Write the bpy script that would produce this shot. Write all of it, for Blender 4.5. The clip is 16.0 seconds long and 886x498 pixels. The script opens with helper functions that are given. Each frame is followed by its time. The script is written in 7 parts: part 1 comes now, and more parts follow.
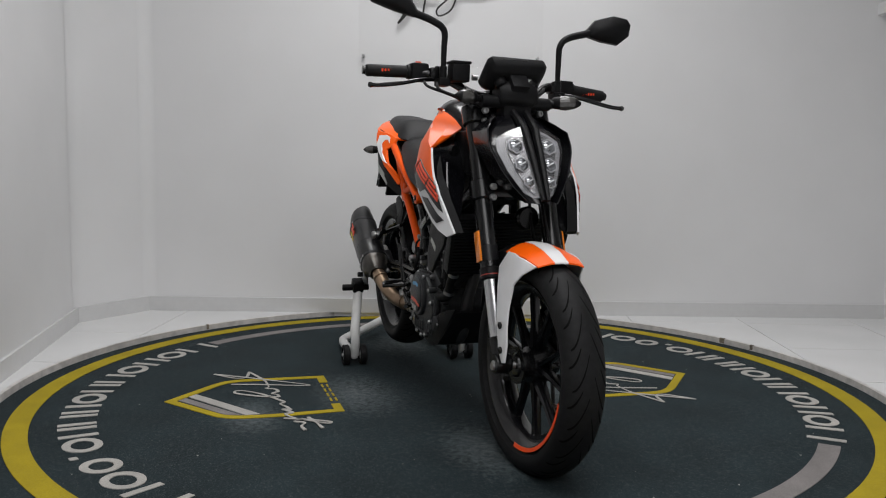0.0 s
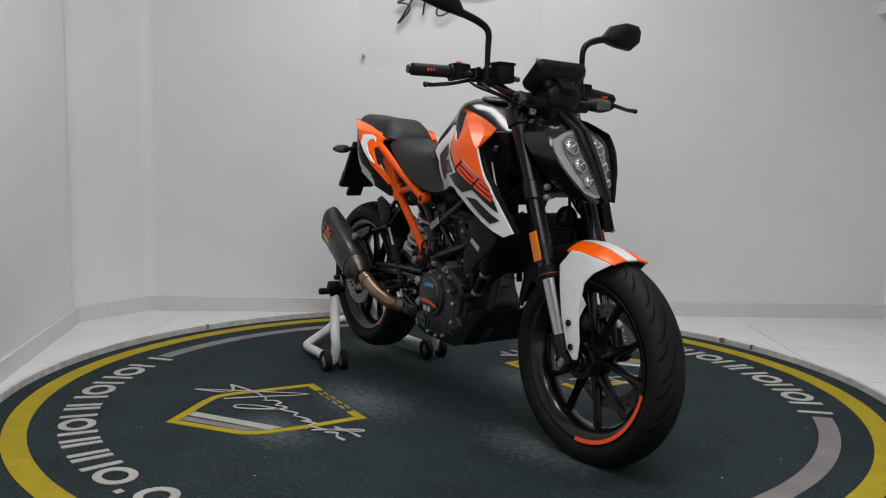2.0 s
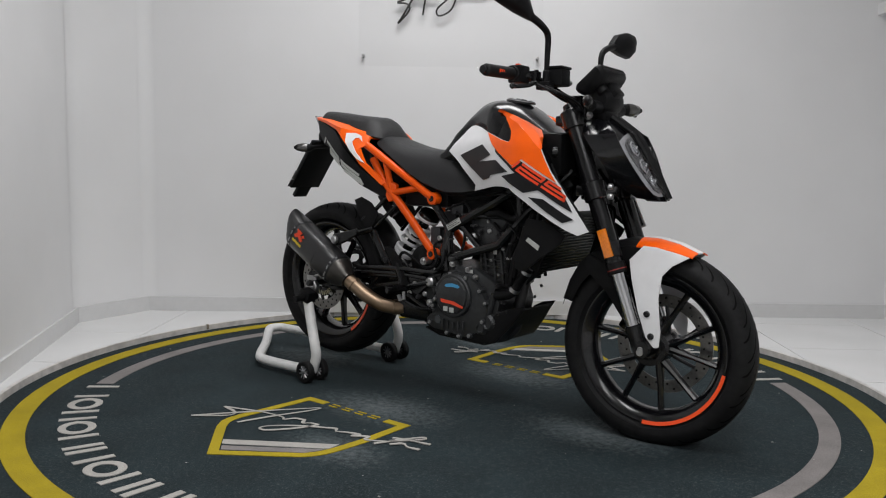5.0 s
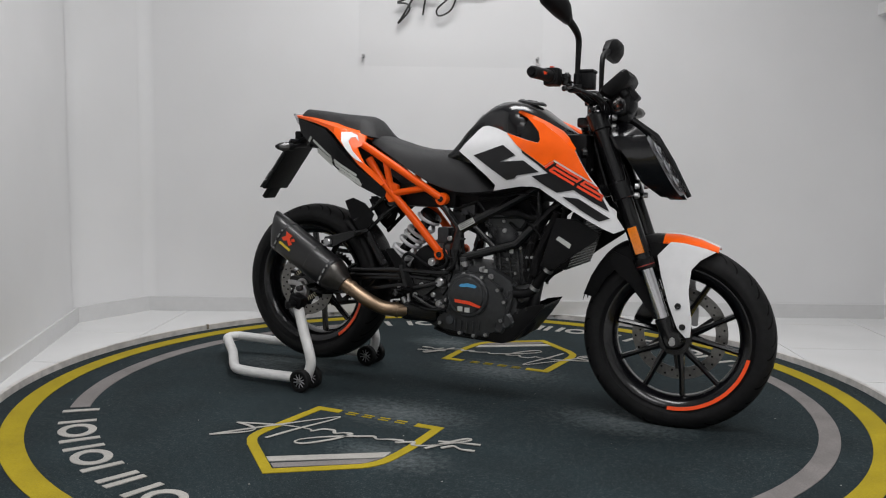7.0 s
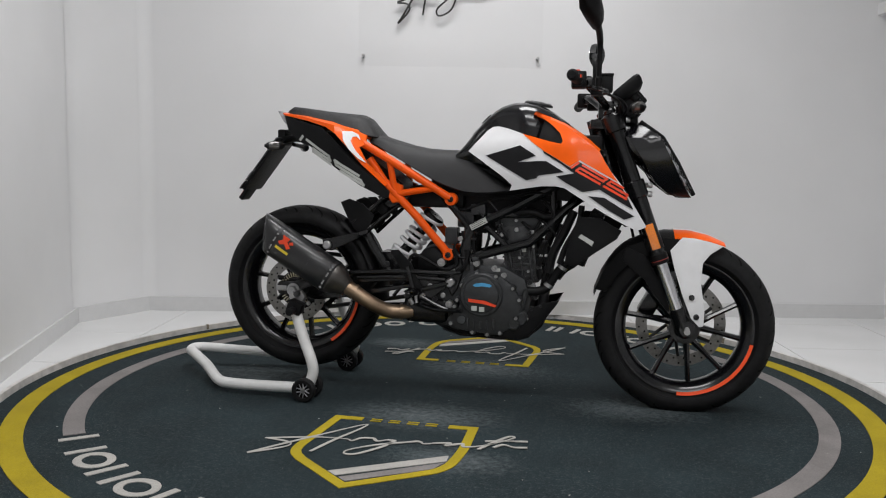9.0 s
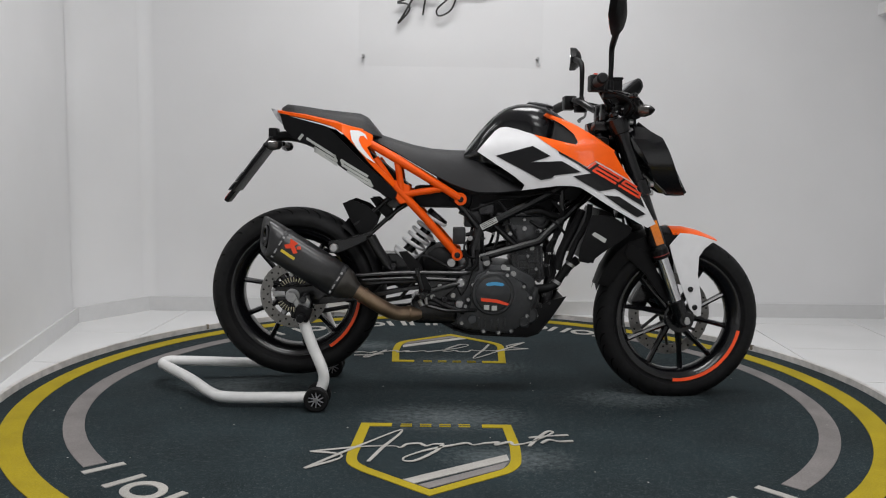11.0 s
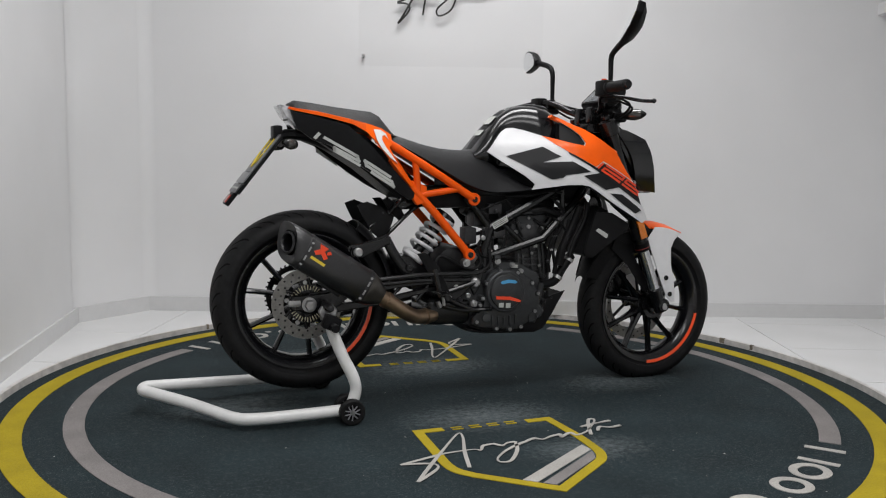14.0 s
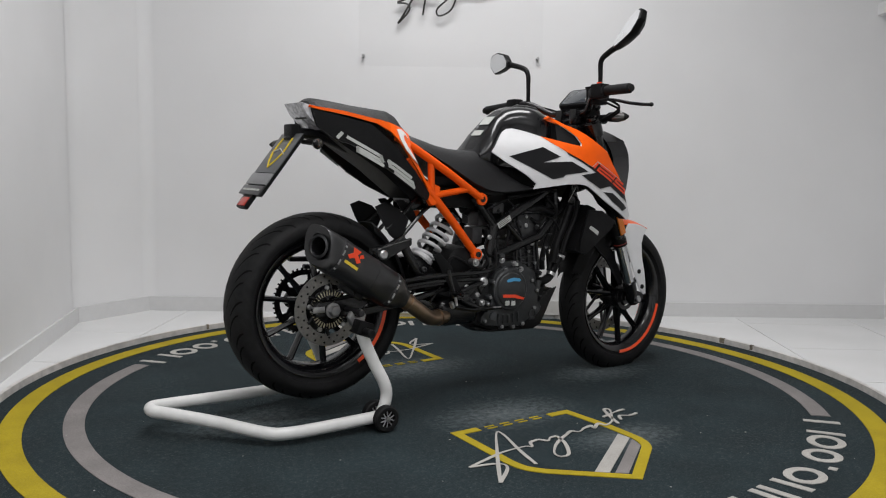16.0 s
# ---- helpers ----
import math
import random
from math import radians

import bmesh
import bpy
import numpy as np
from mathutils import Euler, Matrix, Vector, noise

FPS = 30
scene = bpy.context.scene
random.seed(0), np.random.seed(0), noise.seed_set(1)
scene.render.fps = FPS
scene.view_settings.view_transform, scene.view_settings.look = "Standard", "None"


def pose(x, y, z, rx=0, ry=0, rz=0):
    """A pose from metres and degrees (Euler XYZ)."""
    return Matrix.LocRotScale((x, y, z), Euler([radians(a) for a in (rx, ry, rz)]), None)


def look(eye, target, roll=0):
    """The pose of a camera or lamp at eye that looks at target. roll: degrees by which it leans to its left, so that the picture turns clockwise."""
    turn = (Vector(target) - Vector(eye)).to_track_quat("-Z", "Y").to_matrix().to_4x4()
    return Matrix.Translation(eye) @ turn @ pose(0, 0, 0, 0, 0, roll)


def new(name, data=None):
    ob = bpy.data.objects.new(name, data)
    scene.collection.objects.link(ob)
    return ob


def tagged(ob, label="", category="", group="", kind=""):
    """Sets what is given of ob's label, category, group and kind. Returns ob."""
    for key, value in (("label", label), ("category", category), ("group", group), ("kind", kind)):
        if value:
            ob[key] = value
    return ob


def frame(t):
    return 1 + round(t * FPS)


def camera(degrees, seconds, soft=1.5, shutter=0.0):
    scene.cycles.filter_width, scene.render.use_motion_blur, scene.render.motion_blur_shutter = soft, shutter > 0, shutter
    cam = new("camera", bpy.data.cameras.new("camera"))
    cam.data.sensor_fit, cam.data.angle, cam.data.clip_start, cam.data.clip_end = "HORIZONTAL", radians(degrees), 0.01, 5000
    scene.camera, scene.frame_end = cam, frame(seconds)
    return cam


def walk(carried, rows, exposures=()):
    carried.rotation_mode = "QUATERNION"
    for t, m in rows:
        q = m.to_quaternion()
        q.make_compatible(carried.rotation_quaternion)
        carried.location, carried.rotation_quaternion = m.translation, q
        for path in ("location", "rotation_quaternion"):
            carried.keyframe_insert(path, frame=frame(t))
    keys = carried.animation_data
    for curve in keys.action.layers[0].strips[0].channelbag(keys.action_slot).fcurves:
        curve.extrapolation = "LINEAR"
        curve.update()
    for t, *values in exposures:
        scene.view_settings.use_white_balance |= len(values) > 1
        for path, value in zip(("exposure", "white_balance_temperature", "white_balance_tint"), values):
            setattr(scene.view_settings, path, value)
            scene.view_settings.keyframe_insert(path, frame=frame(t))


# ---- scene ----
# ---- camera: stands still before a turning display platform ----
EYE = (0.0, -2.967, 0.814)
PAN, PITCH = radians(0.671), radians(-5.883)
AHEAD = (EYE[0] - math.sin(PAN) * math.cos(PITCH), EYE[1] + math.cos(PAN) * math.cos(PITCH), EYE[2] + math.sin(PITCH))
cam = camera(55.78, 16.0, soft=1.1)
STAND = look(EYE, AHEAD, 0.849)
walk(cam, [(0, STAND), (16, STAND)], exposures=[(0, -0.25), (4, -0.13), (7, -0.03), (16, 0.0)])

TURN_START, TURN_RATE = -71.9, 6.675   # degrees at the start, degrees a second


# ---- world and light ----
world = bpy.data.worlds.new("world")
scene.world = world
world.use_nodes = True
world.node_tree.nodes["Background"].inputs[0].default_value = (0.8, 0.85, 0.9, 1)
world.node_tree.nodes["Background"].inputs[1].default_value = 0.1


def ceiling_lamp(x, y, sx, sy, watts, spread=180, colour=(1.0, 0.995, 1.0)):
    data = bpy.data.lights.new("ceiling_lamp", "AREA")
    data.shape, data.size, data.size_y, data.energy, data.color, data.spread = "RECTANGLE", sx, sy, watts, colour, radians(spread)
    ob = new("ceiling_lamp", data)
    ob.matrix_world = pose(x, y, 2.93)
    return ob


ceiling_lamp(0.10, 0.20, 1.5, 0.7, 40, 165)
ceiling_lamp(0.15, -1.7, 1.6, 0.7, 38, 160)
ceiling_lamp(0.35, -4.2, 2.2, 1.5, 64, 160)


# ---- materials ----
def mat(name, colour, rough=0.5, metal=0.0, vary=0.12, scale=30.0, bump=0.0, bump_scale=200.0, spec=0.5, coat=0.0,
        second=None, wear=4.0, island=False, emit=None):
    """A procedural surface: colour varied at two scales, roughness varied, fine relief."""
    m = bpy.data.materials.new(name)
    m.use_nodes = True
    nt = m.node_tree
    b = nt.nodes["Principled BSDF"]
    co = nt.nodes.new("ShaderNodeTexCoord")
    n1, n2 = nt.nodes.new("ShaderNodeTexNoise"), nt.nodes.new("ShaderNodeTexNoise")
    n1.inputs["Scale"].default_value, n2.inputs["Scale"].default_value = scale, wear
    n1.inputs["Detail"].default_value = 4
    for n in (n1, n2):
        nt.links.new(co.outputs["Object"], n.inputs["Vector"])
    r1, r2 = nt.nodes.new("ShaderNodeValToRGB"), nt.nodes.new("ShaderNodeMix")
    c = Vector(colour)
    lo, hi = c * (1 - vary), c * (1 + vary)
    if second:
        hi = Vector(second)
    r1.color_ramp.elements[0].color, r1.color_ramp.elements[1].color = (*lo, 1), (*hi, 1)
    r1.color_ramp.elements[0].position, r1.color_ramp.elements[1].position = 0.3, 0.7
    nt.links.new(n1.outputs["Fac"], r1.inputs[0])
    r2.data_type = "RGBA"
    r2.blend_type = "MULTIPLY"
    r2.inputs["Factor"].default_value = min(1.0, vary * 2.5)
    nt.links.new(r1.outputs[0], r2.inputs["A"])
    nt.links.new(n2.outputs["Fac"], r2.inputs["B"])
    bright = nt.nodes.new("ShaderNodeMix")
    bright.data_type, bright.blend_type = "RGBA", "MULTIPLY"
    bright.inputs["Factor"].default_value = 1.0
    nt.links.new(r2.outputs["Result"], bright.inputs["A"])
    k = 1.0 + 0.5 * min(1.0, vary * 2.5)
    bright.inputs["B"].default_value = (k, k, k, 1)
    nt.links.new(bright.outputs["Result"], b.inputs["Base Color"])
    b.inputs["Metallic"].default_value = metal
    mr = nt.nodes.new("ShaderNodeMapRange")
    mr.inputs["To Min"].default_value, mr.inputs["To Max"].default_value = max(0.02, rough * 0.85), min(1, rough * 1.15)
    nt.links.new(n2.outputs["Fac"], mr.inputs["Value"])
    nt.links.new(mr.outputs[0], b.inputs["Roughness"])
    b.inputs["Specular IOR Level"].default_value = spec
    b.inputs["Coat Weight"].default_value = coat
    b.inputs["Coat Roughness"].default_value = 0.05
    if bump:
        n3, bp = nt.nodes.new("ShaderNodeTexNoise"), nt.nodes.new("ShaderNodeBump")
        n3.inputs["Scale"].default_value = bump_scale
        n3.inputs["Detail"].default_value = 3
        nt.links.new(co.outputs["Object"], n3.inputs["Vector"])
        nt.links.new(n3.outputs["Fac"], bp.inputs["Height"])
        bp.inputs["Strength"].default_value, bp.inputs["Distance"].default_value = bump, 0.002
        nt.links.new(bp.outputs[0], b.inputs["Normal"])
    if emit:
        b.inputs["Emission Color"].default_value, b.inputs["Emission Strength"].default_value = (*emit[:3], 1), emit[3]
    return m


WALL = mat("white_wall_paint", (0.68, 0.68, 0.685), 0.6, vary=0.02, scale=3, bump=0.12, bump_scale=120, wear=0.7)
TILE = mat("polished_white_tile", (0.70, 0.70, 0.70), 0.16, vary=0.03, scale=2.5, wear=1.2)
GROUT = mat("grey_grout", (0.35, 0.35, 0.34), 0.8, vary=0.1)
BASEBOARD = mat("white_baseboard_paint", (0.58, 0.58, 0.58), 0.4, vary=0.02)
CEILING = mat("white_ceiling_paint", (0.75, 0.75, 0.75), 0.8, vary=0.02)
RIM = mat("pale_concrete_rim", (0.50, 0.48, 0.46), 0.7, vary=0.2, scale=25, bump=0.4, bump_scale=90)
DIRT = mat("brown_rim_dirt", (0.20, 0.17, 0.13), 0.9, vary=0.35, scale=60)
CARPET = mat("dark_teal_carpet", (0.0178, 0.0280, 0.0318), 0.95, vary=0.28, scale=240, bump=0.9, bump_scale=700, wear=5, spec=0.15)
def add_wear(m, spots, colour, low, high, scale):
    """Pale scuffs round the given places (x, y, reach), broken up by noise."""
    nt = m.node_tree
    b = nt.nodes["Principled BSDF"]
    src = b.inputs["Base Color"].links[0].from_socket
    co = nt.nodes.new("ShaderNodeTexCoord")
    total = None
    for x, y, reach in spots:
        mp, ln, mr = nt.nodes.new("ShaderNodeMapping"), nt.nodes.new("ShaderNodeVectorMath"), nt.nodes.new("ShaderNodeMapRange")
        mp.inputs["Location"].default_value = (-x / reach, -y / reach * 1.8, 0)
        mp.inputs["Scale"].default_value = (1 / reach, 1.8 / reach, 0)
        ln.operation = "LENGTH"
        mr.inputs["From Min"].default_value, mr.inputs["From Max"].default_value = 1.0, 0.0
        nt.links.new(co.outputs["Object"], mp.inputs["Vector"])
        nt.links.new(mp.outputs[0], ln.inputs[0])
        nt.links.new(ln.outputs["Value"], mr.inputs["Value"])
        if total is None:
            total = mr.outputs[0]
        else:
            mx = nt.nodes.new("ShaderNodeMath")
            mx.operation = "MAXIMUM"
            nt.links.new(total, mx.inputs[0])
            nt.links.new(mr.outputs[0], mx.inputs[1])
            total = mx.outputs[0]
    n, n2, mul, cut = nt.nodes.new("ShaderNodeTexNoise"), nt.nodes.new("ShaderNodeTexNoise"), nt.nodes.new("ShaderNodeMath"), nt.nodes.new("ShaderNodeMapRange")
    n.inputs["Scale"].default_value, n.inputs["Detail"].default_value, n.inputs["Roughness"].default_value = scale, 8, 0.75
    nt.links.new(co.outputs["Object"], n.inputs["Vector"])
    mul.operation = "MULTIPLY"
    nt.links.new(total, mul.inputs[0])
    nt.links.new(n.outputs["Fac"], mul.inputs[1])
    cut.inputs["From Min"].default_value, cut.inputs["From Max"].default_value = low, high
    cut.inputs["To Max"].default_value = 0.7
    nt.links.new(mul.outputs[0], cut.inputs["Value"])
    mix = nt.nodes.new("ShaderNodeMix")
    mix.data_type = "RGBA"
    nt.links.new(cut.outputs[0], mix.inputs["Factor"])
    nt.links.new(src, mix.inputs["A"])
    mix.inputs["B"].default_value = (*colour, 1)
    nt.links.new(mix.outputs["Result"], b.inputs["Base Color"])


def add_speckle(m, colour, scale, low, high, most):
    """Pale lint and dry footmarks, where a ragged noise is high."""
    nt = m.node_tree
    b = nt.nodes["Principled BSDF"]
    src = b.inputs["Base Color"].links[0].from_socket
    co, n, cut, mix = nt.nodes.new("ShaderNodeTexCoord"), nt.nodes.new("ShaderNodeTexNoise"), nt.nodes.new("ShaderNodeMapRange"), nt.nodes.new("ShaderNodeMix")
    big, mul = nt.nodes.new("ShaderNodeTexNoise"), nt.nodes.new("ShaderNodeMath")
    n.inputs["Scale"].default_value, n.inputs["Detail"].default_value, n.inputs["Roughness"].default_value = scale, 6, 0.7
    big.inputs["Scale"].default_value = 2.6
    nt.links.new(co.outputs["Object"], n.inputs["Vector"])
    nt.links.new(co.outputs["Object"], big.inputs["Vector"])
    cut.inputs["From Min"].default_value, cut.inputs["From Max"].default_value, cut.inputs["To Max"].default_value = low, high, most * 2
    nt.links.new(n.outputs["Fac"], cut.inputs["Value"])
    mul.operation = "MULTIPLY"
    nt.links.new(cut.outputs[0], mul.inputs[0])
    nt.links.new(big.outputs["Fac"], mul.inputs[1])
    mix.data_type = "RGBA"
    nt.links.new(mul.outputs[0], mix.inputs["Factor"])
    nt.links.new(src, mix.inputs["A"])
    mix.inputs["B"].default_value = (*colour, 1)
    nt.links.new(mix.outputs["Result"], b.inputs["Base Color"])


add_wear(CARPET, [(-0.02, -0.34, 0.70), (0.05, 0.34, 0.70), (-0.75, 0.0, 0.6), (0.65, -0.1, 0.6), (0.15, -0.72, 0.5), (-0.35, 0.70, 0.5)], (0.17, 0.192, 0.198), 0.29, 0.62, 48)
add_speckle(CARPET, (0.060, 0.072, 0.076), 60, 0.53, 0.68, 0.55)
add_speckle(CARPET, (0.125, 0.145, 0.15), 170, 0.57, 0.67, 0.7)
YELLOW = mat("yellow_carpet_print", (0.37, 0.285, 0.018), 0.95, vary=0.16, scale=300, bump=0.8, bump_scale=700, wear=9, spec=0.15)
GREY_PRINT = mat("grey_carpet_print", (0.21, 0.195, 0.19), 0.95, vary=0.18, scale=300, bump=0.8, bump_scale=700, wear=9, spec=0.15)
PALE_PRINT = mat("pale_carpet_print", (0.40, 0.385, 0.36), 0.95, vary=0.16, scale=300, bump=0.8, bump_scale=700, wear=9, spec=0.15)
RUBBER = mat("tyre_rubber", (0.0095, 0.0095, 0.010), 0.6, vary=0.25, scale=60, bump=0.25, bump_scale=300, wear=9, spec=0.17)
# Rubber with the shade inside the tread grooves put into its colour.
GROOVE = mat("groove_shadowed_rubber", (0.0025, 0.0025, 0.0025), 0.9, vary=0.1, spec=0.1)
BLACK_MATT = mat("matt_black_plastic", (0.0055, 0.0055, 0.006), 0.45, vary=0.15, scale=120, bump=0.2, bump_scale=900, spec=0.13)
BLACK_SATIN = mat("satin_black_metal", (0.005, 0.005, 0.0055), 0.22, vary=0.15, scale=60, spec=0.38)
BLACK_GLOSS = mat("gloss_black_paint", (0.0035, 0.0035, 0.0045), 0.20, vary=0.1, spec=0.40, coat=0.2)
DARK_METAL = mat("dark_grey_cast_metal", (0.025, 0.025, 0.027), 0.4, metal=0.4, vary=0.2, scale=80, bump=0.3, bump_scale=400)
CYLINDER = mat("pale_engine_casting", (0.046, 0.047, 0.049), 0.40, metal=0.5, vary=0.28, scale=60, bump=0.5, bump_scale=300)
ENGINE = mat("grey_engine_casting", (0.038, 0.040, 0.042), 0.42, metal=0.45, vary=0.2, scale=70, bump=0.4, bump_scale=350)
STEEL = mat("brushed_steel", (0.38, 0.38, 0.38), 0.34, metal=0.95, vary=0.12, scale=90)
DISC_STEEL = mat("worn_disc_steel", (0.21, 0.205, 0.195), 0.38, metal=0.95, vary=0.15, scale=120)
CHROME = mat("polished_fork_steel", (0.55, 0.55, 0.56), 0.15, metal=1.0, vary=0.08)
BRONZE = mat("heat_tinted_titanium", (0.30, 0.215, 0.145), 0.36, metal=0.9, vary=0.25, scale=14, wear=11)
TITANIUM = mat("scorched_titanium", (0.115, 0.108, 0.100), 0.34, metal=0.9, vary=0.35, scale=18, wear=11)
ORANGE = mat("orange_paint", (0.86, 0.108, 0.003), 0.34, vary=0.04, coat=0.2, spec=0.15)
ORANGE_FRAME = mat("orange_powder_coat", (0.78, 0.088, 0.003), 0.36, vary=0.06, spec=0.2)
WHITE = mat("white_bodywork", (0.66, 0.66, 0.67), 0.36, vary=0.03, coat=0.15)
WHITE_TUBE = mat("white_powder_coat", (0.68, 0.68, 0.67), 0.35, vary=0.06, scale=25)
SPRING = mat("pale_grey_spring_paint", (0.52, 0.52, 0.53), 0.4, vary=0.08)
SEAT = mat("dark_seat_vinyl", (0.012, 0.012, 0.013), 0.5, vary=0.14, scale=200, bump=0.4, bump_scale=900, spec=0.28)
CARBON = mat("carbon_fibre", (0.012, 0.012, 0.013), 0.38, vary=0.45, scale=260, bump=0.2, bump_scale=500, coat=0.25)
DECAL_DARK = mat("dark_grey_decal", (0.007, 0.007, 0.008), 0.32, vary=0.08, spec=0.25)
DECAL_RED = mat("red_decal", (0.75, 0.055, 0.010), 0.35, vary=0.05)
TAPE = mat("orange_red_tape", (0.92, 0.085, 0.012), 0.3, vary=0.05)
DECAL_BLUE = mat("blue_decal", (0.06, 0.30, 0.55), 0.4, vary=0.05)
DECAL_SILVER = mat("silver_decal", (0.42, 0.43, 0.41), 0.4, vary=0.05)
DECAL_YELLOW = mat("yellow_decal", (0.62, 0.46, 0.03), 0.4, vary=0.05)
AMBER = mat("amber_reflector", (0.75, 0.20, 0.008), 0.22, vary=0.15, scale=300, coat=0.5)
RED_LENS = mat("red_reflector", (0.35, 0.03, 0.02), 0.2, vary=0.15, scale=300)
LAMP_WHITE = mat("smoked_lamp_reflector", (0.20, 0.20, 0.21), 0.25, metal=0.5, vary=0.25, scale=90)
LAMP_CELL = mat("bulged_lamp_lens", (0.30, 0.31, 0.33), 0.10, metal=0.7, vary=0.45, scale=75, coat=0.6)
# Pale colour for the highlight painted on each headlight cell.
LAMP_GLINT = mat("painted_lens_glint", (0.62, 0.63, 0.65), 0.2, metal=0.3, vary=0.1)
CELL_EDGE = mat("grey_cell_edge", (0.36, 0.36, 0.38), 0.3, metal=0.3, vary=0.1)
LIGHT_GUIDE = mat("frosted_light_guide", (0.27, 0.27, 0.285), 0.18, vary=0.06, coat=0.4)
MIRROR = mat("mirror_glass", (0.85, 0.86, 0.87), 0.03, metal=1.0, vary=0.01)
SCREEN = mat("dark_display_glass", (0.03, 0.035, 0.04), 0.12, vary=0.1)
def pane_mat(name, gloss):
    """A thin clear sheet: mostly see-through, with a faint gloss."""
    m = bpy.data.materials.new(name)
    m.use_nodes = True
    nt = m.node_tree
    out = nt.nodes["Material Output"]
    tr, gl, mx = nt.nodes.new("ShaderNodeBsdfTransparent"), nt.nodes.new("ShaderNodeBsdfGlossy"), nt.nodes.new("ShaderNodeMixShader")
    tr.inputs["Color"].default_value = (0.985, 0.985, 0.985, 1)
    gl.inputs["Roughness"].default_value = 0.05
    mx.inputs[0].default_value = gloss
    nt.links.new(tr.outputs[0], mx.inputs[1])
    nt.links.new(gl.outputs[0], mx.inputs[2])
    nt.links.new(mx.outputs[0], out.inputs["Surface"])
    return m


ACRYLIC = pane_mat("clear_acrylic", 0.006)
LENS = pane_mat("clear_headlight_lens", 0.07)
SIGN_BLACK = mat("black_sign_acrylic", (0.02, 0.02, 0.018), 0.3, vary=0.1)


# ---- building helpers ----
def finish(name, bm, material, smooth=35):
    bmesh.ops.recalc_face_normals(bm, faces=bm.faces)
    me = bpy.data.meshes.new(name)
    lim = radians(smooth)
    for fc in bm.faces:
        fc.smooth = smooth > 0
    for e in bm.edges:
        if len(e.link_faces) == 2 and e.calc_face_angle(0) > lim:
            e.smooth = False
    bm.to_mesh(me)
    bm.free()
    me.materials.append(material)
    return me


def part(name, bm, material, parent, label="", smooth=35):
    ob = new(name, finish(name, bm, material, smooth))
    ob.parent = parent
    if label:
        tagged(ob, label)
    return ob


def thing(name, label, category, m=None, group="", kind=""):
    ob = new(name)
    ob.empty_display_size = 0.05
    if m is not None:
        ob.matrix_world = m
    return tagged(ob, label, category, group, kind)


def piece(name, bm, material, label, category="", kind="", group="", smooth=35):
    return tagged(new(name, finish(name, bm, material, smooth)), label, category, group, kind)


def join(*bms):
    out = bms[0]
    for b in bms[1:]:
        me = bpy.data.meshes.new("tmp")
        b.to_mesh(me)
        b.free()
        out.from_mesh(me)
        bpy.data.meshes.remove(me)
    return out


def box(x0, y0, z0, x1, y1, z1, bevel=0.0, seg=2):
    bm = bmesh.new()
    bmesh.ops.create_cube(bm, size=1)
    for v in bm.verts:
        v.co = Vector(((x0 + x1) / 2 + v.co.x * (x1 - x0), (y0 + y1) / 2 + v.co.y * (y1 - y0), (z0 + z1) / 2 + v.co.z * (z1 - z0)))
    if bevel:
        bmesh.ops.bevel(bm, geom=bm.edges[:], offset=bevel, segments=seg, affect="EDGES", profile=0.6)
    return bm


def moved(bm, m):
    bmesh.ops.transform(bm, matrix=m, verts=bm.verts)
    return bm


def curve_points(pts, steps=6, closed=False):
    """A smooth line (Catmull-Rom) through pts."""
    p = [Vector(q) for q in pts]
    n = len(p)
    if n < 3:
        return p
    out = []
    for i in range(n if closed else n - 1):
        a = p[(i - 1) % n] if closed or i > 0 else p[0] * 2 - p[1]
        b, c = p[i], p[(i + 1) % n]
        d = p[(i + 2) % n] if closed or i + 2 < n else c * 2 - b
        for k in range(steps):
            t = k / steps
            out.append(0.5 * (2 * b + (c - a) * t + (2 * a - 5 * b + 4 * c - d) * t * t + (3 * b - a - 3 * c + d) * t ** 3))
    if not closed:
        out.append(p[-1])
    return out


def sweep(pts, radius, seg=10, closed=False, flat=1.0):
    """A round tube along pts; radius a number or one per point; flat squashes it in its second direction."""
    p = [Vector(q) for q in pts]
    n = len(p)
    rad = radius if isinstance(radius, (list, tuple)) else [radius] * n
    bm = bmesh.new()
    rings, ref = [], None
    for i in range(n):
        a, b = (p[i - 1], p[(i + 1) % n]) if closed else (p[max(i - 1, 0)], p[min(i + 1, n - 1)])
        d = (b - a).normalized()
        if ref is None:
            ref = d.orthogonal().normalized()
            if abs(d.y) < 0.9:
                ref = d.cross(Vector((0, 1, 0))).normalized()
        ref = (ref - d * ref.dot(d)).normalized()
        side = d.cross(ref)
        rings.append([bm.verts.new(p[i] + rad[i] * (math.cos(u) * ref + flat * math.sin(u) * side))
                      for u in (2 * math.pi * k / seg for k in range(seg))])
    for i in range(n if closed else n - 1):
        r0, r1 = rings[i], rings[(i + 1) % n]
        for k in range(seg):
            bm.faces.new((r0[k], r0[(k + 1) % seg], r1[(k + 1) % seg], r1[k]))
    if not closed:
        bm.faces.new(rings[0])
        bm.faces.new(rings[-1])
    return bm


def pipe(pts, radius, seg=10, steps=6, closed=False, flat=1.0):
    return sweep(curve_points(pts, steps, closed), radius, seg, closed, flat)


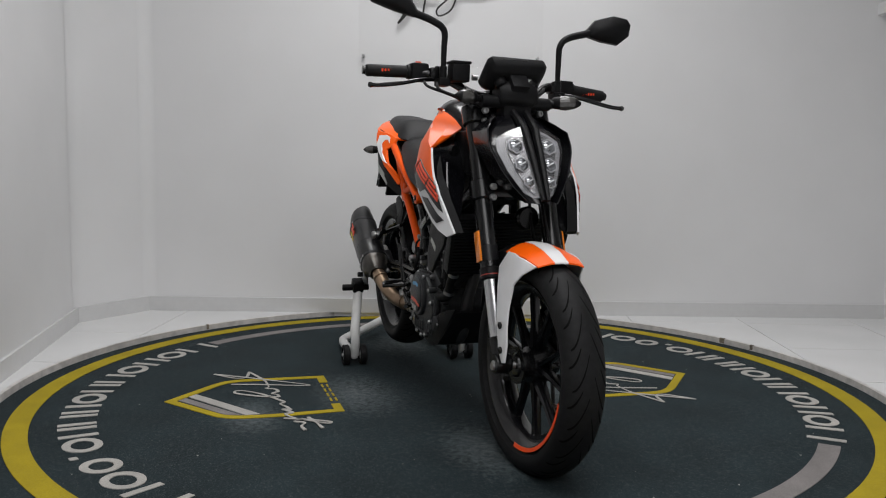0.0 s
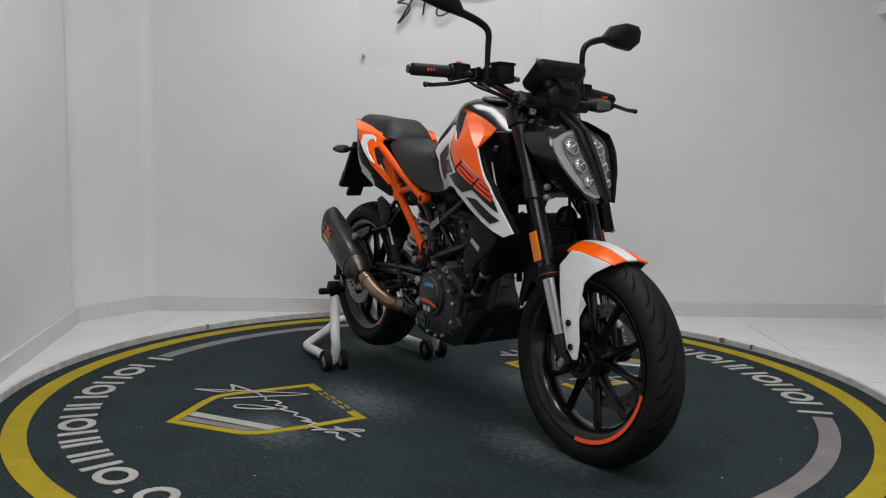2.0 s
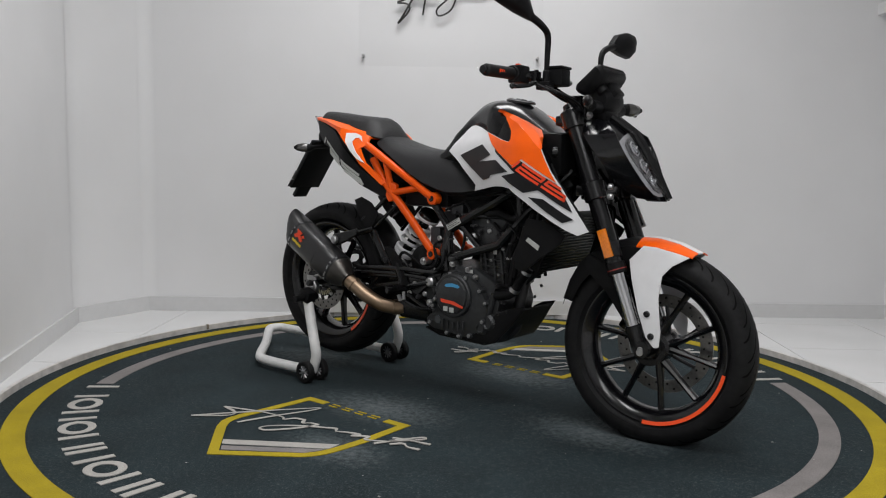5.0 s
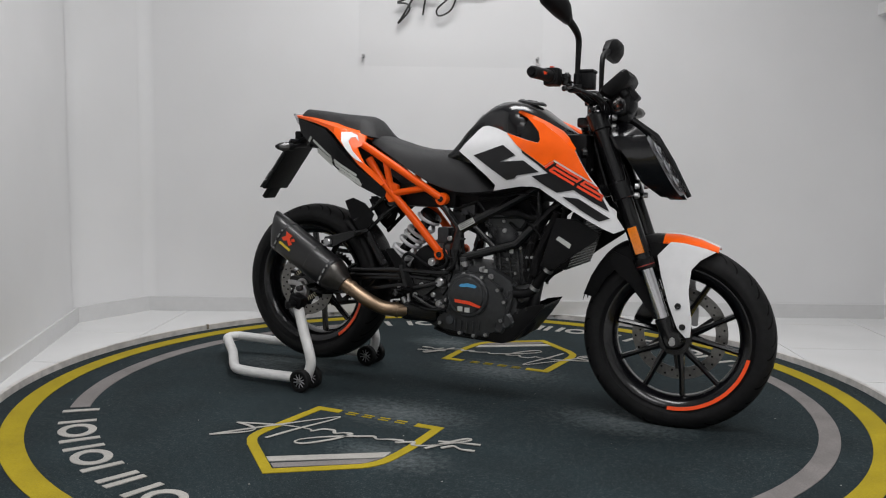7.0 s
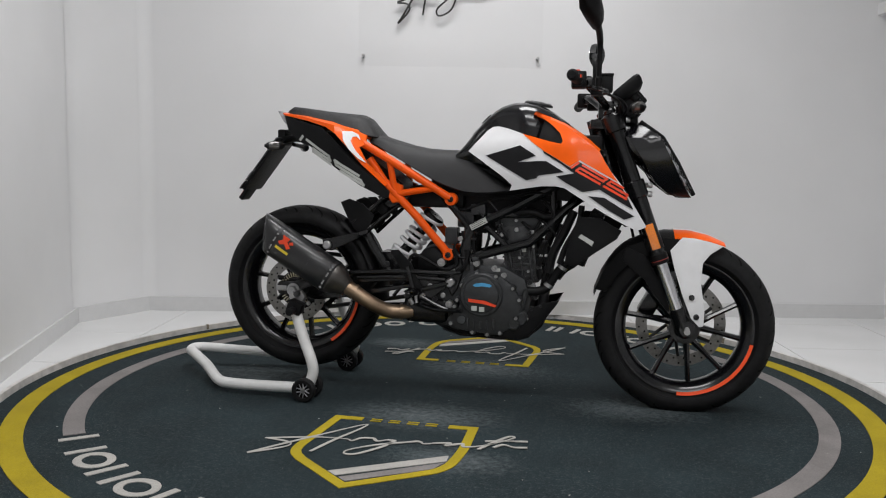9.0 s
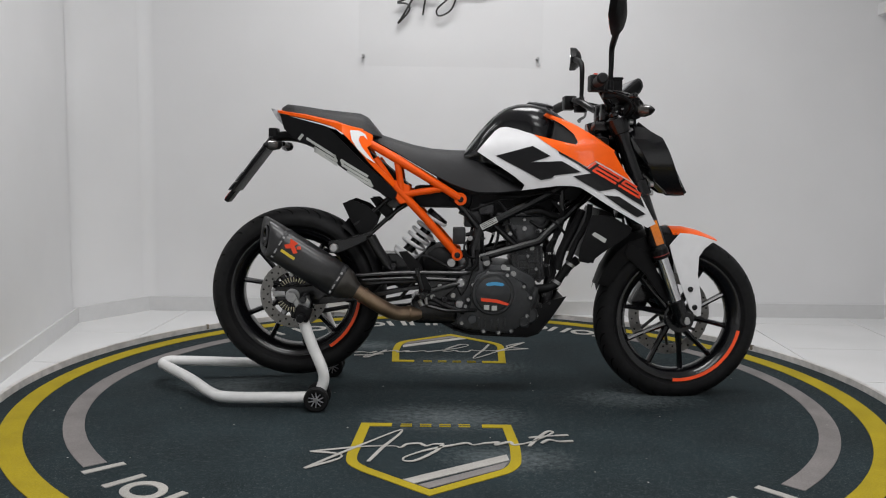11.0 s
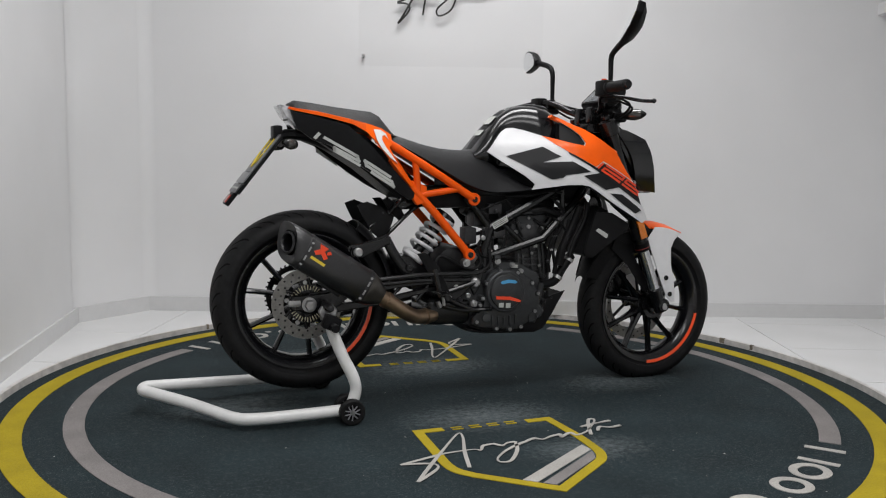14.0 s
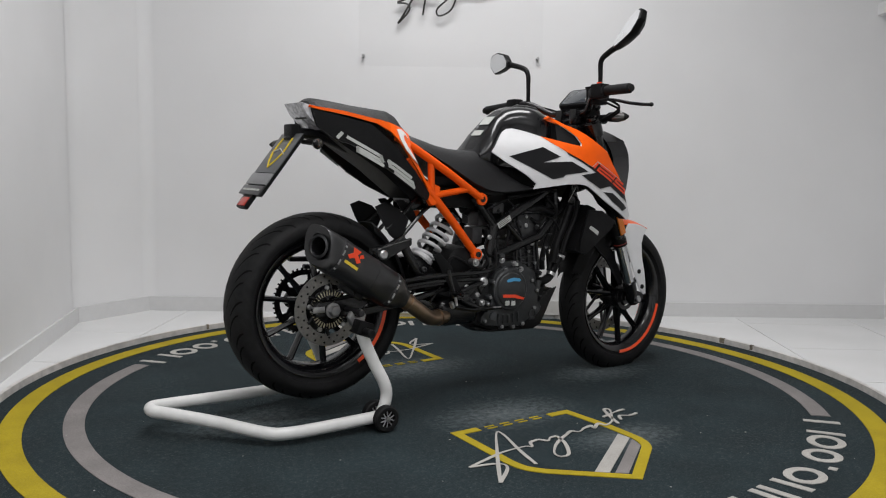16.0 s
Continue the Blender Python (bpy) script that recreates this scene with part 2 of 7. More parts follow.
def lathe(profile, seg=32, m=None, closed=False):
    """Turns (radius, height) pairs about the y axis; profile closed for a ring."""
    bm = bmesh.new()
    rings = []
    for r, y in profile:
        if r < 1e-5:
            rings.append([bm.verts.new((0, y, 0))])
        else:
            rings.append([bm.verts.new((r * math.cos(u), y, r * math.sin(u))) for u in (2 * math.pi * k / seg for k in range(seg))])
    n = len(rings)
    for i in range(n if closed else n - 1):
        a, b = rings[i], rings[(i + 1) % n]
        for k in range(seg):
            j = (k + 1) % seg
            if len(a) == 1 and len(b) > 1:
                bm.faces.new((a[0], b[k], b[j]))
            elif len(b) == 1 and len(a) > 1:
                bm.faces.new((a[k], a[j], b[0]))
            elif len(a) > 1:
                bm.faces.new((a[k], a[j], b[j], b[k]))
    return moved(bm, m) if m is not None else bm


def rod(a, b, r, seg=12, r2=None, bevel=0.0):
    """A straight bar from a to b."""
    a, b = Vector(a), Vector(b)
    r2 = r if r2 is None else r2
    d = (b - a)
    n = d.length
    prof = [(0, 0), (r, 0), (r2, n), (0, n)] if not bevel else [(0, 0), (r - bevel, 0), (r, bevel), (r2, n - bevel), (r2 - bevel, n), (0, n)]
    q = Vector((0, 1, 0)).rotation_difference(d.normalized()).to_matrix().to_4x4()
    return lathe(prof, seg, Matrix.Translation(a) @ q)


def slab(outline, y0, y1, bevel=0.0, seg=1):
    """A plate cut to an outline in x and z, from y0 to y1."""
    bm = bmesh.new()
    vs = [bm.verts.new((x, y0, z)) for x, z in outline]
    fc = bm.faces.new(vs)
    r = bmesh.ops.extrude_face_region(bm, geom=[fc])
    for v in r["geom"]:
        if isinstance(v, bmesh.types.BMVert):
            v.co.y = y1
    if bevel:
        bmesh.ops.bevel(bm, geom=bm.edges[:], offset=bevel, segments=seg, affect="EDGES", profile=0.6)
    return bm


def panel(outline, bulge, thick, step=0.035, lift=0.0, side=-1, bevel=0.0):
    """A thin shaped panel: an outline in x and z, laid on the surface y = side * bulge(x, z)."""
    bm = bmesh.new()
    bm.faces.new([bm.verts.new((x, 0, z)) for x, z in outline])
    for ax in (0, 2):
        lo, hi = min(v.co[ax] for v in bm.verts), max(v.co[ax] for v in bm.verts)
        k = math.ceil(lo / step)
        while k * step < hi - 1e-4:
            co, no = [0, 0, 0], [0, 0, 0]
            co[ax], no[ax] = k * step, 1
            bmesh.ops.bisect_plane(bm, geom=bm.verts[:] + bm.edges[:] + bm.faces[:], plane_co=co, plane_no=no, dist=1e-5)
            k += 1
    r = bmesh.ops.extrude_face_region(bm, geom=bm.faces[:])
    top = {v for v in r["geom"] if isinstance(v, bmesh.types.BMVert)}
    for v in bm.verts:
        v.co.y = side * (bulge(v.co.x, v.co.z) + lift - (0 if v in top else thick))
    bmesh.ops.recalc_face_normals(bm, faces=bm.faces)
    if bevel:
        rim = [e for e in bm.edges if len(e.link_faces) == 2 and e.calc_face_angle(0) > 1.2]
        bmesh.ops.bevel(bm, geom=rim, offset=bevel, segments=2, affect="EDGES", profile=0.6)
    return bm


def loft(rings, caps=True):
    """Skins rings of equal length."""
    bm = bmesh.new()
    vr = [[bm.verts.new(p) for p in r] for r in rings]
    n = len(vr[0])
    for a, b in zip(vr, vr[1:]):
        for k in range(n):
            bm.faces.new((a[k], a[(k + 1) % n], b[(k + 1) % n], b[k]))
    if caps:
        bm.faces.new(vr[0])
        bm.faces.new(vr[-1])
    return bm


def interp(x, table):
    for (a, va), (b, vb) in zip(table, table[1:]):
        if x <= b:
            t = max(0.0, min(1.0, (x - a) / (b - a)))
            return va + (vb - va) * t
    return table[-1][1]


def flat_shape(outline, z0, z1):
    """A thin plate with an outline in x and y."""
    bm = bmesh.new()
    fc = bm.faces.new([bm.verts.new((x, y, z0)) for x, y in outline])
    r = bmesh.ops.extrude_face_region(bm, geom=[fc])
    for v in r["geom"]:
        if isinstance(v, bmesh.types.BMVert):
            v.co.z = z1
    return bm


def arc_band(r0, r1, a0, a1, z0, z1, cx=0.0, cy=0.0, steps=None):
    steps = steps or max(6, int(abs(a1 - a0) / 2))
    full = abs(a1 - a0) >= 359.9
    bm = bmesh.new()
    rows = []
    for k in range(steps if full else steps + 1):
        u = radians(a0 + (a1 - a0) * k / steps)
        c, s = math.cos(u), math.sin(u)
        rows.append([bm.verts.new((cx + r * c, cy + r * s, z)) for r, z in ((r0, z0), (r1, z0), (r1, z1), (r0, z1))])
    n = len(rows)
    for k in range(n if full else n - 1):
        a, b = rows[k], rows[(k + 1) % n]
        for j in range(4):
            bm.faces.new((a[j], a[(j + 1) % 4], b[(j + 1) % 4], b[j]))
    if not full:
        bm.faces.new(rows[0])
        bm.faces.new(rows[-1])
    return bm


def ribbon(pts, width, z0, z1, closed=False):
    """A flat stroke of even width along a line in x and y."""
    p = [Vector((q[0], q[1], 0)) for q in pts]
    n = len(p)
    bm = bmesh.new()
    rows = []
    for i in range(n):
        a, b = (p[i - 1], p[(i + 1) % n]) if closed else (p[max(i - 1, 0)], p[min(i + 1, n - 1)])
        d = (b - a).normalized()
        w = width[i] if isinstance(width, (list, tuple)) else width
        s = Vector((-d.y, d.x, 0)) * (w / 2)
        rows.append([bm.verts.new((q.x, q.y, z)) for q, z in ((p[i] - s, z0), (p[i] + s, z0), (p[i] + s, z1), (p[i] - s, z1))])
    for k in range(n if closed else n - 1):
        a, b = rows[k], rows[(k + 1) % n]
        for j in range(4):
            bm.faces.new((a[j], a[(j + 1) % 4], b[(j + 1) % 4], b[j]))
    if not closed:
        bm.faces.new(rows[0])
        bm.faces.new(rows[-1])
    return bm


# ---- the room ----
FLOOR_Z, HOLE = 0.022, 1.524
PLAN = [(-1.545, -0.35), (-1.808, 0.985), (-1.590, 1.36), (2.30, 1.47), (3.6, 0.6), (3.6, -6.0), (-3.4, -6.0), (-3.4, -1.6)]


def wall_between(name, a, b, z0, z1, thick, material, label, kind="structure"):
    a, b = Vector((*a, 0)), Vector((*b, 0))
    d = (b - a).normalized()
    out = Vector((-d.y, d.x, 0)) * thick
    bm = bmesh.new()
    quad = [a, b, b + out, a + out]
    lo = [bm.verts.new((q.x, q.y, z0)) for q in quad]
    hi = [bm.verts.new((q.x, q.y, z1)) for q in quad]
    bm.faces.new(lo[::-1])
    bm.faces.new(hi)
    for k in range(4):
        bm.faces.new((lo[k], lo[(k + 1) % 4], hi[(k + 1) % 4], hi[k]))
    return piece(name, bm, material, label, kind=kind, smooth=0)


def room():
    names = ["wall_west", "wall_northwest", "wall_north", "wall_northeast", "wall_east", "wall_south", "wall_southwest", "wall_entry"]
    for k, name in enumerate(names):
        a, b = PLAN[k], PLAN[(k + 1) % len(PLAN)]
        wall_between(name, a, b, -0.02, 3.0, 0.12, WALL, "smooth white painted plaster wall behind the platform")
        if k < 5:
            d = (Vector(b) - Vector(a)).normalized()
            n = Vector((d.y, -d.x)) * 0.014
            ext = d * 0.006
            a2, b2 = Vector(a) + n - ext * (k > 0), Vector(b) + n + ext
            bb = wall_between("baseboard", a2, b2, FLOOR_Z, FLOOR_Z + 0.074 + 0.0006 * (k % 2), 0.0135, BASEBOARD, "low white baseboard along the foot of the wall")
            tagged(bb, kind="structure")
    for k, radius in ((1, 0.17), (2, 0.085)):
        p, d0, d1 = Vector(PLAN[k]), (Vector(PLAN[k]) - Vector(PLAN[k - 1])).normalized(), (Vector(PLAN[k + 1]) - Vector(PLAN[k])).normalized()
        half = d0.angle(d1) / 2
        centre = p + (d1 - d0).normalized() * (radius / math.cos(half))
        inward = Vector((d0.y, -d0.x))
        first = math.atan2(-inward.y, -inward.x)
        cove = bmesh.new()
        rows = []
        for j in range(13):
            u = first - 2 * half * j / 12
            q = centre + Vector((math.cos(u), math.sin(u))) * (radius - 0.001)
            rows.append([cove.verts.new((q.x, q.y, z)) for z in (FLOOR_Z, 2.999)])
        for a, b in zip(rows, rows[1:]):
            cove.faces.new((a[0], b[0], b[1], a[1]))
        back = [cove.verts.new((p.x - (d1 - d0).normalized().x * 0.02, p.y - (d1 - d0).normalized().y * 0.02, z)) for z in (FLOOR_Z, 2.999)]
        cove.faces.new((rows[-1][0], back[0], back[1], rows[-1][1]))
        cove.faces.new((back[0], rows[0][0], rows[0][1], back[1]))
        piece("wall_corner", cove, WALL, "softly rounded white plaster wall corner", kind="structure", smooth=60)
    c = bmesh.new()
    c.faces.new([c.verts.new((x, y, 3.0)) for x, y in PLAN])
    r = bmesh.ops.extrude_face_region(c, geom=c.faces[:])
    bmesh.ops.translate(c, vec=(0, 0, 0.1), verts=[v for v in r["geom"] if isinstance(v, bmesh.types.BMVert)])
    piece("ceiling", c, CEILING, "plain white painted ceiling over the showroom", kind="structure", smooth=0)


def floor():
    """White floor tiles with fine joints, cut round for the sunk platform."""
    base = bmesh.new()
    seg = 128
    inner = [base.verts.new((HOLE * math.cos(2 * math.pi * k / seg), HOLE * math.sin(2 * math.pi * k / seg), FLOOR_Z - 0.003)) for k in range(seg)]
    outer = [base.verts.new((9 * math.cos(2 * math.pi * k / seg), 9 * math.sin(2 * math.pi * k / seg), FLOOR_Z - 0.003)) for k in range(seg)]
    low = [base.verts.new((v.co.x, v.co.y, -0.08)) for v in inner]
    pit = base.verts.new((0, 0, -0.08))
    for k in range(seg):
        j = (k + 1) % seg
        base.faces.new((inner[k], inner[j], outer[j], outer[k]))
        base.faces.new((inner[k], low[k], low[j], inner[j]))
        base.faces.new((low[k], pit, low[j]))
    fl = piece("floor", base, GROUT, "glossy white tiled showroom floor with thin grey joints", kind="structure")
    part("rim", arc_band(HOLE - 0.004, HOLE + 0.012, 0, 360, -0.05, FLOOR_Z + 0.0015, steps=160), RIM, fl, "pale worn concrete edge round the platform")
    for a, b in ((100.5, 103.0), (107, 107.8), (112, 112.4), (140, 140.5), (28, 28.6), (34, 35.0)):
        part("stain", arc_band(HOLE - 0.0055, HOLE + 0.006, a, b, 0.003, FLOOR_Z + 0.0035), DIRT, fl, "brown scuffed dirt on the rim")
    return fl


def tiles(fl):
    """Square tiles over the whole floor, those at the platform trimmed to its edge."""
    size, gap = 0.575, 0.0020
    turn = Matrix.Rotation(radians(-1.6), 4, "Z")
    for i in range(-7, 7):
        for j in range(-12, 4):
            x0, y0 = i * size + 0.31, j * size + 0.155
            corners = [turn @ Vector((x0 + u * size, y0 + v * size, 0)) for u, v in ((0, 0), (1, 0), (1, 1), (0, 1))]
            if min(c.x for c in corners) > 3.6 or max(c.x for c in corners) < -3.4 or min(c.y for c in corners) > 1.5 or max(c.y for c in corners) < -6.0:
                continue
            if max(c.length for c in corners) < HOLE:
                continue
            bm = moved(box(x0 + gap, y0 + gap, FLOOR_Z - 0.012, x0 + size - gap, y0 + size - gap, FLOOR_Z), turn)
            if min(math.hypot(c.x, c.y) for c in corners) < HOLE + 0.5:
                cut_round(bm, HOLE + 0.010)
            if len(bm.faces) < 3:
                bm.free()
                continue
            part("tile", bm, TILE, fl, smooth=0)


def cut_round(bm, radius):
    """Pulls the corners of a tile that reach into a round opening back to its edge."""
    for _ in range(3):
        bmesh.ops.subdivide_edges(bm, edges=bm.edges[:], cuts=1, use_grid_fill=True)
    gone = [f for f in bm.faces if all(v.co.xy.length < radius for v in f.verts)]
    bmesh.ops.delete(bm, geom=gone, context="FACES")
    for v in bm.verts:
        r = v.co.xy.length
        if 1e-6 < r < radius:
            v.co.x, v.co.y = v.co.x * radius / r, v.co.y * radius / r
    bmesh.ops.remove_doubles(bm, verts=bm.verts[:], dist=1e-5)


# ---- the turning platform with its printed carpet ----
def shield_marks(owner, m):
    """One printed badge: a yellow five-sided outline open at the top, grey stripes, small bars and a flowing scribble."""
    z0, z1 = 0.0002, 0.0022

    def put(name, bm, material, label):
        part(name, moved(bm, m), material, owner, label, smooth=0)
    w = 0.030
    soft = curve_points([(-0.264, -0.64, 0), (-0.268, -0.715, 0), (-0.258, -0.768, 0), (-0.226, -0.812, 0)], 4)
    turn = curve_points([(0.115, -0.845, 0), (0.155, -0.812, 0), (0.180, -0.765, 0), (0.189, -0.705, 0), (0.194, -0.62, 0)], 4)
    line = [(-0.170, -0.430), (-0.252, -0.430)] + [(p.x, p.y) for p in soft] + [(-0.133, -0.895), (-0.051, -0.968)] + [(p.x, p.y) for p in turn] + [(0.187, -0.436), (0.110, -0.436)]
    bm = bmesh.new()
    rows = []
    for k, p in enumerate(line):
        p = Vector(p)
        a, b = Vector(line[max(k - 1, 0)]), Vector(line[min(k + 1, len(line) - 1)])
        d0, d1 = (p - a).normalized() if k else (b - p).normalized(), (b - p).normalized() if k < len(line) - 1 else (p - a).normalized()
        t = (d0 + d1).normalized()
        nrm = Vector((-t.y, t.x))
        s = nrm * (w / 2 / max(0.4, nrm.dot(Vector((-d0.y, d0.x)))))
        rows.append([bm.verts.new((q.x, q.y, z)) for q, z in ((p - s, z0), (p + s, z0), (p + s, z1), (p - s, z1))])
    for a, b in zip(rows, rows[1:]):
        for j in range(4):
            bm.faces.new((a[j], a[(j + 1) % 4], b[(j + 1) % 4], b[j]))
    bm.faces.new(rows[0])
    bm.faces.new(rows[-1])
    put("badge_outline", bm, YELLOW, "yellow printed five-sided outline")
    put("badge_stripe", flat_shape([(-0.121, -0.882), (0.164, -0.690), (0.168, -0.735), (-0.092, -0.908)], z0, z1), PALE_PRINT, "pale printed stripe")
    put("badge_stripe", flat_shape([(-0.080, -0.917), (0.166, -0.746), (0.145, -0.800), (-0.054, -0.940)], z0, z1), GREY_PRINT, "grey printed stripe")
    for k in range(4):
        x = -0.143 + k * 0.060
        put("badge_bar", join(ribbon([(x, -0.424), (x + 0.036, -0.424)], 0.0065, z0, z1), ribbon([(x, -0.442), (x + 0.036, -0.442)], 0.0065, z0, z1)),
            YELLOW, "small yellow printed bars")
    strokes = [[(-0.388, -0.682), (-0.307, -0.656), (-0.238, -0.636), (-0.155, -0.631), (-0.136, -0.643), (-0.116, -0.612), (-0.081, -0.604)],
               [(-0.388, -0.682), (-0.329, -0.692), (-0.297, -0.710), (-0.308, -0.745), (-0.384, -0.812)],
               [(-0.384, -0.812), (-0.319, -0.720), (-0.241, -0.613), (-0.147, -0.490), (-0.142, -0.520), (-0.186, -0.644), (-0.219, -0.758)],
               [(-0.081, -0.604), (-0.062, -0.628), (-0.040, -0.612), (-0.012, -0.610)],
               [(-0.012, -0.610), (-0.037, -0.675), (-0.089, -0.746), (-0.121, -0.750), (-0.120, -0.722), (-0.076, -0.676), (-0.023, -0.639), (0.018, -0.618)],
               [(0.018, -0.618), (0.055, -0.600), (0.075, -0.616), (0.110, -0.600), (0.150, -0.590)],
               [(0.150, -0.590), (0.140, -0.614), (0.182, -0.588), (0.192, -0.612), (0.238, -0.592), (0.293, -0.536), (0.322, -0.496), (0.305, -0.490), (0.266, -0.558), (0.236, -0.622)],
               [(0.243, -0.548), (0.300, -0.532), (0.365, -0.520)],
               [(0.275, -0.596), (0.300, -0.566), (0.330, -0.580), (0.370, -0.574)]]
    for n_, s in enumerate(strokes):
        pts = curve_points([(x, y, 0) for x, y in s], 7)
        n = len(pts)
        put("badge_scribble", ribbon(pts, [0.0085 + 0.003 * math.sin(k * 9.0 / n) for k in range(n)], 0.0024, 0.0034 + 0.0002 * n_), PALE_PRINT, "pale flowing printed scribble")


def ring_marks(owner, a0, a1):
    """Fifteen printed marks of letter size along the ring: round ones are open rings, the rest upright bars."""
    widths = [1.25, 1.1, 0.9, 1.1, 1.05, 0.95, 1.05, 0.85, 1.0, 0.9, 1.1, 0.45, 1.0, 1.1, 1.25]
    rounds = [0, 1, 0, 1, 0, 0, 1, 0, 0, 0, 1, 2, 1, 1, 0]
    total, at = sum(widths), 0.0
    r0, r1 = 1.186, 1.296
    for w, kind in zip(widths, rounds):
        b0, b1 = a0 + (a1 - a0) * (at + 0.07) / total, a0 + (a1 - a0) * (at + w - 0.07) / total
        at += w
        mid, half = (b0 + b1) / 2, (b1 - b0) / 2
        if kind == 2:
            bm = arc_band(r1 - 0.022, r1, mid - 0.5, mid + 0.5, 0.0002, 0.0022)
        elif kind == 1:
            pts = []
            for k in range(28):
                u = 2 * math.pi * k / 28
                r = (r0 + r1) / 2 + (r1 - r0 - 0.024) / 2 * math.sin(u)
                a = radians(mid + (half - 0.5) * math.cos(u))
                pts.append((r * math.cos(a), r * math.sin(a)))
            bm = ribbon(pts, 0.023, 0.0002, 0.0022, closed=True)
        else:
            bw = 1.05
            bm = arc_band(r0, r1, b0, b0 + bw, 0.0002, 0.0022)
            part("ring_mark", arc_band(r0, r1, b1 - bw, b1, 0.0002, 0.0022), PALE_PRINT, owner, "pale printed bar", smooth=0)
        part("ring_mark", bm, PALE_PRINT, owner, "pale printed letter-sized mark", smooth=0)


def platform():
    top = thing("turntable", "round turning platform covered in dark teal printed carpet", "turntable")
    bm = bmesh.new()
    seg, rings = 160, [0.0, 0.4, 0.8, 1.1, 1.3, 1.46, 1.518]
    prev = [bm.verts.new((0, 0, 0))]
    for r in rings[1:]:
        row = [bm.verts.new((r * math.cos(2 * math.pi * k / seg), r * math.sin(2 * math.pi * k / seg), 0)) for k in range(seg)]
        for k in range(seg):
            j = (k + 1) % seg
            if len(prev) == 1:
                bm.faces.new((prev[0], row[k], row[j]))
            else:
                bm.faces.new((prev[k], row[k], row[j], prev[j]))
        prev = row
    low = [bm.verts.new((v.co.x, v.co.y, -0.05)) for v in prev]
    for k in range(seg):
        j = (k + 1) % seg
        bm.faces.new((prev[k], low[k], low[j], prev[j]))
    bm.faces.new(low[::-1])
    part("carpet", bm, CARPET, top, "dark teal short-pile carpet")
    cx, cy = -0.012, 0.002
    part("yellow_ring", arc_band(1.378, 1.447, 0, 360, 0.0002, 0.0022, cx, cy, 180), YELLOW, top, "yellow printed ring")
    part("grey_band", arc_band(1.220, 1.281, -46.8, 45.8, 0.0002, 0.0022), GREY_PRINT, top, "grey printed arc")
    part("grey_band", arc_band(1.220, 1.281, 132.8, 219.6, 0.0002, 0.0022), GREY_PRINT, top, "grey printed arc")
    ring_marks(top, -139.6, -49.0)
    ring_marks(top, 47.5, 131.0)
    shield_marks(top, Matrix.Translation((-0.022, 0.0, 0)))
    shield_marks(top, pose(-0.030, -0.022, 0, 0, 0, 180))
    rng = random.Random(5)
    bm = bmesh.new()
    for _ in range(70):
        r, u = 1.35 * math.sqrt(rng.random()), rng.random() * 6.283
        x, y, s = r * math.cos(u), r * math.sin(u), rng.uniform(0.0015, 0.005)
        bm.faces.new([bm.verts.new((x + s * rng.uniform(0.5, 1) * math.cos(q), y + s * rng.uniform(0.5, 1) * math.sin(q), 0.003)) for q in (0.2, 1.5, 2.9, 4.4)])
    tagged(part("lint", bm, PALE_PRINT, top, "scattered pale lint and specks", smooth=0), kind="stuff")
    return top


# ---- the motorcycle: x ahead, y to its left, z up ----
def bolt(x, y, z, r, h=0.006, m=None):
    """A round-headed bolt standing out along y, with a socket."""
    s = -1 if h > 0 else 1
    h = abs(h)
    return lathe([(0, 0), (r, 0), (r, s * h * 0.7), (r * 0.8, s * h), (r * 0.45, s * h), (r * 0.4, s * h * 0.5), (0, s * h * 0.5)], 12, pose(x, y, z))


def tyre(radius, half, rim, name, x, z, bike):
    prof = []
    n = 14
    side = radius - rim
    for k in range(n + 1):
        u = math.pi * k / n
        w = half * math.cos(u)
        prof.append((radius - side * 0.62 * (1 - math.sin(u) ** 0.9), -w))
    prof = [(rim - 0.002, -half * 0.66), (rim + 0.012, -half * 0.78), (rim + side * 0.2, -half * 0.93)] + prof[0:] + [(rim + side * 0.2, half * 0.93), (rim + 0.012, half * 0.78), (rim - 0.002, half * 0.66)]
    wheel = new(name)
    wheel.parent = bike
    wheel.location = (x, 0, z)
    t = part("tyre", lathe(prof, 72, closed=True), RUBBER, wheel, "black road tyre with curved grooves", smooth=50)

    def surface(w):
        c = max(-0.98, min(0.98, w / half))
        return radius - side * 0.62 * (1 - math.sqrt(1 - c * c) ** 0.9)
    grooves = bmesh.new()
    count = 18
    for k in range(count):
        for s in (-1, 1):
            a0 = 2 * math.pi * (k + (0.5 if s > 0 else 0)) / count
            for v, (w0, w1, da, off) in enumerate(((0.10, 0.80, 0.30, 0.0), (0.42, 0.9, 0.16, 0.2))):
                row = []
                for i in range(7):
                    u = i / 6
                    w = s * half * (w0 + (w1 - w0) * u)
                    a = a0 + off + da * (1 - u) ** 1.6
                    wid = 0.0048 * (0.35 + 0.65 * math.sin(math.pi * min(1, 0.15 + u * 0.8)))
                    r = surface(w) + 0.0006
                    row.append([grooves.verts.new((r * math.cos(a + e * wid / r), w, r * math.sin(a + e * wid / r))) for e in (-1, 1)])
                for p, q in zip(row, row[1:]):
                    grooves.faces.new((p[0], p[1], q[1], q[0]))
    # The tread isn't cut: these strips carry the grooves' shade as colour.
    g = part("tread_groove", grooves, GROOVE, wheel, "dark curved strips coloured as shaded tread grooves", smooth=0)
    tagged(g, kind="stuff")
    return wheel


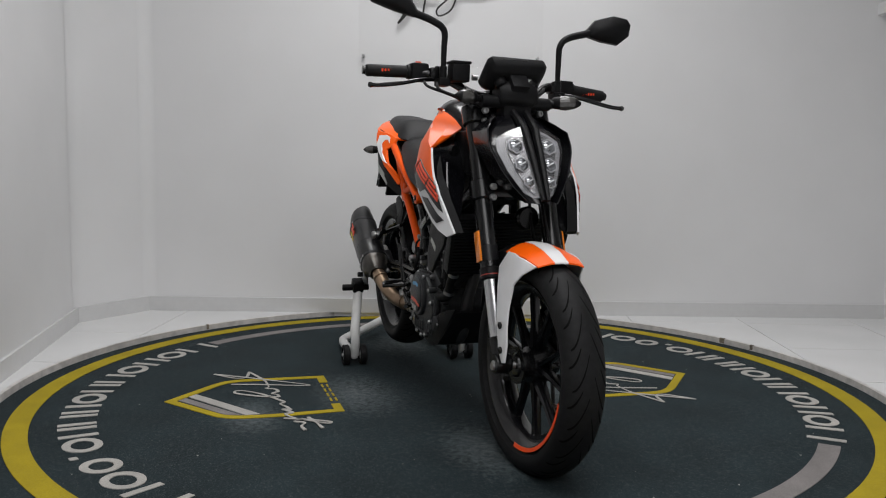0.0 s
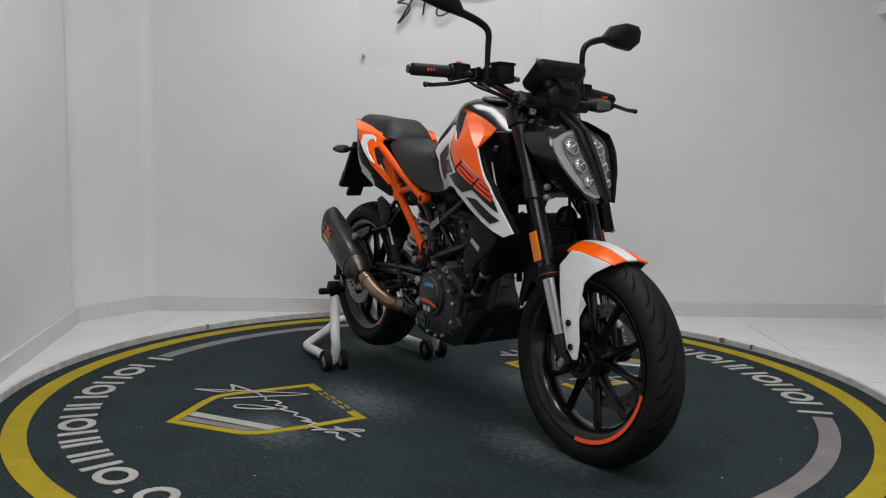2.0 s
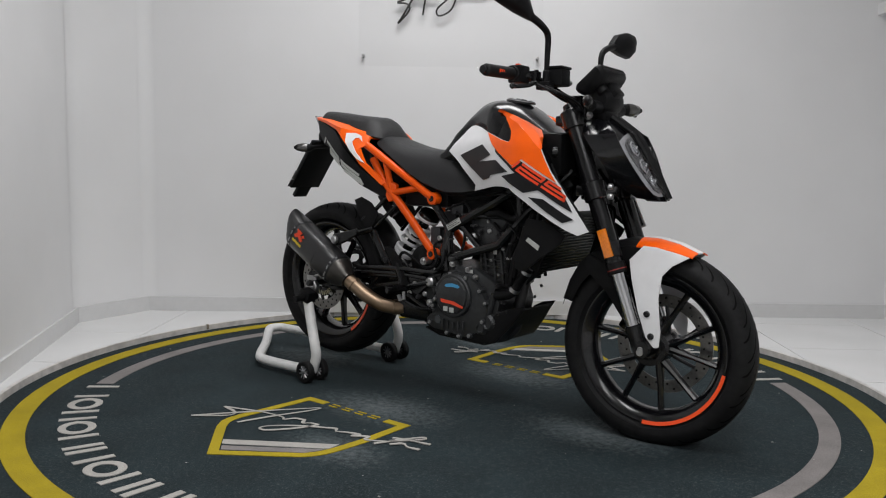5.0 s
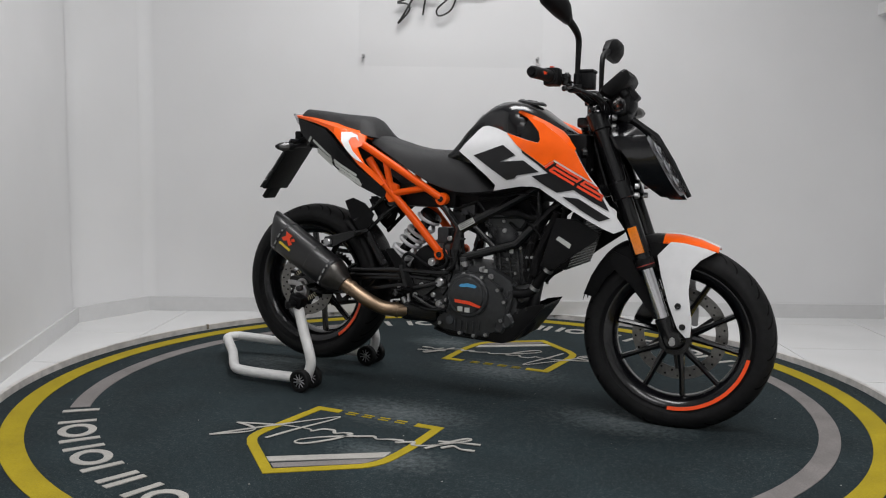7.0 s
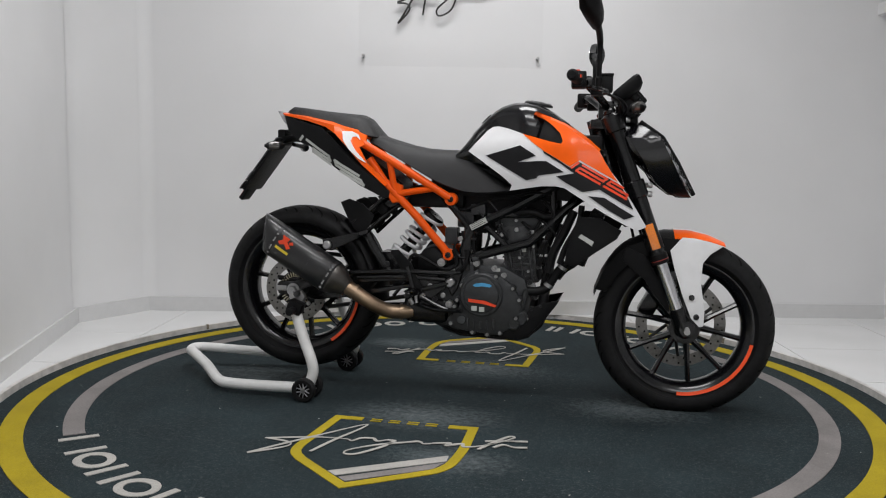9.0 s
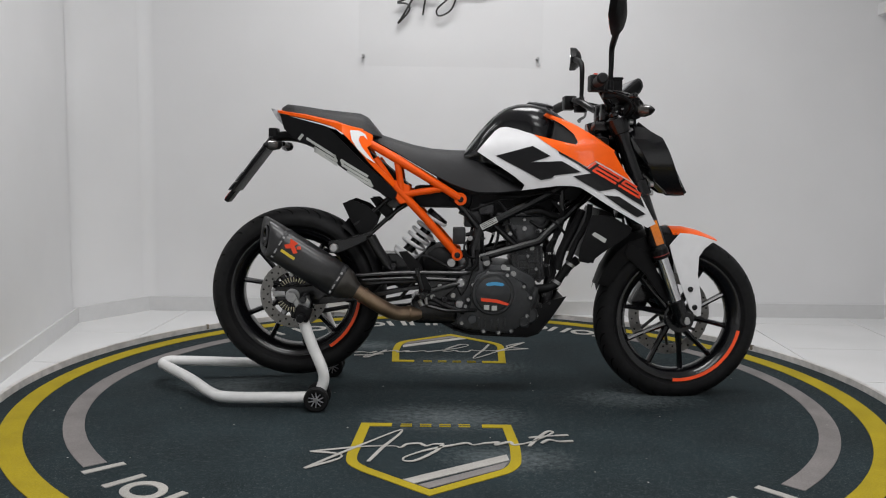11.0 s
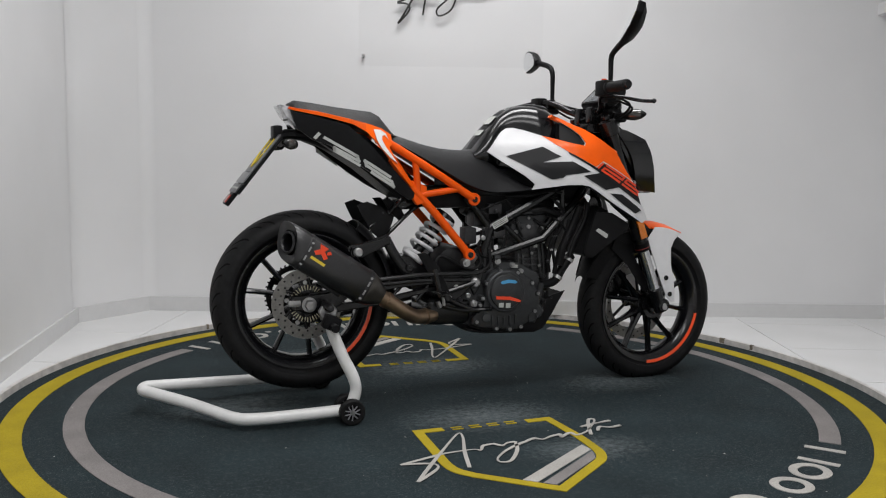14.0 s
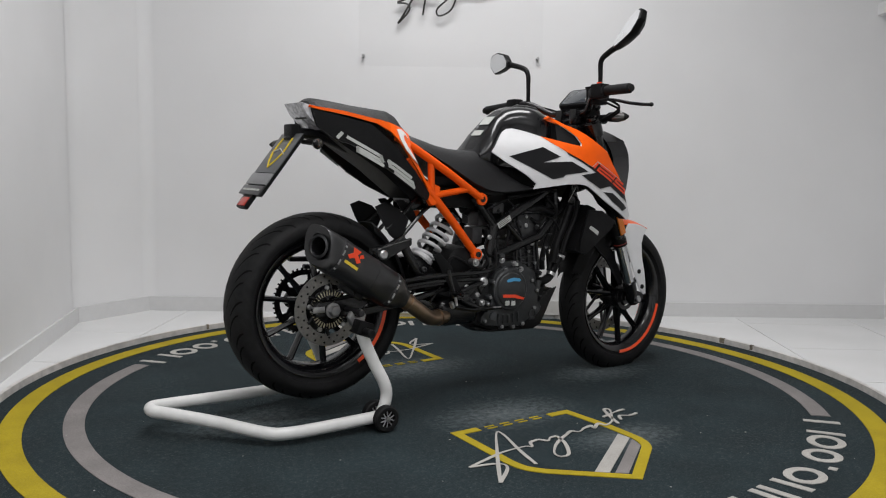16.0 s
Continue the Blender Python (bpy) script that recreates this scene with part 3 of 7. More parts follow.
def rim_and_spokes(wheel, rim, half, side_tape, tape_from, tape_to):
    prof = [(rim, -half), (rim + 0.006, -half), (rim + 0.006, -half + 0.006), (rim - 0.010, -half + 0.016), (rim - 0.022, -half * 0.35), (rim - 0.022, half * 0.35),
            (rim - 0.010, half - 0.016), (rim + 0.006, half - 0.006), (rim + 0.006, half), (rim, half), (rim - 0.016, half - 0.012), (rim - 0.030, half * 0.4), (rim - 0.030, -half * 0.4), (rim - 0.016, -half + 0.012)]
    part("rim", lathe(prof, 72, closed=True), BLACK_GLOSS, wheel, "gloss black cast rim", smooth=50)
    for k in range(5):
        for s in (-1, 1):
            a = 2 * math.pi * (k + 0.1) / 5 + s * 0.10
            b = a + s * 0.21
            p0, p1 = Vector((0.040 * math.cos(a), 0, 0.040 * math.sin(a))), Vector(((rim - 0.02) * math.cos(b), 0, (rim - 0.02) * math.sin(b)))
            mid = (p0 + p1) / 2
            part("spoke", sweep([p0, mid, p0 + (p1 - p0) * 0.93, p1], [0.0140, 0.0088, 0.0095, 0.018], 8, flat=1.6), BLACK_GLOSS, wheel)
    part("hub", lathe([(0, -0.062), (0.026, -0.062), (0.032, -0.05), (0.034, -0.03), (0.048, -0.024), (0.05, 0.024), (0.034, 0.03), (0.032, 0.05), (0.026, 0.062), (0, 0.062)], 32), BLACK_SATIN, wheel)
    for s in (-1, 1):
        bm = bmesh.new()
        rows = []
        for k in range(25):
            a = radians(tape_from + (tape_to - tape_from) * k / 24)
            r0, r1 = rim - 0.002, rim + 0.0088
            rows.append([bm.verts.new((r * math.cos(a), s * y, r * math.sin(a))) for r, y in ((r0, half + 0.0005), (r1, half + 0.003), (r1, half + 0.001), (r0, half - 0.003))])
        for p, q in zip(rows, rows[1:]):
            for j in range(4):
                bm.faces.new((p[j], p[(j + 1) % 4], q[(j + 1) % 4], q[j]))
        part("rim_tape", bm, TAPE, wheel, "orange-red rim tape")
    a = radians(tape_from - 25)
    part("valve", rod(((rim - 0.03) * math.cos(a), 0, (rim - 0.03) * math.sin(a)), ((rim - 0.065) * math.cos(a), 0, (rim - 0.065) * math.sin(a)), 0.004), BLACK_MATT, wheel)


def brake_disc(wheel, y, r_out, r_in, holes, carrier):
    """A drilled disc: a ring of steel, its small holes shown by black studs, on a spoked carrier."""
    part("brake_disc", lathe([(r_in, y - 0.002), (r_out, y - 0.002), (r_out, y + 0.002), (r_in, y + 0.002)], 60, closed=True), DISC_STEEL, wheel, "drilled steel brake disc")
    bm = None
    for k in range(holes):
        for j in range(2):
            a = 2 * math.pi * (k + 0.5 * j) / holes
            r = r_in + (r_out - r_in) * (0.3 + 0.42 * j)
            h = lathe([(0, y - 0.0027), (0.0036, y - 0.0027), (0.0036, y + 0.0027), (0, y + 0.0027)], 8, pose(r * math.cos(a), 0, r * math.sin(a)))
            bm = h if bm is None else join(bm, h)
    # The ring stays whole; the darkness of its holes is put in as black.
    part("disc_holes", bm, BLACK_SATIN, wheel, "black studs coloured as the shade in drilled holes")
    for k in range(6):
        a = 2 * math.pi * k / 6
        part("disc_arm", rod((0.035 * math.cos(a), y, 0.035 * math.sin(a)), ((r_in + 0.004) * math.cos(a + 0.5), y, (r_in + 0.004) * math.sin(a + 0.5)), 0.006, 8), carrier, wheel)


FORK_TOP, FORK_LOW = Vector((0.536, 0, 0.965)), Vector((0.797, 0, 0.262))


def on_fork(z):
    t = (z - FORK_TOP.z) / (FORK_LOW.z - FORK_TOP.z)
    return FORK_TOP + (FORK_LOW - FORK_TOP) * t


def front_end(bike):
    w = tyre(0.295, 0.056, 0.222, "front_wheel", 0.797, 0.281, bike)
    rim_and_spokes(w, 0.218, 0.044, True, -94, -12)
    brake_disc(w, 0.062, 0.150, 0.112, 22, DARK_METAL)
    part("axle", rod((0, -0.128, 0), (0, 0.128, 0), 0.010), STEEL, w)
    part("speed_sensor_ring", lathe([(0.034, -0.055), (0.05, -0.055), (0.05, -0.058), (0.034, -0.058)], 30, closed=True), BLACK_SATIN, w)
    d = (FORK_LOW - FORK_TOP).normalized()
    for s in (-1, 1):
        y = Vector((0, s * 0.1, 0))
        leg = new("fork_leg")
        leg.parent = bike
        part("outer_tube", rod(on_fork(0.975) + y, on_fork(0.505) + y, 0.0265, 24, 0.0255, bevel=0.003), BLACK_SATIN, leg, "black fork outer tube")
        part("fork_cap", rod(on_fork(0.975) + y, on_fork(0.990) + y, 0.020, 16, bevel=0.003), BLACK_SATIN, leg)
        part("dust_collar", rod(on_fork(0.530) + y, on_fork(0.498) + y, 0.0285, 24, bevel=0.003), BLACK_MATT, leg)
        part("fork_decal", lathe([(0.0270, -0.022), (0.0272, -0.022), (0.0272, 0.022), (0.0270, 0.022)], 24, Matrix.Translation(on_fork(0.565) + y) @ Vector((0, 1, 0)).rotation_difference(d).to_matrix().to_4x4(), True), DECAL_DARK, leg)
        part("red_band", rod(on_fork(0.511) + y, on_fork(0.508) + y, 0.0288, 24), mat("dark_red_band", (0.22, 0.02, 0.012), 0.4, vary=0.1), leg, "thin dark red band")
        part("inner_tube", rod(on_fork(0.51) + y, on_fork(0.33) + y, 0.0205, 24), CHROME, leg, "polished steel fork tube")
        low = on_fork(0.36) + y
        part("fork_foot", join(rod(on_fork(0.352) + y, on_fork(0.262) + y, 0.0265, 20, 0.021, bevel=0.004),
                               lathe([(0, -0.022), (0.024, -0.022), (0.026, -0.016), (0.026, 0.016), (0.024, 0.022), (0, 0.022)], 20, pose(0.797, s * 0.1, 0.289))), BLACK_SATIN, leg, "black cast fork foot")
        part("pinch_bolt", bolt(0.797, s * 0.121, 0.289, 0.008, 0.006 * -s), STEEL, leg)
        refl = Matrix.Translation(on_fork(0.585) + Vector((0.0, s * 0.128, 0))) @ Vector((0, 0, -1)).rotation_difference(d).to_matrix().to_4x4()
        part("reflector", moved(box(-0.014, -0.004, -0.042, 0.014, 0.004, 0.042, 0.002), refl), AMBER, leg, "amber side reflector")
        part("reflector_backing", moved(box(-0.016, -0.003, -0.044, 0.016, 0.003, 0.044, 0.002), Matrix.Translation((0, -s * 0.005, 0)) @ refl), BLACK_MATT, leg)
    up, lo = on_fork(0.945), on_fork(0.735)
    for c, name in ((up, "upper_clamp"), (lo, "lower_clamp")):
        bm = join(box(c.x - 0.075, -0.075, c.z - 0.016, c.x + 0.012, 0.075, c.z + 0.016, 0.008),
                  rod(c + Vector((0.0, -0.1, 0)) - d * 0.028, c + Vector((0, -0.1, 0)) + d * 0.028, 0.034, 20, bevel=0.003),
                  rod(c + Vector((0.0, 0.1, 0)) - d * 0.028, c + Vector((0, 0.1, 0)) + d * 0.028, 0.034, 20, bevel=0.003))
        part(name, bm, BLACK_SATIN, bike, "black triple clamp")
        for s in (-1, 1):
            for dz in (-0.012, 0.012):
                p = c + Vector((0.040, s * 0.085, dz * 1.2))
                part("clamp_bolt", lathe([(0, 0), (0.0095, 0), (0.0095, 0.010), (0.0075, 0.013), (0.0045, 0.013), (0.0040, 0.006), (0, 0.006)], 14, Matrix.Translation(p) @ pose(0, 0, 0, 0, 0, -90)), STEEL, bike, "steel clamp bolt")
    part("steering_head", rod(up + Vector((-0.055, 0, 0.02)), lo + Vector((-0.055, 0, -0.02)), 0.032, 20), BLACK_SATIN, bike)
    # front brake caliper on the left leg, hose along the fork
    part("brake_caliper", join(moved(box(-0.028, 0.045, -0.055, 0.028, 0.105, 0.055, 0.010), pose(0.700, 0, 0.355, 0, 28, 0)), rod((0.70, 0.10, 0.38), (0.70, 0.112, 0.38), 0.018), rod((0.69, 0.10, 0.335), (0.69, 0.112, 0.335), 0.018)), BLACK_SATIN, bike, "black radial brake caliper")
    part("caliper_bracket", slab([(0.70, 0.42), (0.79, 0.33), (0.80, 0.28), (0.74, 0.30), (0.69, 0.35)], 0.070, 0.082, 0.003), BLACK_SATIN, bike)
    part("brake_hose", pipe([(0.69, 0.09, 0.41), (0.65, 0.085, 0.50), (0.61, 0.06, 0.66), (0.60, 0.05, 0.78), (0.58, -0.03, 0.90), (0.55, -0.12, 1.0)], 0.005, 8), BLACK_MATT, bike)


def fender(bike):
    guard = new("front_fender")
    guard.parent = bike

    def strip(w_in, w_out, x_from, x_to, lift):
        """A band of the arched guard between two shares of its half width, on both sides of them."""
        pts = []
        n = 12
        for k in range(n + 1):
            x = x_from + (x_to - x_from) * k / n
            z = interp(x, [(0.50, 0.407), (0.525, 0.474), (0.56, 0.529), (0.60, 0.567), (0.65, 0.589), (0.72, 0.607), (0.80, 0.606), (0.86, 0.592), (0.935, 0.560)])
            hw = interp(x, [(0.50, 0.035), (0.56, 0.060), (0.65, 0.074), (0.80, 0.080), (0.87, 0.074), (0.935, 0.060)])
            row = []
            for u in (w_in + (w_out - w_in) * j / 4 for j in range(5)):
                row.append((x, hw * u, z - interp(x, [(0.80, 0.026), (0.93, 0.008)]) * abs(u) ** 2.2 + lift))
            under = [(p[0], p[1], p[2] - 0.004) for p in row[::-1]]
            pts.append(row + under)
        return loft(pts)
    part("rear_half", strip(-1.0, 1.0, 0.500, 0.768, -0.003), BLACK_MATT, guard, "matt black rear half of the fender")
    part("white_centre", strip(-0.30, 0.30, 0.752, 0.916, 0.001), WHITE, guard, "white centre stripe")
    for s in (-1, 1):
        part("orange_stripe", strip(s * 0.30, s * 1.0, 0.752, 0.914, 0.0) if s > 0 else strip(-1.0, -0.30, 0.752, 0.914, 0.0), ORANGE, guard, "orange painted stripe")

        def bulge(x, z):
            return interp(z, [(0.30, 0.118), (0.40, 0.112), (0.50, 0.098), (0.56, 0.088), (0.61, 0.080)]) - 0.32 * max(0.0, x - 0.845)
        plate = [(0.776, 0.583), (0.815, 0.581), (0.865, 0.570), (0.908, 0.557), (0.864, 0.530), (0.841, 0.502), (0.836, 0.440), (0.850, 0.345), (0.848, 0.301), (0.834, 0.298),
                 (0.808, 0.325), (0.778, 0.400), (0.752, 0.482), (0.738, 0.540)]
        part("side_plate", panel(plate, bulge, 0.005, 0.03, 0, s, 0.0015), WHITE, guard, "white fender side plate")
        for x, z in ((0.808, 0.392), (0.824, 0.330)):
            part("fender_bolt", bolt(x, s * (bulge(x, z) + 0.0005), z, 0.0095, -s * 0.005), BLACK_SATIN, guard)
        skirt = [(0.502, 0.398), (0.527, 0.460), (0.562, 0.512), (0.602, 0.548), (0.655, 0.567), (0.765, 0.582), (0.765, 0.530), (0.680, 0.525), (0.620, 0.500), (0.575, 0.455), (0.540, 0.392)]
        part("side_skirt", panel(skirt, lambda x, z: interp(x, [(0.50, 0.036), (0.56, 0.060), (0.65, 0.074), (0.78, 0.079)]), 0.005, 0.03, 0, s, 0.001), BLACK_MATT, guard, "matt black fender skirt")
        stay = [(0.60, 0.545), (0.66, 0.520), (0.735, 0.400), (0.755, 0.345), (0.735, 0.340), (0.66, 0.440), (0.585, 0.505)]
        part("fender_stay", panel(stay, lambda x, z: 0.076, 0.006, 0.05, 0, s, 0.001), BLACK_MATT, guard, "black fender stay")


def headlight(bike):
    lamp = new("headlight")
    lamp.parent = bike
    # the mask, built of rings from top to bottom
    table = [(0.960, 0.612, 0.030, 0.09), (0.936, 0.644, 0.078, 0.11), (0.896, 0.684, 0.124, 0.12), (0.856, 0.710, 0.122, 0.11), (0.800, 0.742, 0.100, 0.09), (0.750, 0.772, 0.070, 0.07), (0.710, 0.796, 0.036, 0.05)]
    rings = []
    for z, x, hw, depth in table:
        front = [(x + 0.012, 0.0), (x + 0.006, 0.35), (x - 0.012, 0.75), (x - 0.035, 1.0)]
        ring = [(fx, -u * hw, z) for fx, u in front[::-1]] + [(fx, u * hw, z) for fx, u in front[1:]]
        ring += [(x - depth, hw * 0.9, z + 0.01), (x - depth - 0.02, 0, z + 0.012), (x - depth, -hw * 0.9, z + 0.01)]
        rings.append(ring)
    part("mask", loft(rings), BLACK_GLOSS, lamp, "gloss black headlight mask")

    def face(z, u):
        x, hw = interp(-z, [(-t[0], t[1]) for t in table]), interp(-z, [(-t[0], t[2]) for t in table])
        return Vector((x + interp(abs(u), [(0, 0.012), (0.35, 0.006), (0.75, -0.012), (1, -0.035)]), u * hw, z))

    def patch(outline, lift, thick):
        """A plate on the mask's face: outline in (share of half width, height)."""
        bm = bmesh.new()
        n = Vector((0.87, 0, 0.45))
        a = [bm.verts.new(face(z, u) + n * lift) for u, z in outline]
        b = [bm.verts.new(face(z, u) + n * (lift - thick)) for u, z in outline]
        bm.faces.new(a)
        bm.faces.new(b[::-1])
        for k in range(len(a)):
            j = (k + 1) % len(a)
            bm.faces.new((a[k], b[k], b[j], a[j]))
        return bm
    for s in (-1, 1):
        drl = [(0.16, 0.908), (0.45, 0.897), (0.76, 0.876), (0.81, 0.845), (0.80, 0.79), (0.76, 0.735), (0.50, 0.722), (0.22, 0.724)]
        inner = [(0.20, 0.896), (0.44, 0.887), (0.58, 0.872), (0.62, 0.842), (0.60, 0.79), (0.54, 0.742), (0.42, 0.732), (0.26, 0.734)]
        frame_ = part("lamp_bezel", patch([(s * u * 1.06, z + (0.005 if z > 0.8 else -0.004)) for u, z in drl], 0.0012, 0.003), BLACK_GLOSS, lamp, "gloss black lamp bezel")
        part("running_light", patch([(s * u, z) for u, z in drl], 0.0040, 0.0022), LIGHT_GUIDE, frame_, "frosted grey running light strip")
        part("lamp_bowl", patch([(s * u, z) for u, z in inner], 0.0062, 0.0018), LAMP_WHITE, lamp, "smoked silver lamp reflector")
        n = Vector((0.87, 0, 0.45)).normalized()
        for z, u, r in ((0.858, 0.40, 0.0225), (0.808, 0.40, 0.0205), (0.763, 0.40, 0.0165)):
            at = Matrix.Translation(face(z, s * u) + n * 0.0066) @ Vector((0, 1, 0)).rotation_difference(n).to_matrix().to_4x4()
            hexa = lathe([(r * 1.12, 0.0), (r * 1.14, 0.0030), (r * 0.94, 0.0034), (r * 0.90, 0.0)], 6, at, True)
            cell = part("lamp_cell", hexa, CELL_EDGE, lamp, "grey six-sided cell edge", smooth=0)
            part("cell_lens", lathe([(r * 0.92, 0.0003), (r * 0.80, 0.0045), (r * 0.5, 0.0085), (0, 0.010)], 18, at), LAMP_CELL, cell, "bulged clear lens")
            # A painted highlight: a thin pale bar laid over the lens.
            part("cell_glint", moved(box(-r * 0.5, 0.0088, -0.0018, r * 0.5, 0.0100, 0.0018), at), LAMP_GLINT, cell)
        part("lens", patch([(s * u, z) for u, z in drl], 0.0195, 0.0020), LENS, lamp, "clear lamp lens").visible_shadow = False
        part("side_cowl", panel([(0.585, 0.955), (0.640, 0.940), (0.690, 0.905), (0.730, 0.830), (0.770, 0.755), (0.800, 0.712), (0.735, 0.718), (0.680, 0.760), (0.640, 0.830), (0.590, 0.900)],
                                lambda x, z: interp(z, [(0.70, 0.035), (0.75, 0.075), (0.80, 0.105), (0.86, 0.127), (0.91, 0.122), (0.96, 0.05)]), 0.004, 0.03, 0, s), BLACK_GLOSS, lamp, "gloss black side cowl")
    for s in (-1, 1):
        part("centre_rib", sweep([face(0.957, 0) + Vector((0.004, s * 0.020, 0)), face(0.90, 0) + Vector((0.012, s * 0.016, 0.005)), face(0.82, 0) + Vector((0.013, s * 0.012, 0.005)), face(0.716, 0) + Vector((0.010, s * 0.007, 0.003))], [0.009, 0.011, 0.010, 0.007], 8), BLACK_MATT, lamp, "black double centre rib")


def controls(bike):
    bar = new("handlebar")
    bar.parent = bike
    line = [(0.410, -0.372, 1.066), (0.430, -0.26, 1.068), (0.462, -0.17, 1.055), (0.512, -0.09, 1.010), (0.520, 0.0, 1.005), (0.512, 0.09, 1.010), (0.466, 0.17, 1.050), (0.442, 0.26, 1.050), (0.430, 0.372, 1.038)]
    part("bar", pipe(line, 0.0125, 14), BLACK_SATIN, bar, "black bent handlebar")
    part("bar_clamp", box(0.495, -0.055, 0.965, 0.545, -0.020, 1.022, 0.006), BLACK_SATIN, bar)
    part("bar_clamp", box(0.495, 0.020, 0.965, 0.545, 0.055, 1.022, 0.006), BLACK_SATIN, bar)
    for s in (-1, 1):
        e, z = (0.410, 1.066) if s < 0 else (0.428, 1.038)
        zi = 1.068 if s < 0 else 1.048
        part("grip", rod((e, s * 0.385, z), (e + 0.016, s * 0.265, zi), 0.0175, 18, bevel=0.004), RUBBER, bar, "black rubber grip")
        part("grip_mark", join(*[box(e + 0.0155, s * 0.318 - 0.026 + k * 0.009, z - 0.003 + 0.001 * (k % 3), e + 0.0262, s * 0.318 - 0.0215 + k * 0.009, z + 0.0055) for k in range(6)]), DECAL_RED, bar, "small orange bars")
        part("bar_end", rod((e - 0.001, s * 0.386, z), (e - 0.002, s * 0.394, z), 0.012, 14), BLACK_SATIN, bar)
        part("grip_flange", rod((e + 0.016, s * 0.266, zi), (e + 0.017, s * 0.258, zi), 0.021, 18), RUBBER, bar)
        part("switch_housing", moved(box(-0.024, -0.026, -0.026, 0.022, 0.026, 0.026, 0.007), pose(e + 0.020, s * 0.232, zi)), BLACK_MATT, bar)
        if s < 0:
            part("kill_switch", box(e + 0.010, -0.240, zi + 0.026, e + 0.022, -0.224, zi + 0.032, 0.002), DECAL_RED, bar, "red switch")
        part("lever_mount", join(box(e + 0.022, s * 0.19 - 0.018, zi - 0.018, e + 0.062, s * 0.19 + 0.018, zi + 0.014, 0.006), rod((e + 0.05, s * 0.185, zi - 0.022), (e + 0.05, s * 0.185, zi + 0.018), 0.007, 10)), BLACK_SATIN, bar)
        lz = zi - 0.02
        part("lever", sweep(curve_points([(e + 0.055, s * 0.195, lz), (e + 0.085, s * 0.25, lz - 0.008), (e + 0.098, s * 0.31, lz - 0.022), (e + 0.092, s * 0.365, lz - 0.030), (e + 0.098, s * 0.392, lz - 0.032)], 5), 0.0062, 10, flat=0.8), BLACK_SATIN, bar, "black lever with ball end")
        part("lever_ball", lathe([(0, -0.0085), (0.006, -0.006), (0.0085, 0), (0.006, 0.006), (0, 0.0085)], 12, pose(e + 0.098, s * 0.396, lz - 0.032)), BLACK_SATIN, bar)
    part("brake_reservoir", join(box(0.486, -0.165, 1.040, 0.535, -0.112, 1.090, 0.005), box(0.484, -0.168, 1.090, 0.537, -0.109, 1.098, 0.003)), BLACK_MATT, bar, "square black fluid reservoir")
    part("reservoir_bolt", rod((0.52, -0.10, 1.055), (0.52, -0.085, 1.055), 0.008), STEEL, bar)
    for pts in ([(0.50, -0.20, 1.035), (0.56, -0.21, 1.01), (0.58, -0.14, 0.985), (0.56, -0.06, 0.96)], [(0.49, 0.19, 1.03), (0.56, 0.19, 1.0), (0.585, 0.11, 0.975), (0.57, 0.05, 0.95)],
                [(0.47, -0.23, 1.045), (0.53, -0.235, 1.02), (0.56, -0.17, 0.995), (0.545, -0.05, 0.95), (0.48, -0.03, 0.92)], [(0.50, 0.14, 1.04), (0.56, 0.10, 1.02), (0.59, 0.02, 0.98), (0.58, -0.02, 0.93)]):
        part("cable", pipe(pts, 0.0042, 8), BLACK_MATT, bar)
    for s in (-1, 1):
        bx, by, bz = (0.490, -0.178, 1.072) if s < 0 else (0.484, 0.194, 1.056)
        m = new("mirror")
        m.parent = bike
        if s < 0:
            stem = [(bx, by, bz), (bx + 0.001, by, bz + 0.06), (bx + 0.001, by - 0.002, bz + 0.112), (bx - 0.002, by - 0.036, bz + 0.136), (bx - 0.010, by - 0.095, bz + 0.156)]
            c, tip, up = Vector((0.478, -0.385, 1.268)), Vector((0.440, -0.418, 1.312)), 0.078
        else:
            stem = [(bx, by, bz), (bx, by, bz + 0.065), (bx, by + 0.003, bz + 0.115), (bx, by + 0.030, bz + 0.142), (bx - 0.004, by + 0.112, bz + 0.166)]
            c, tip, up = Vector((0.470, 0.378, 1.220)), Vector((0.502, 0.424, 1.240)), 0.055
        pts = curve_points(stem, 6)
        part("mirror_stem", sweep(pts, [0.0075 + 0.004 * k / len(pts) for k in range(len(pts))], 12), BLACK_MATT, m, "black mirror stem")
        part("stem_collar", join(rod((bx, by, bz - 0.025), (bx, by, bz + 0.012), 0.011, 12, bevel=0.002), box(bx - 0.025, by - 0.018, bz - 0.045, bx + 0.02, by + 0.018, bz - 0.022, 0.005)), BLACK_MATT, m)
        ax = (tip - Vector(stem[-1])).normalized()
        nrm = Vector((-0.50, 0.85, -0.10)) if s < 0 else Vector((-1.0, 0.05, 0.0)).normalized()
        nrm = (nrm - ax * nrm.dot(ax)).normalized()
        v = nrm.cross(ax) * (1 if nrm.cross(ax).z > 0 else -1)
        L = (tip - Vector(stem[-1])).length + 0.02
        o = Vector(stem[-1]) - ax * 0.015
        shape = [(0.0, 0.010), (0.22, 0.036), (0.62, 0.043), (0.93, 0.030), (1.0, 0.012), (0.93, -0.022), (0.66, -0.044), (0.30, -0.030), (0.0, -0.012)]

        def ring(scale, out):
            return [o + ax * L * (0.5 + (a - 0.5) * scale) + v * b * scale * (1.02 if s > 0 else 0.86) + nrm * out for a, b in shape]
        part("mirror_shell", loft([ring(0.97, 0.016), ring(1.0, 0.012), ring(0.97, -0.006), ring(0.62, -0.022), ring(0.25, -0.028)]), BLACK_MATT, m, "angular black mirror shell")
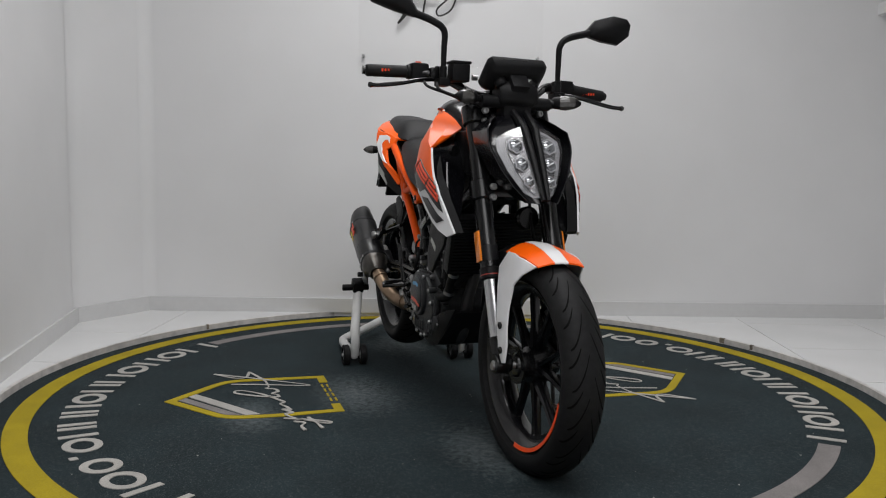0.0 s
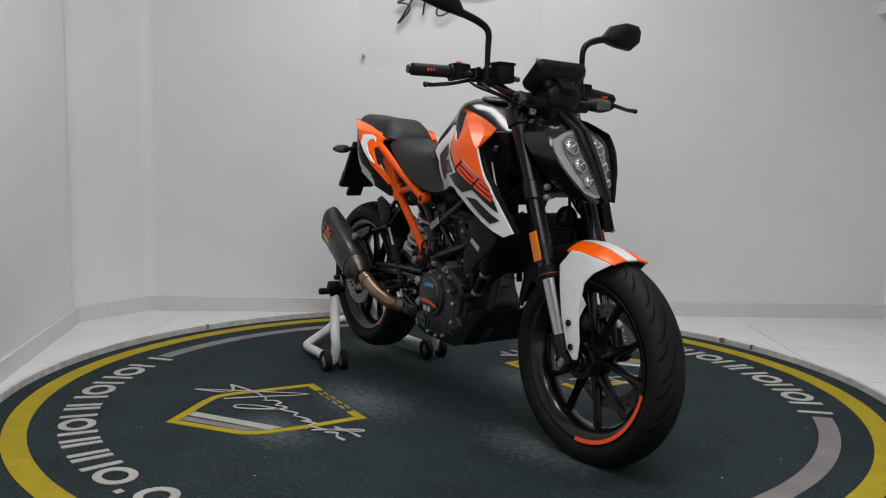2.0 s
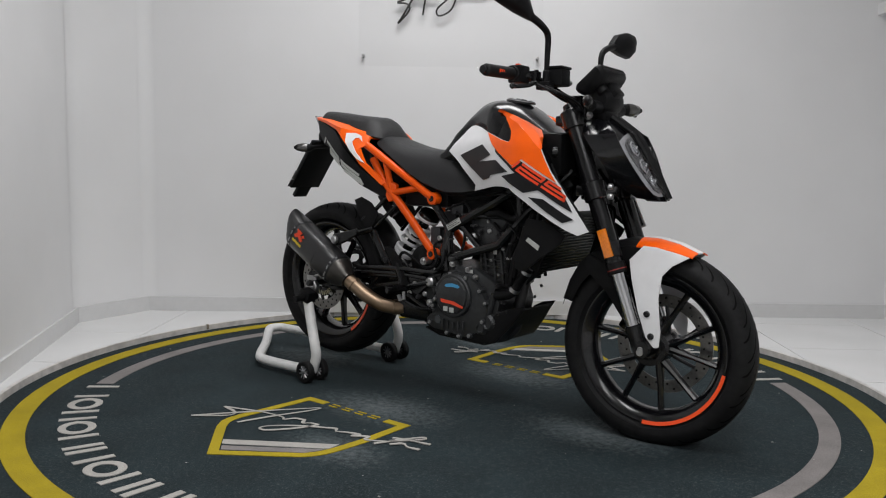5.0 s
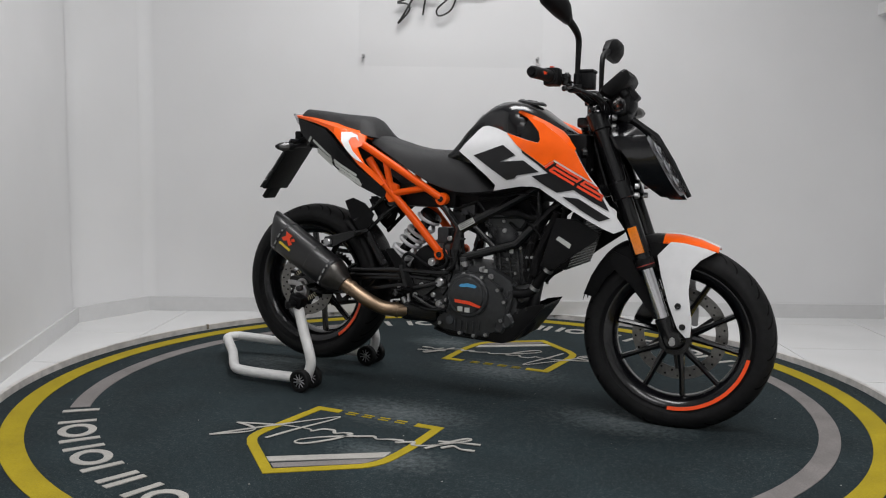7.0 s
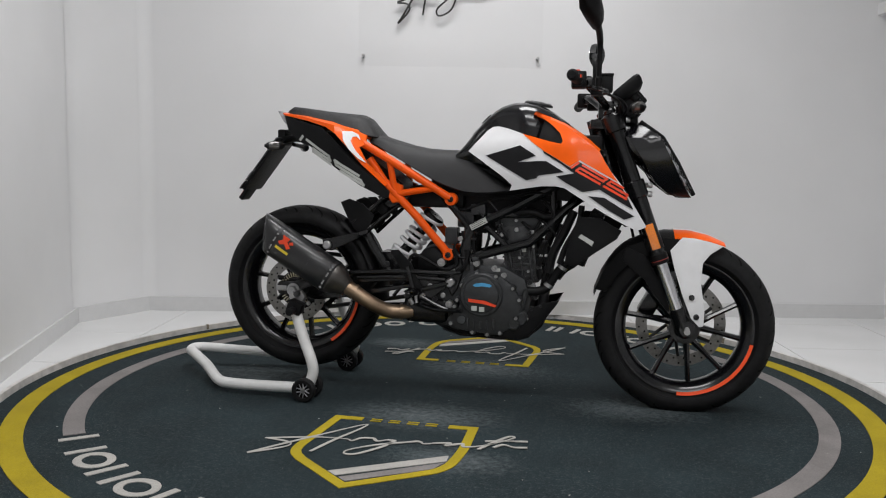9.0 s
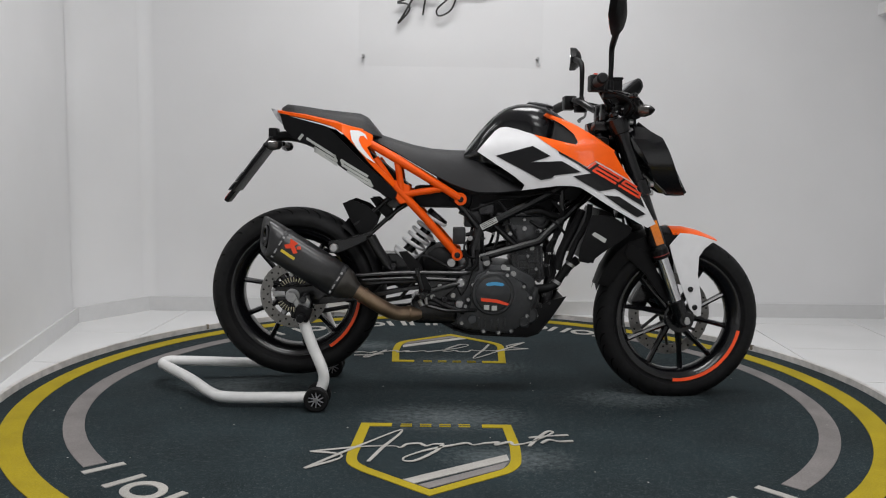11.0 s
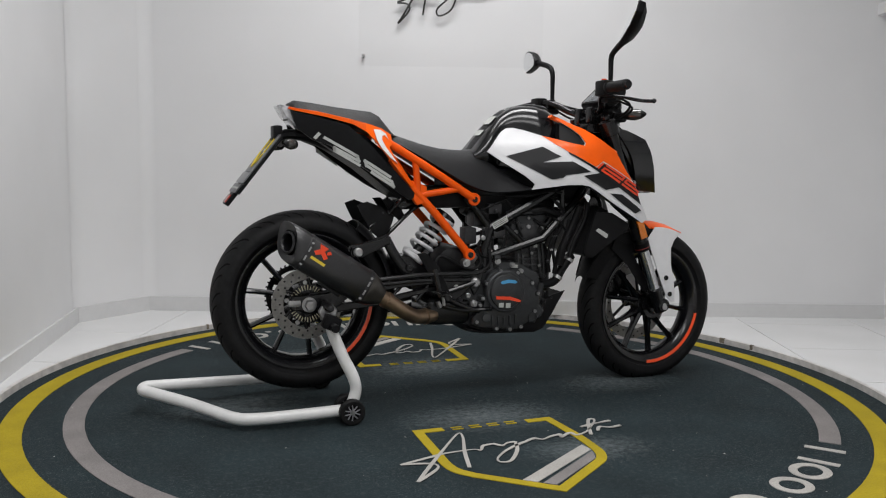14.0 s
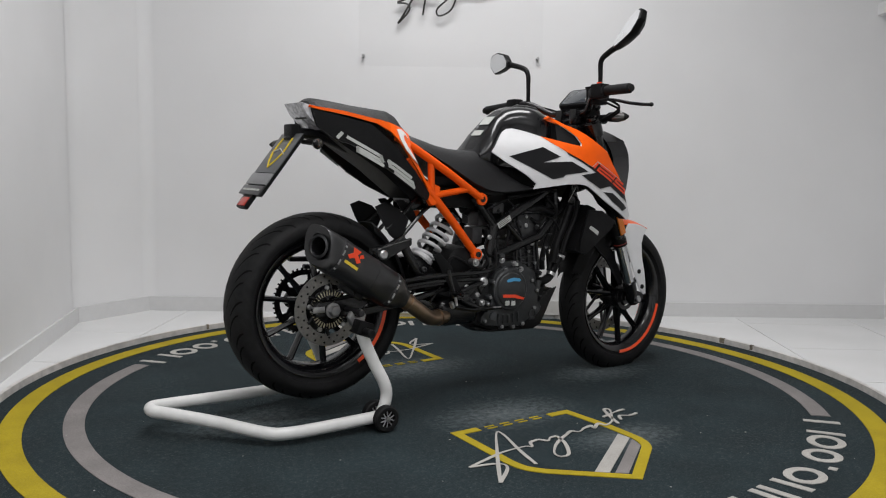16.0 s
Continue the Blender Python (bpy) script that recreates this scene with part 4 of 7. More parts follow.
        part("mirror_glass", loft([ring(0.90, 0.0162), ring(0.90, 0.0180)]), MIRROR, m, "mirror glass")
    dash = new("dashboard")
    dash.parent = bike
    tilt = pose(0.584, -0.004, 1.064, 0, -41, 0) @ Matrix.Diagonal((0.93, 0.89, 1.0, 1.0))

    def slice_(hx, hy, z, cut):
        return [(-hx + cut, -hy, z), (hx - cut, -hy, z), (hx, -hy + cut, z), (hx, hy - cut, z), (hx - cut, hy, z), (-hx + cut, hy, z), (-hx, hy - cut, z), (-hx, -hy + cut, z)]
    part("dash_housing", moved(loft([slice_(0.036, 0.078, -0.030, 0.016), slice_(0.050, 0.094, -0.020, 0.014), slice_(0.056, 0.101, -0.004, 0.012), slice_(0.056, 0.101, 0.008, 0.012), slice_(0.052, 0.097, 0.015, 0.012)]), tilt), BLACK_MATT, dash, "thick black display housing")
    for y_ in (-0.052, 0.052):
        part("dash_lug", moved(join(rod((0.0, y_, -0.052), (0.0, y_, -0.026), 0.019, 16, bevel=0.004), rod((0.0, y_, -0.054), (0.0, y_, -0.048), 0.010, 12)), tilt), BLACK_MATT, dash, "round rubber mount")
    part("screen", moved(box(-0.046, -0.084, 0.0135, 0.044, 0.084, 0.0175, 0.002), tilt), SCREEN, dash, "dark display glass")
    for k in range(16):
        part("dash_rib", moved(box(0.052, -0.085 + k * 0.011, 0.000, 0.0572, -0.080 + k * 0.011, 0.0095), tilt), BLACK_MATT, dash)
    part("dash_bracket", join(moved(box(-0.035, -0.03, -0.075, 0.030, 0.03, -0.012, 0.008), tilt), 
                              lathe([(0, -0.060), (0.030, -0.058), (0.040, -0.045), (0.043, 0.0), (0.040, 0.045), (0.030, 0.058), (0, 0.060)], 24, pose(0.598, 0, 1.005)), box(0.565, -0.045, 0.940, 0.625, 0.045, 1.010, 0.016), rod((0.602, -0.105, 0.985), (0.602, 0.105, 0.985), 0.018, 14)), BLACK_MATT, dash)
    part("dash_label", moved(box(0.0, 0.0, 0, 0.002, 0.028, 0.012), pose(0.618, 0.012, 1.038)), DECAL_SILVER, dash)
    part("ignition_lock", rod((0.52, 0.0, 0.965), (0.505, 0.0, 0.990), 0.02, 16, bevel=0.003), BLACK_SATIN, bike)
    for s in (-1, 1):
        indicator(bike, (0.590, s * 0.075, 0.985), (0.606, s * 0.135, 0.992), 0.45, 1.15)
    part("horn", lathe([(0, -0.012), (0.03, -0.012), (0.035, -0.004), (0.033, 0.012), (0, 0.014)], 20, pose(0.60, 0.055, 0.66, 0, 0, 90)), BLACK_SATIN, bike)


def indicator(bike, root, tip, ahead, k=1.0):
    """A turn signal on a short stalk: dark pod with a smoked lens."""
    root, tip = Vector(root), Vector(tip)
    pod = new("indicator")
    pod.parent = bike
    part("stalk", rod(root, tip, 0.008 * k, 10), BLACK_MATT, pod)
    d = Vector((0.45 if ahead > 0 else -0.8, 0.89 * (1 if tip.y > 0 else -1), 0)).normalized() * k
    part("pod", sweep([tip - d * 0.022, tip - d * 0.010, tip + d * 0.018, tip + d * 0.042, tip + d * 0.056], [0.006 * k, 0.015 * k, 0.0175 * k, 0.013 * k, 0.004 * k], 12, flat=0.75), BLACK_MATT, pod, "black indicator pod")
    part("pod_lens", sweep([tip + d * 0.004, tip + d * 0.020, tip + d * 0.040, tip + d * 0.0545], [0.0172 * k, 0.0182 * k, 0.0140 * k, 0.0045 * k], 12, flat=0.77), mat("smoked_lens", (0.05, 0.048, 0.045), 0.15, vary=0.1, coat=0.6), pod, "smoked lens")


def shroud_bulge(x, z):
    y = interp(x, [(0.0, 0.100), (0.125, 0.120), (0.25, 0.170), (0.36, 0.220), (0.43, 0.236), (0.50, 0.232), (0.60, 0.214), (0.675, 0.184)])
    return y - max(0.0, z - 0.775) * 0.22 - max(0.0, z - 0.875) * 0.38 - max(0.0, 0.80 - z) * max(0.0, min(1.0, (0.56 - x) / 0.16)) * 0.18


def tank(bike):
    body = new("fuel_tank")
    body.parent = bike
    edge = [(0.03, 0.838), (0.074, 0.854), (0.103, 0.888), (0.133, 0.921), (0.152, 0.933), (0.174, 0.935), (0.208, 0.928), (0.261, 0.910), (0.308, 0.898), (0.356, 0.886), (0.391, 0.878), (0.48, 0.85)]
    crest = [(0.030, 0.850), (0.045, 0.866), (0.090, 0.926), (0.132, 0.974), (0.175, 1.006), (0.215, 1.019), (0.26, 1.020), (0.30, 1.013), (0.34, 0.995), (0.38, 0.966), (0.43, 0.929), (0.48, 0.898)]
    recess = [(0.26, 0.003), (0.30, 0.030), (0.36, 0.088), (0.40, 0.115), (0.48, 0.150)]
    rings = []
    for k in range(31):
        x = 0.030 + 0.45 * k / 30
        ze = interp(x, edge)
        top, ye = max(interp(x, crest), ze + 0.006), shroud_bulge(x, ze) - interp(x, recess)
        arc = []
        for n in range(15):
            q = math.pi * n / 14
            arc.append((x, (1 if n < 7 else -1) * ye * abs(math.cos(q)) ** 0.62 if n != 7 else 0.0, ze + (top - ze) * math.sin(q) ** 0.80 if 0 < n < 14 else ze))
        rings.append([(x, ye - 0.03, 0.79), (x, ye - 0.008, ze - 0.02)] + arc + [(x, -ye + 0.008, ze - 0.02), (x, -ye + 0.03, 0.79)])
    part("tank_shell", loft(rings), BLACK_GLOSS, body, "gloss black tank cover", smooth=50)
    part("tank_pad", loft([[(x, -w, z - 0.010), (x, -w * 0.6, z), (x, w * 0.6, z), (x, w, z - 0.010), (x, w, z - 0.02), (x, -w, z - 0.02)] for x, w, z in
                           ((0.042, 0.035, 0.864), (0.07, 0.040, 0.902), (0.11, 0.042, 0.951), (0.15, 0.040, 0.989), (0.172, 0.032, 1.004))]), SEAT, body, "dark tank pad")
    part("warning_label", moved(box(-0.02, -0.04, 0, 0.02, 0.015, 0.0015), pose(0.120, 0.01, 0.9645, 0, -45, 0)), DECAL_SILVER, body, "pale warning sticker")
    part("warning_label", moved(box(-0.012, -0.035, 0, 0.012, 0.02, 0.0015), pose(0.082, 0.01, 0.9205, 0, -50, 0)), DECAL_SILVER, body, "pale warning sticker")
    part("filler_cap", join(lathe([(0, 0.0), (0.048, 0.0), (0.048, 0.006), (0.042, 0.010), (0.018, 0.010), (0.016, 0.013), (0, 0.013)], 28, Matrix.Translation((0.295, 0, 1.011)) @ Vector((0, 1, 0)).rotation_difference(Vector((0.16, 0, 0.987))).to_matrix().to_4x4()),
                            ), DARK_METAL, body, "round fuel filler cap")
    for k in range(6):
        a = 2 * math.pi * k / 6
        part("cap_bolt", rod((0.295 + 0.036 * math.cos(a), 0.036 * math.sin(a), 1.016 - 0.006 * math.cos(a)), (0.295 + 0.036 * math.cos(a), 0.036 * math.sin(a), 1.0235 - 0.006 * math.cos(a)), 0.004, 8), STEEL, body)
    outline = [(0.074, 0.854), (0.103, 0.888), (0.133, 0.923), (0.152, 0.936), (0.174, 0.938), (0.208, 0.930), (0.261, 0.912), (0.308, 0.899), (0.356, 0.886), (0.391, 0.879), (0.396, 0.888), (0.385, 0.914), (0.357, 0.940), (0.321, 0.966), (0.297, 0.980), (0.350, 0.958), (0.398, 0.939), (0.450, 0.906), (0.487, 0.877), (0.512, 0.856), (0.530, 0.824), (0.549, 0.794), (0.582, 0.753), (0.618, 0.697), (0.663, 0.623), (0.635, 0.611), (0.604, 0.625), (0.550, 0.654), (0.497, 0.684), (0.443, 0.718), (0.407, 0.740), (0.379, 0.745), (0.333, 0.744), (0.276, 0.735), (0.223, 0.726), (0.231, 0.745), (0.197, 0.773), (0.136, 0.813)]
    orange = [(0.261, 0.912), (0.308, 0.899), (0.356, 0.886), (0.391, 0.879), (0.396, 0.888), (0.385, 0.914), (0.357, 0.940), (0.321, 0.966), (0.297, 0.980), (0.350, 0.958), (0.398, 0.939), (0.450, 0.906), (0.487, 0.877), (0.512, 0.856), (0.530, 0.824), (0.549, 0.794), (0.571, 0.762), (0.511, 0.796), (0.452, 0.828), (0.422, 0.808), (0.376, 0.835), (0.337, 0.856), (0.300, 0.881)]
    black1 = [(0.136, 0.840), (0.255, 0.874), (0.311, 0.841), (0.251, 0.820), (0.345, 0.825), (0.405, 0.790), (0.322, 0.778), (0.315, 0.769), (0.281, 0.762)]
    black2 = [(0.333, 0.858), (0.377, 0.833), (0.423, 0.805), (0.450, 0.823), (0.511, 0.790), (0.575, 0.756), (0.596, 0.727), (0.621, 0.677), (0.575, 0.703), (0.516, 0.738), (0.464, 0.729), (0.415, 0.755), (0.380, 0.777), (0.436, 0.787), (0.395, 0.815), (0.337, 0.849)]
    black3 = [(0.482, 0.717), (0.531, 0.713), (0.625, 0.656), (0.594, 0.646), (0.541, 0.677)]
    for s in (-1, 1):
        shell = part("shroud", panel(outline, shroud_bulge, 0.006, 0.025, 0, s), WHITE, body, "white tank shroud", smooth=28)
        part("orange_field", panel(orange, shroud_bulge, 0.002, 0.025, 0.0022, s), ORANGE, shell, "orange painted field", smooth=28)
        for o in (black1, black2, black3):
            part("dark_graphic", panel(o, shroud_bulge, 0.0015, 0.025, 0.0030, s), DECAL_DARK, shell, "dark grey graphic", smooth=28)
        # the model number 125 in slanted outline strokes
        at = Vector((0.430, 0, 0.801))
        e, g = Vector((0.089, 0, -0.049)) / 0.09, Vector((0.026, 0, 0.019)) / 0.03
        def stroke(path):
            out = None
            for (a0, b0), (a1, b1) in zip(path, path[1:]):
                p, q = at + e * a0 + g * b0, at + e * a1 + g * b1
                n = Vector((-(q - p).z, 0, (q - p).x)).normalized() * 0.0036
                t = (q - p).normalized() * 0.0030
                o = [(p - t - n), (q + t - n), (q + t + n), (p - t + n)]
                b = panel([(c.x, c.z) for c in o], shroud_bulge, 0.0015, 0.025, 0.0052, s)
                out = b if out is None else join(out, b)
            return out
        part("digit", stroke([(-0.004, 0.003), (-0.004, 0.026)]), DECAL_RED, shell, "red digit 1")
        part("digit", stroke([(0.010, 0.027), (0.085, 0.027), (0.085, 0.0145), (0.012, 0.0145), (0.012, 0.002), (0.085, 0.002)]), DECAL_RED, shell, "red digit 2")
        part("digit", stroke([(0.135, 0.027), (0.099, 0.027), (0.099, 0.0145), (0.160, 0.0145), (0.168, 0.002), (0.099, 0.002)]), DECAL_RED, shell, "red digit 5")
        ridge = [(0.297, 0.980), (0.350, 0.958), (0.398, 0.939), (0.450, 0.906), (0.487, 0.877), (0.512, 0.856)]
        inside = [(0.300, 0.983, 0.128), (0.345, 0.966, 0.110), (0.392, 0.944, 0.100), (0.440, 0.918, 0.096), (0.470, 0.897, 0.135), (0.510, 0.860, 0.205)]
        rows = []
        for (rx, rz), (ix, iz, iy) in zip(ridge, inside):
            ry = shroud_bulge(rx, rz) + 0.0015
            m_ = ((rx + ix) / 2 + 0.004, (ry + iy) / 2, (rz + iz) / 2 + 0.004)
            rows.append([(rx, s * ry, rz), (m_[0], s * m_[1], m_[2]), (ix, s * iy, iz), (ix - 0.004, s * iy, iz - 0.006), (rx - 0.006, s * (ry - 0.006), rz - 0.006)])
        part("front_facet", loft(rows), ORANGE, body, "orange forward facet of the shroud", smooth=14)
        inner = [(0.33, 0.955), (0.398, 0.930), (0.444, 0.903), (0.486, 0.858), (0.545, 0.780), (0.580, 0.742), (0.615, 0.688), (0.652, 0.624), (0.632, 0.614), (0.604, 0.627), (0.550, 0.657), (0.497, 0.686), (0.443, 0.721), (0.405, 0.744), (0.380, 0.749), (0.33, 0.760), (0.30, 0.83)]
        part("shroud_inside", panel(inner, lambda x, z: shroud_bulge(x, z) - 0.0075, 0.030, 0.04, 0, s), BLACK_MATT, body, "black inner duct of the shroud")
        rows = []
        for (ox, oz), (nx, ny, nz) in zip(((0.440, 0.908), (0.487, 0.872), (0.512, 0.851), (0.532, 0.815), (0.549, 0.790), (0.584, 0.748), (0.618, 0.692), (0.655, 0.626)),
                                          ((0.425, 0.085, 0.900), (0.455, 0.080, 0.865), (0.478, 0.085, 0.838), (0.496, 0.095, 0.800), (0.508, 0.105, 0.770), (0.535, 0.120, 0.725), (0.565, 0.135, 0.670), (0.615, 0.165, 0.620))):
            oy = shroud_bulge(ox, oz) - 0.004
            mx, my, mz = (ox + nx) / 2 - 0.012, (oy + ny) / 2, (oz + nz) / 2 - 0.006
            rows.append([(ox, s * oy, oz), (mx, s * my, mz), (nx, s * ny, nz), (nx - 0.02, s * ny, nz), (ox - 0.02, s * oy, oz)])
        part("duct_face", loft(rows), BLACK_GLOSS, body, "gloss black forward face of the duct", smooth=40)
        part("duct_plug", lathe([(0, 0), (0.013, 0), (0.016, 0.003), (0.016, 0.016), (0, 0.018)], 16, pose(0.512, s * 0.150, 0.850, 0, 0, -62)), BLACK_SATIN, body)
        part("duct_rib", sweep([(0.520, s * 0.165, 0.815), (0.545, s * 0.172, 0.770), (0.590, s * 0.182, 0.700)], [0.004, 0.006, 0.004], 8), BLACK_SATIN, body)
    part("airbox", loft([[(x, -w, z0), (x, w, z0), (x, w, z1), (x, -w, z1)] for x, w, z0, z1 in ((0.06, 0.06, 0.690, 0.79), (0.16, 0.075, 0.690, 0.79), (0.28, 0.085, 0.700, 0.80), (0.38, 0.085, 0.695, 0.80), (0.46, 0.075, 0.690, 0.80))]), BLACK_MATT, body, "matt black airbox")
    part("air_duct", box(0.36, -0.11, 0.78, 0.52, 0.11, 0.91, 0.02), BLACK_MATT, body)


def saddle(bike):
    seat = new("seat")
    seat.parent = bike
    rings = []
    for x, top, hw, low in ((-0.275, 0.904, 0.080, 0.882), (-0.255, 0.908, 0.098, 0.876), (-0.20, 0.891, 0.114, 0.848), (-0.14, 0.874, 0.123, 0.815), (-0.08, 0.863, 0.128, 0.781), (-0.02, 0.859, 0.127, 0.748), (0.035, 0.858, 0.121, 0.728),
                            (0.070, 0.842, 0.118, 0.719), (0.105, 0.820, 0.119, 0.717), (0.145, 0.793, 0.124, 0.718), (0.185, 0.764, 0.132, 0.722), (0.215, 0.744, 0.140, 0.727), (0.238, 0.733, 0.146, 0.731)):
        r = []
        for k in range(21):
            u = -1 + 2 * k / 20
            r.append((x, u * hw, top - (top - low) * (0.12 * abs(u) ** 2 + 0.88 * abs(u) ** 5)))
        r += [(x, hw * 0.96, low - 0.004), (x, -hw * 0.96, low - 0.004)]
        rings.append(r)
    part("rider_seat", loft(rings), SEAT, seat, "dark grey vinyl rider seat", smooth=60)
    rings = []
    for x, top, hw, low in ((-0.592, 0.996, 0.050, 0.984), (-0.575, 1.006, 0.070, 0.978), (-0.52, 1.000, 0.086, 0.966), (-0.45, 0.990, 0.098, 0.948), (-0.38, 0.983, 0.106, 0.930), (-0.325, 0.978, 0.106, 0.918), (-0.300, 0.966, 0.102, 0.910), (-0.272, 0.932, 0.092, 0.903), (-0.248, 0.902, 0.078, 0.898)):
        r = []
        for k in range(13):
            u = -1 + 2 * k / 12
            r.append((x, u * hw, top - (top - low) * abs(u) ** 4))
        r += [(x, hw * 0.95, low - 0.006), (x, -hw * 0.95, low - 0.006)]
        rings.append(r)
    part("pillion_seat", loft(rings), SEAT, seat, "dark grey vinyl pillion seat", smooth=50)


def tail(bike):
    rear = new("tail_section")
    rear.parent = bike

    def bulge(x, z):
        return interp(x, [(-0.625, 0.060), (-0.52, 0.106), (-0.43, 0.144), (-0.36, 0.170), (-0.28, 0.164), (-0.175, 0.120)]) - 0.10 * max(0.0, 0.85 - z) - 0.9 * max(0.0, (x + 0.374) * 0.74 + (z - 0.922) * 0.67)
    for s in (-1, 1):
        side = [(-0.595, 0.972), (-0.50, 0.947), (-0.428, 0.928), (-0.402, 0.905), (-0.364, 0.871), (-0.301, 0.809), (-0.226, 0.744), (-0.183, 0.702), (-0.212, 0.690), (-0.292, 0.735), (-0.392, 0.803), (-0.480, 0.864), (-0.530, 0.880), (-0.578, 0.918)]
        pan = part("side_panel", panel(side, bulge, 0.012, 0.025, 0, s), BLACK_MATT, rear, "black tail side panel")
        strip = [(-0.602, 0.979), (-0.512, 0.967), (-0.419, 0.945), (-0.313, 0.920), (-0.278, 0.903), (-0.277, 0.873), (-0.293, 0.861), (-0.265, 0.809), (-0.199, 0.741), (-0.208, 0.731), (-0.282, 0.806), (-0.335, 0.868), (-0.372, 0.906), (-0.412, 0.930), (-0.488, 0.951), (-0.590, 0.972)]
        part("orange_edge", panel(strip, bulge, 0.010, 0.025, 0.004, s), ORANGE, rear, "orange tail edging")
        hook = [(-0.349, 0.916), (-0.342, 0.884), (-0.323, 0.855), (-0.293, 0.826), (-0.265, 0.809), (-0.284, 0.830), (-0.309, 0.861), (-0.321, 0.884), (-0.317, 0.897), (-0.305, 0.899), (-0.293, 0.886), (-0.301, 0.905), (-0.321, 0.916)]
        part("white_hook", panel(hook, bulge, 0.012, 0.04, 0.0065, s), WHITE, rear, "white accent")
        rows = []
        for px, pz, dx, dz, dy in ((-0.602, 0.981, 0.006, 0.003, 0.02), (-0.519, 0.968, 0.02, 0.006, 0.06), (-0.428, 0.946, 0.03, 0.006, 0.08), (-0.321, 0.921, 0.02, 0.004, 0.08), (-0.286, 0.903, 0.004, -0.006, 0.07)):
            py = bulge(px, pz) + 0.003
            rows.append([(px, s * py, pz), (px + dx, s * (py - dy), pz + dz), (px + dx - 0.004, s * (py - dy), pz + dz - 0.006), (px, s * (py - 0.008), pz - 0.006)])
        part("tail_flank", loft(rows), ORANGE, rear, "orange inward tail flank")
        # number 125 in broad silver strokes
        e, g = Vector((0.860, 0, -0.510)).normalized(), Vector((-0.10, 0, 0.995)).normalized()
        at = Vector((-0.518, 0, 0.876))
        def stroke(path, wide):
            out = None
            for (a0, b0), (a1, b1) in zip(path, path[1:]):
                p, q = at + e * a0 + g * b0, at + e * a1 + g * b1
                n = Vector((-(q - p).z, 0, (q - p).x)).normalized() * wide
                t = (q - p).normalized() * wide
                b = panel([(c.x, c.z) for c in (p - t - n, q + t - n, q + t + n, p - t + n)], bulge, 0.0015, 0.025, 0.0018, s)
                out = b if out is None else join(out, b)
            return out
        h = 0.026
        part("digit", stroke([(-0.004, 0.010), (0.008, h)], 0.0050), DECAL_SILVER, pan, "silver digit 1")
        part("digit", stroke([(0.030, h), (0.140, h), (0.145, h / 2), (0.060, h / 2 - 0.002), (0.060, 0.001), (0.145, 0.001)], 0.0042), DECAL_SILVER, pan, "silver digit 2")
        part("digit", stroke([(0.265, h), (0.168, h), (0.172, h / 2), (0.272, h / 2), (0.280, 0.001), (0.190, 0.001)], 0.0042), DECAL_SILVER, pan, "silver digit 5")
    part("under_tray", loft([[(x, -w, z), (x, w, z), (x, w * 0.8, z - d), (x, -w * 0.8, z - d)] for x, w, z, d in ((-0.60, 0.05, 0.965, 0.02), (-0.50, 0.075, 0.930, 0.055), (-0.36, 0.09, 0.90, 0.11), (-0.23, 0.085, 0.80, 0.11), (-0.16, 0.07, 0.74, 0.05))]), BLACK_MATT, rear)
    part("tail_light", slab([(-0.628, 0.990), (-0.600, 0.985), (-0.580, 0.972), (-0.543, 0.906), (-0.560, 0.908), (-0.606, 0.952)], -0.064, 0.064, 0.006, 2), mat("frosted_tail_lens", (0.50, 0.50, 0.52), 0.12, vary=0.5, scale=60, coat=0.8), rear, "clear faceted tail light lens")
    # number plate carrier
    carrier = new("plate_carrier")
    carrier.parent = bike
    part("carrier_arm", join(pipe([(-0.44, 0, 0.855), (-0.52, 0, 0.888), (-0.58, 0, 0.898), (-0.615, 0, 0.892), (-0.636, 0, 0.872)], 0.017, 10, flat=1.9), box(-0.642, -0.03, 0.885, -0.612, 0.03, 0.925, 0.006)), BLACK_MATT, carrier, "black plastic carrier arm")
    tilt = pose(-0.682, 0, 0.806, 0, 37.5, 0)
    part("plate_backing", moved(box(-0.006, -0.075, -0.125, 0.004, 0.075, 0.100, 0.003), tilt), BLACK_MATT, carrier)
    part("plate", moved(box(-0.011, -0.078, -0.045, -0.007, 0.078, 0.105, 0.002), tilt), mat("dark_show_plate", (0.075, 0.078, 0.082), 0.35, vary=0.08), carrier, "dark show plate with yellow badge shape")
    part("plate", moved(box(-0.013, -0.080, -0.090, -0.0085, 0.080, -0.048, 0.002), tilt), mat("grey_show_plate", (0.16, 0.16, 0.165), 0.35, vary=0.08), carrier, "grey strip under the show plate")
    part("plate", moved(box(-0.013, -0.080, -0.128, -0.0085, 0.080, -0.094, 0.002), tilt), mat("black_show_plate", (0.03, 0.03, 0.032), 0.3, vary=0.08), carrier)
    bars = join(*[box(-0.0145, -0.062 + k * 0.026, -0.114, -0.0128, -0.043 + k * 0.026, -0.107) for k in range(5)])
    part("plate_bars", moved(bars, tilt), DECAL_SILVER, carrier, "small pale bars")
    badge = [(-0.035, 0.085), (-0.040, 0.03), (-0.02, -0.005), (0.0, -0.025), (0.02, -0.005), (0.040, 0.03), (0.035, 0.085)]
    part("plate_badge", moved(sweep([(-0.0125, a, b) for a, b in badge], 0.0028, 6), tilt), DECAL_YELLOW, carrier, "yellow badge outline")
    part("plate_badge", moved(sweep([(-0.0125, -0.05, 0.025), (-0.0125, 0.0, 0.045), (-0.0125, 0.05, 0.03)], 0.0022, 6), tilt), DECAL_SILVER, carrier)
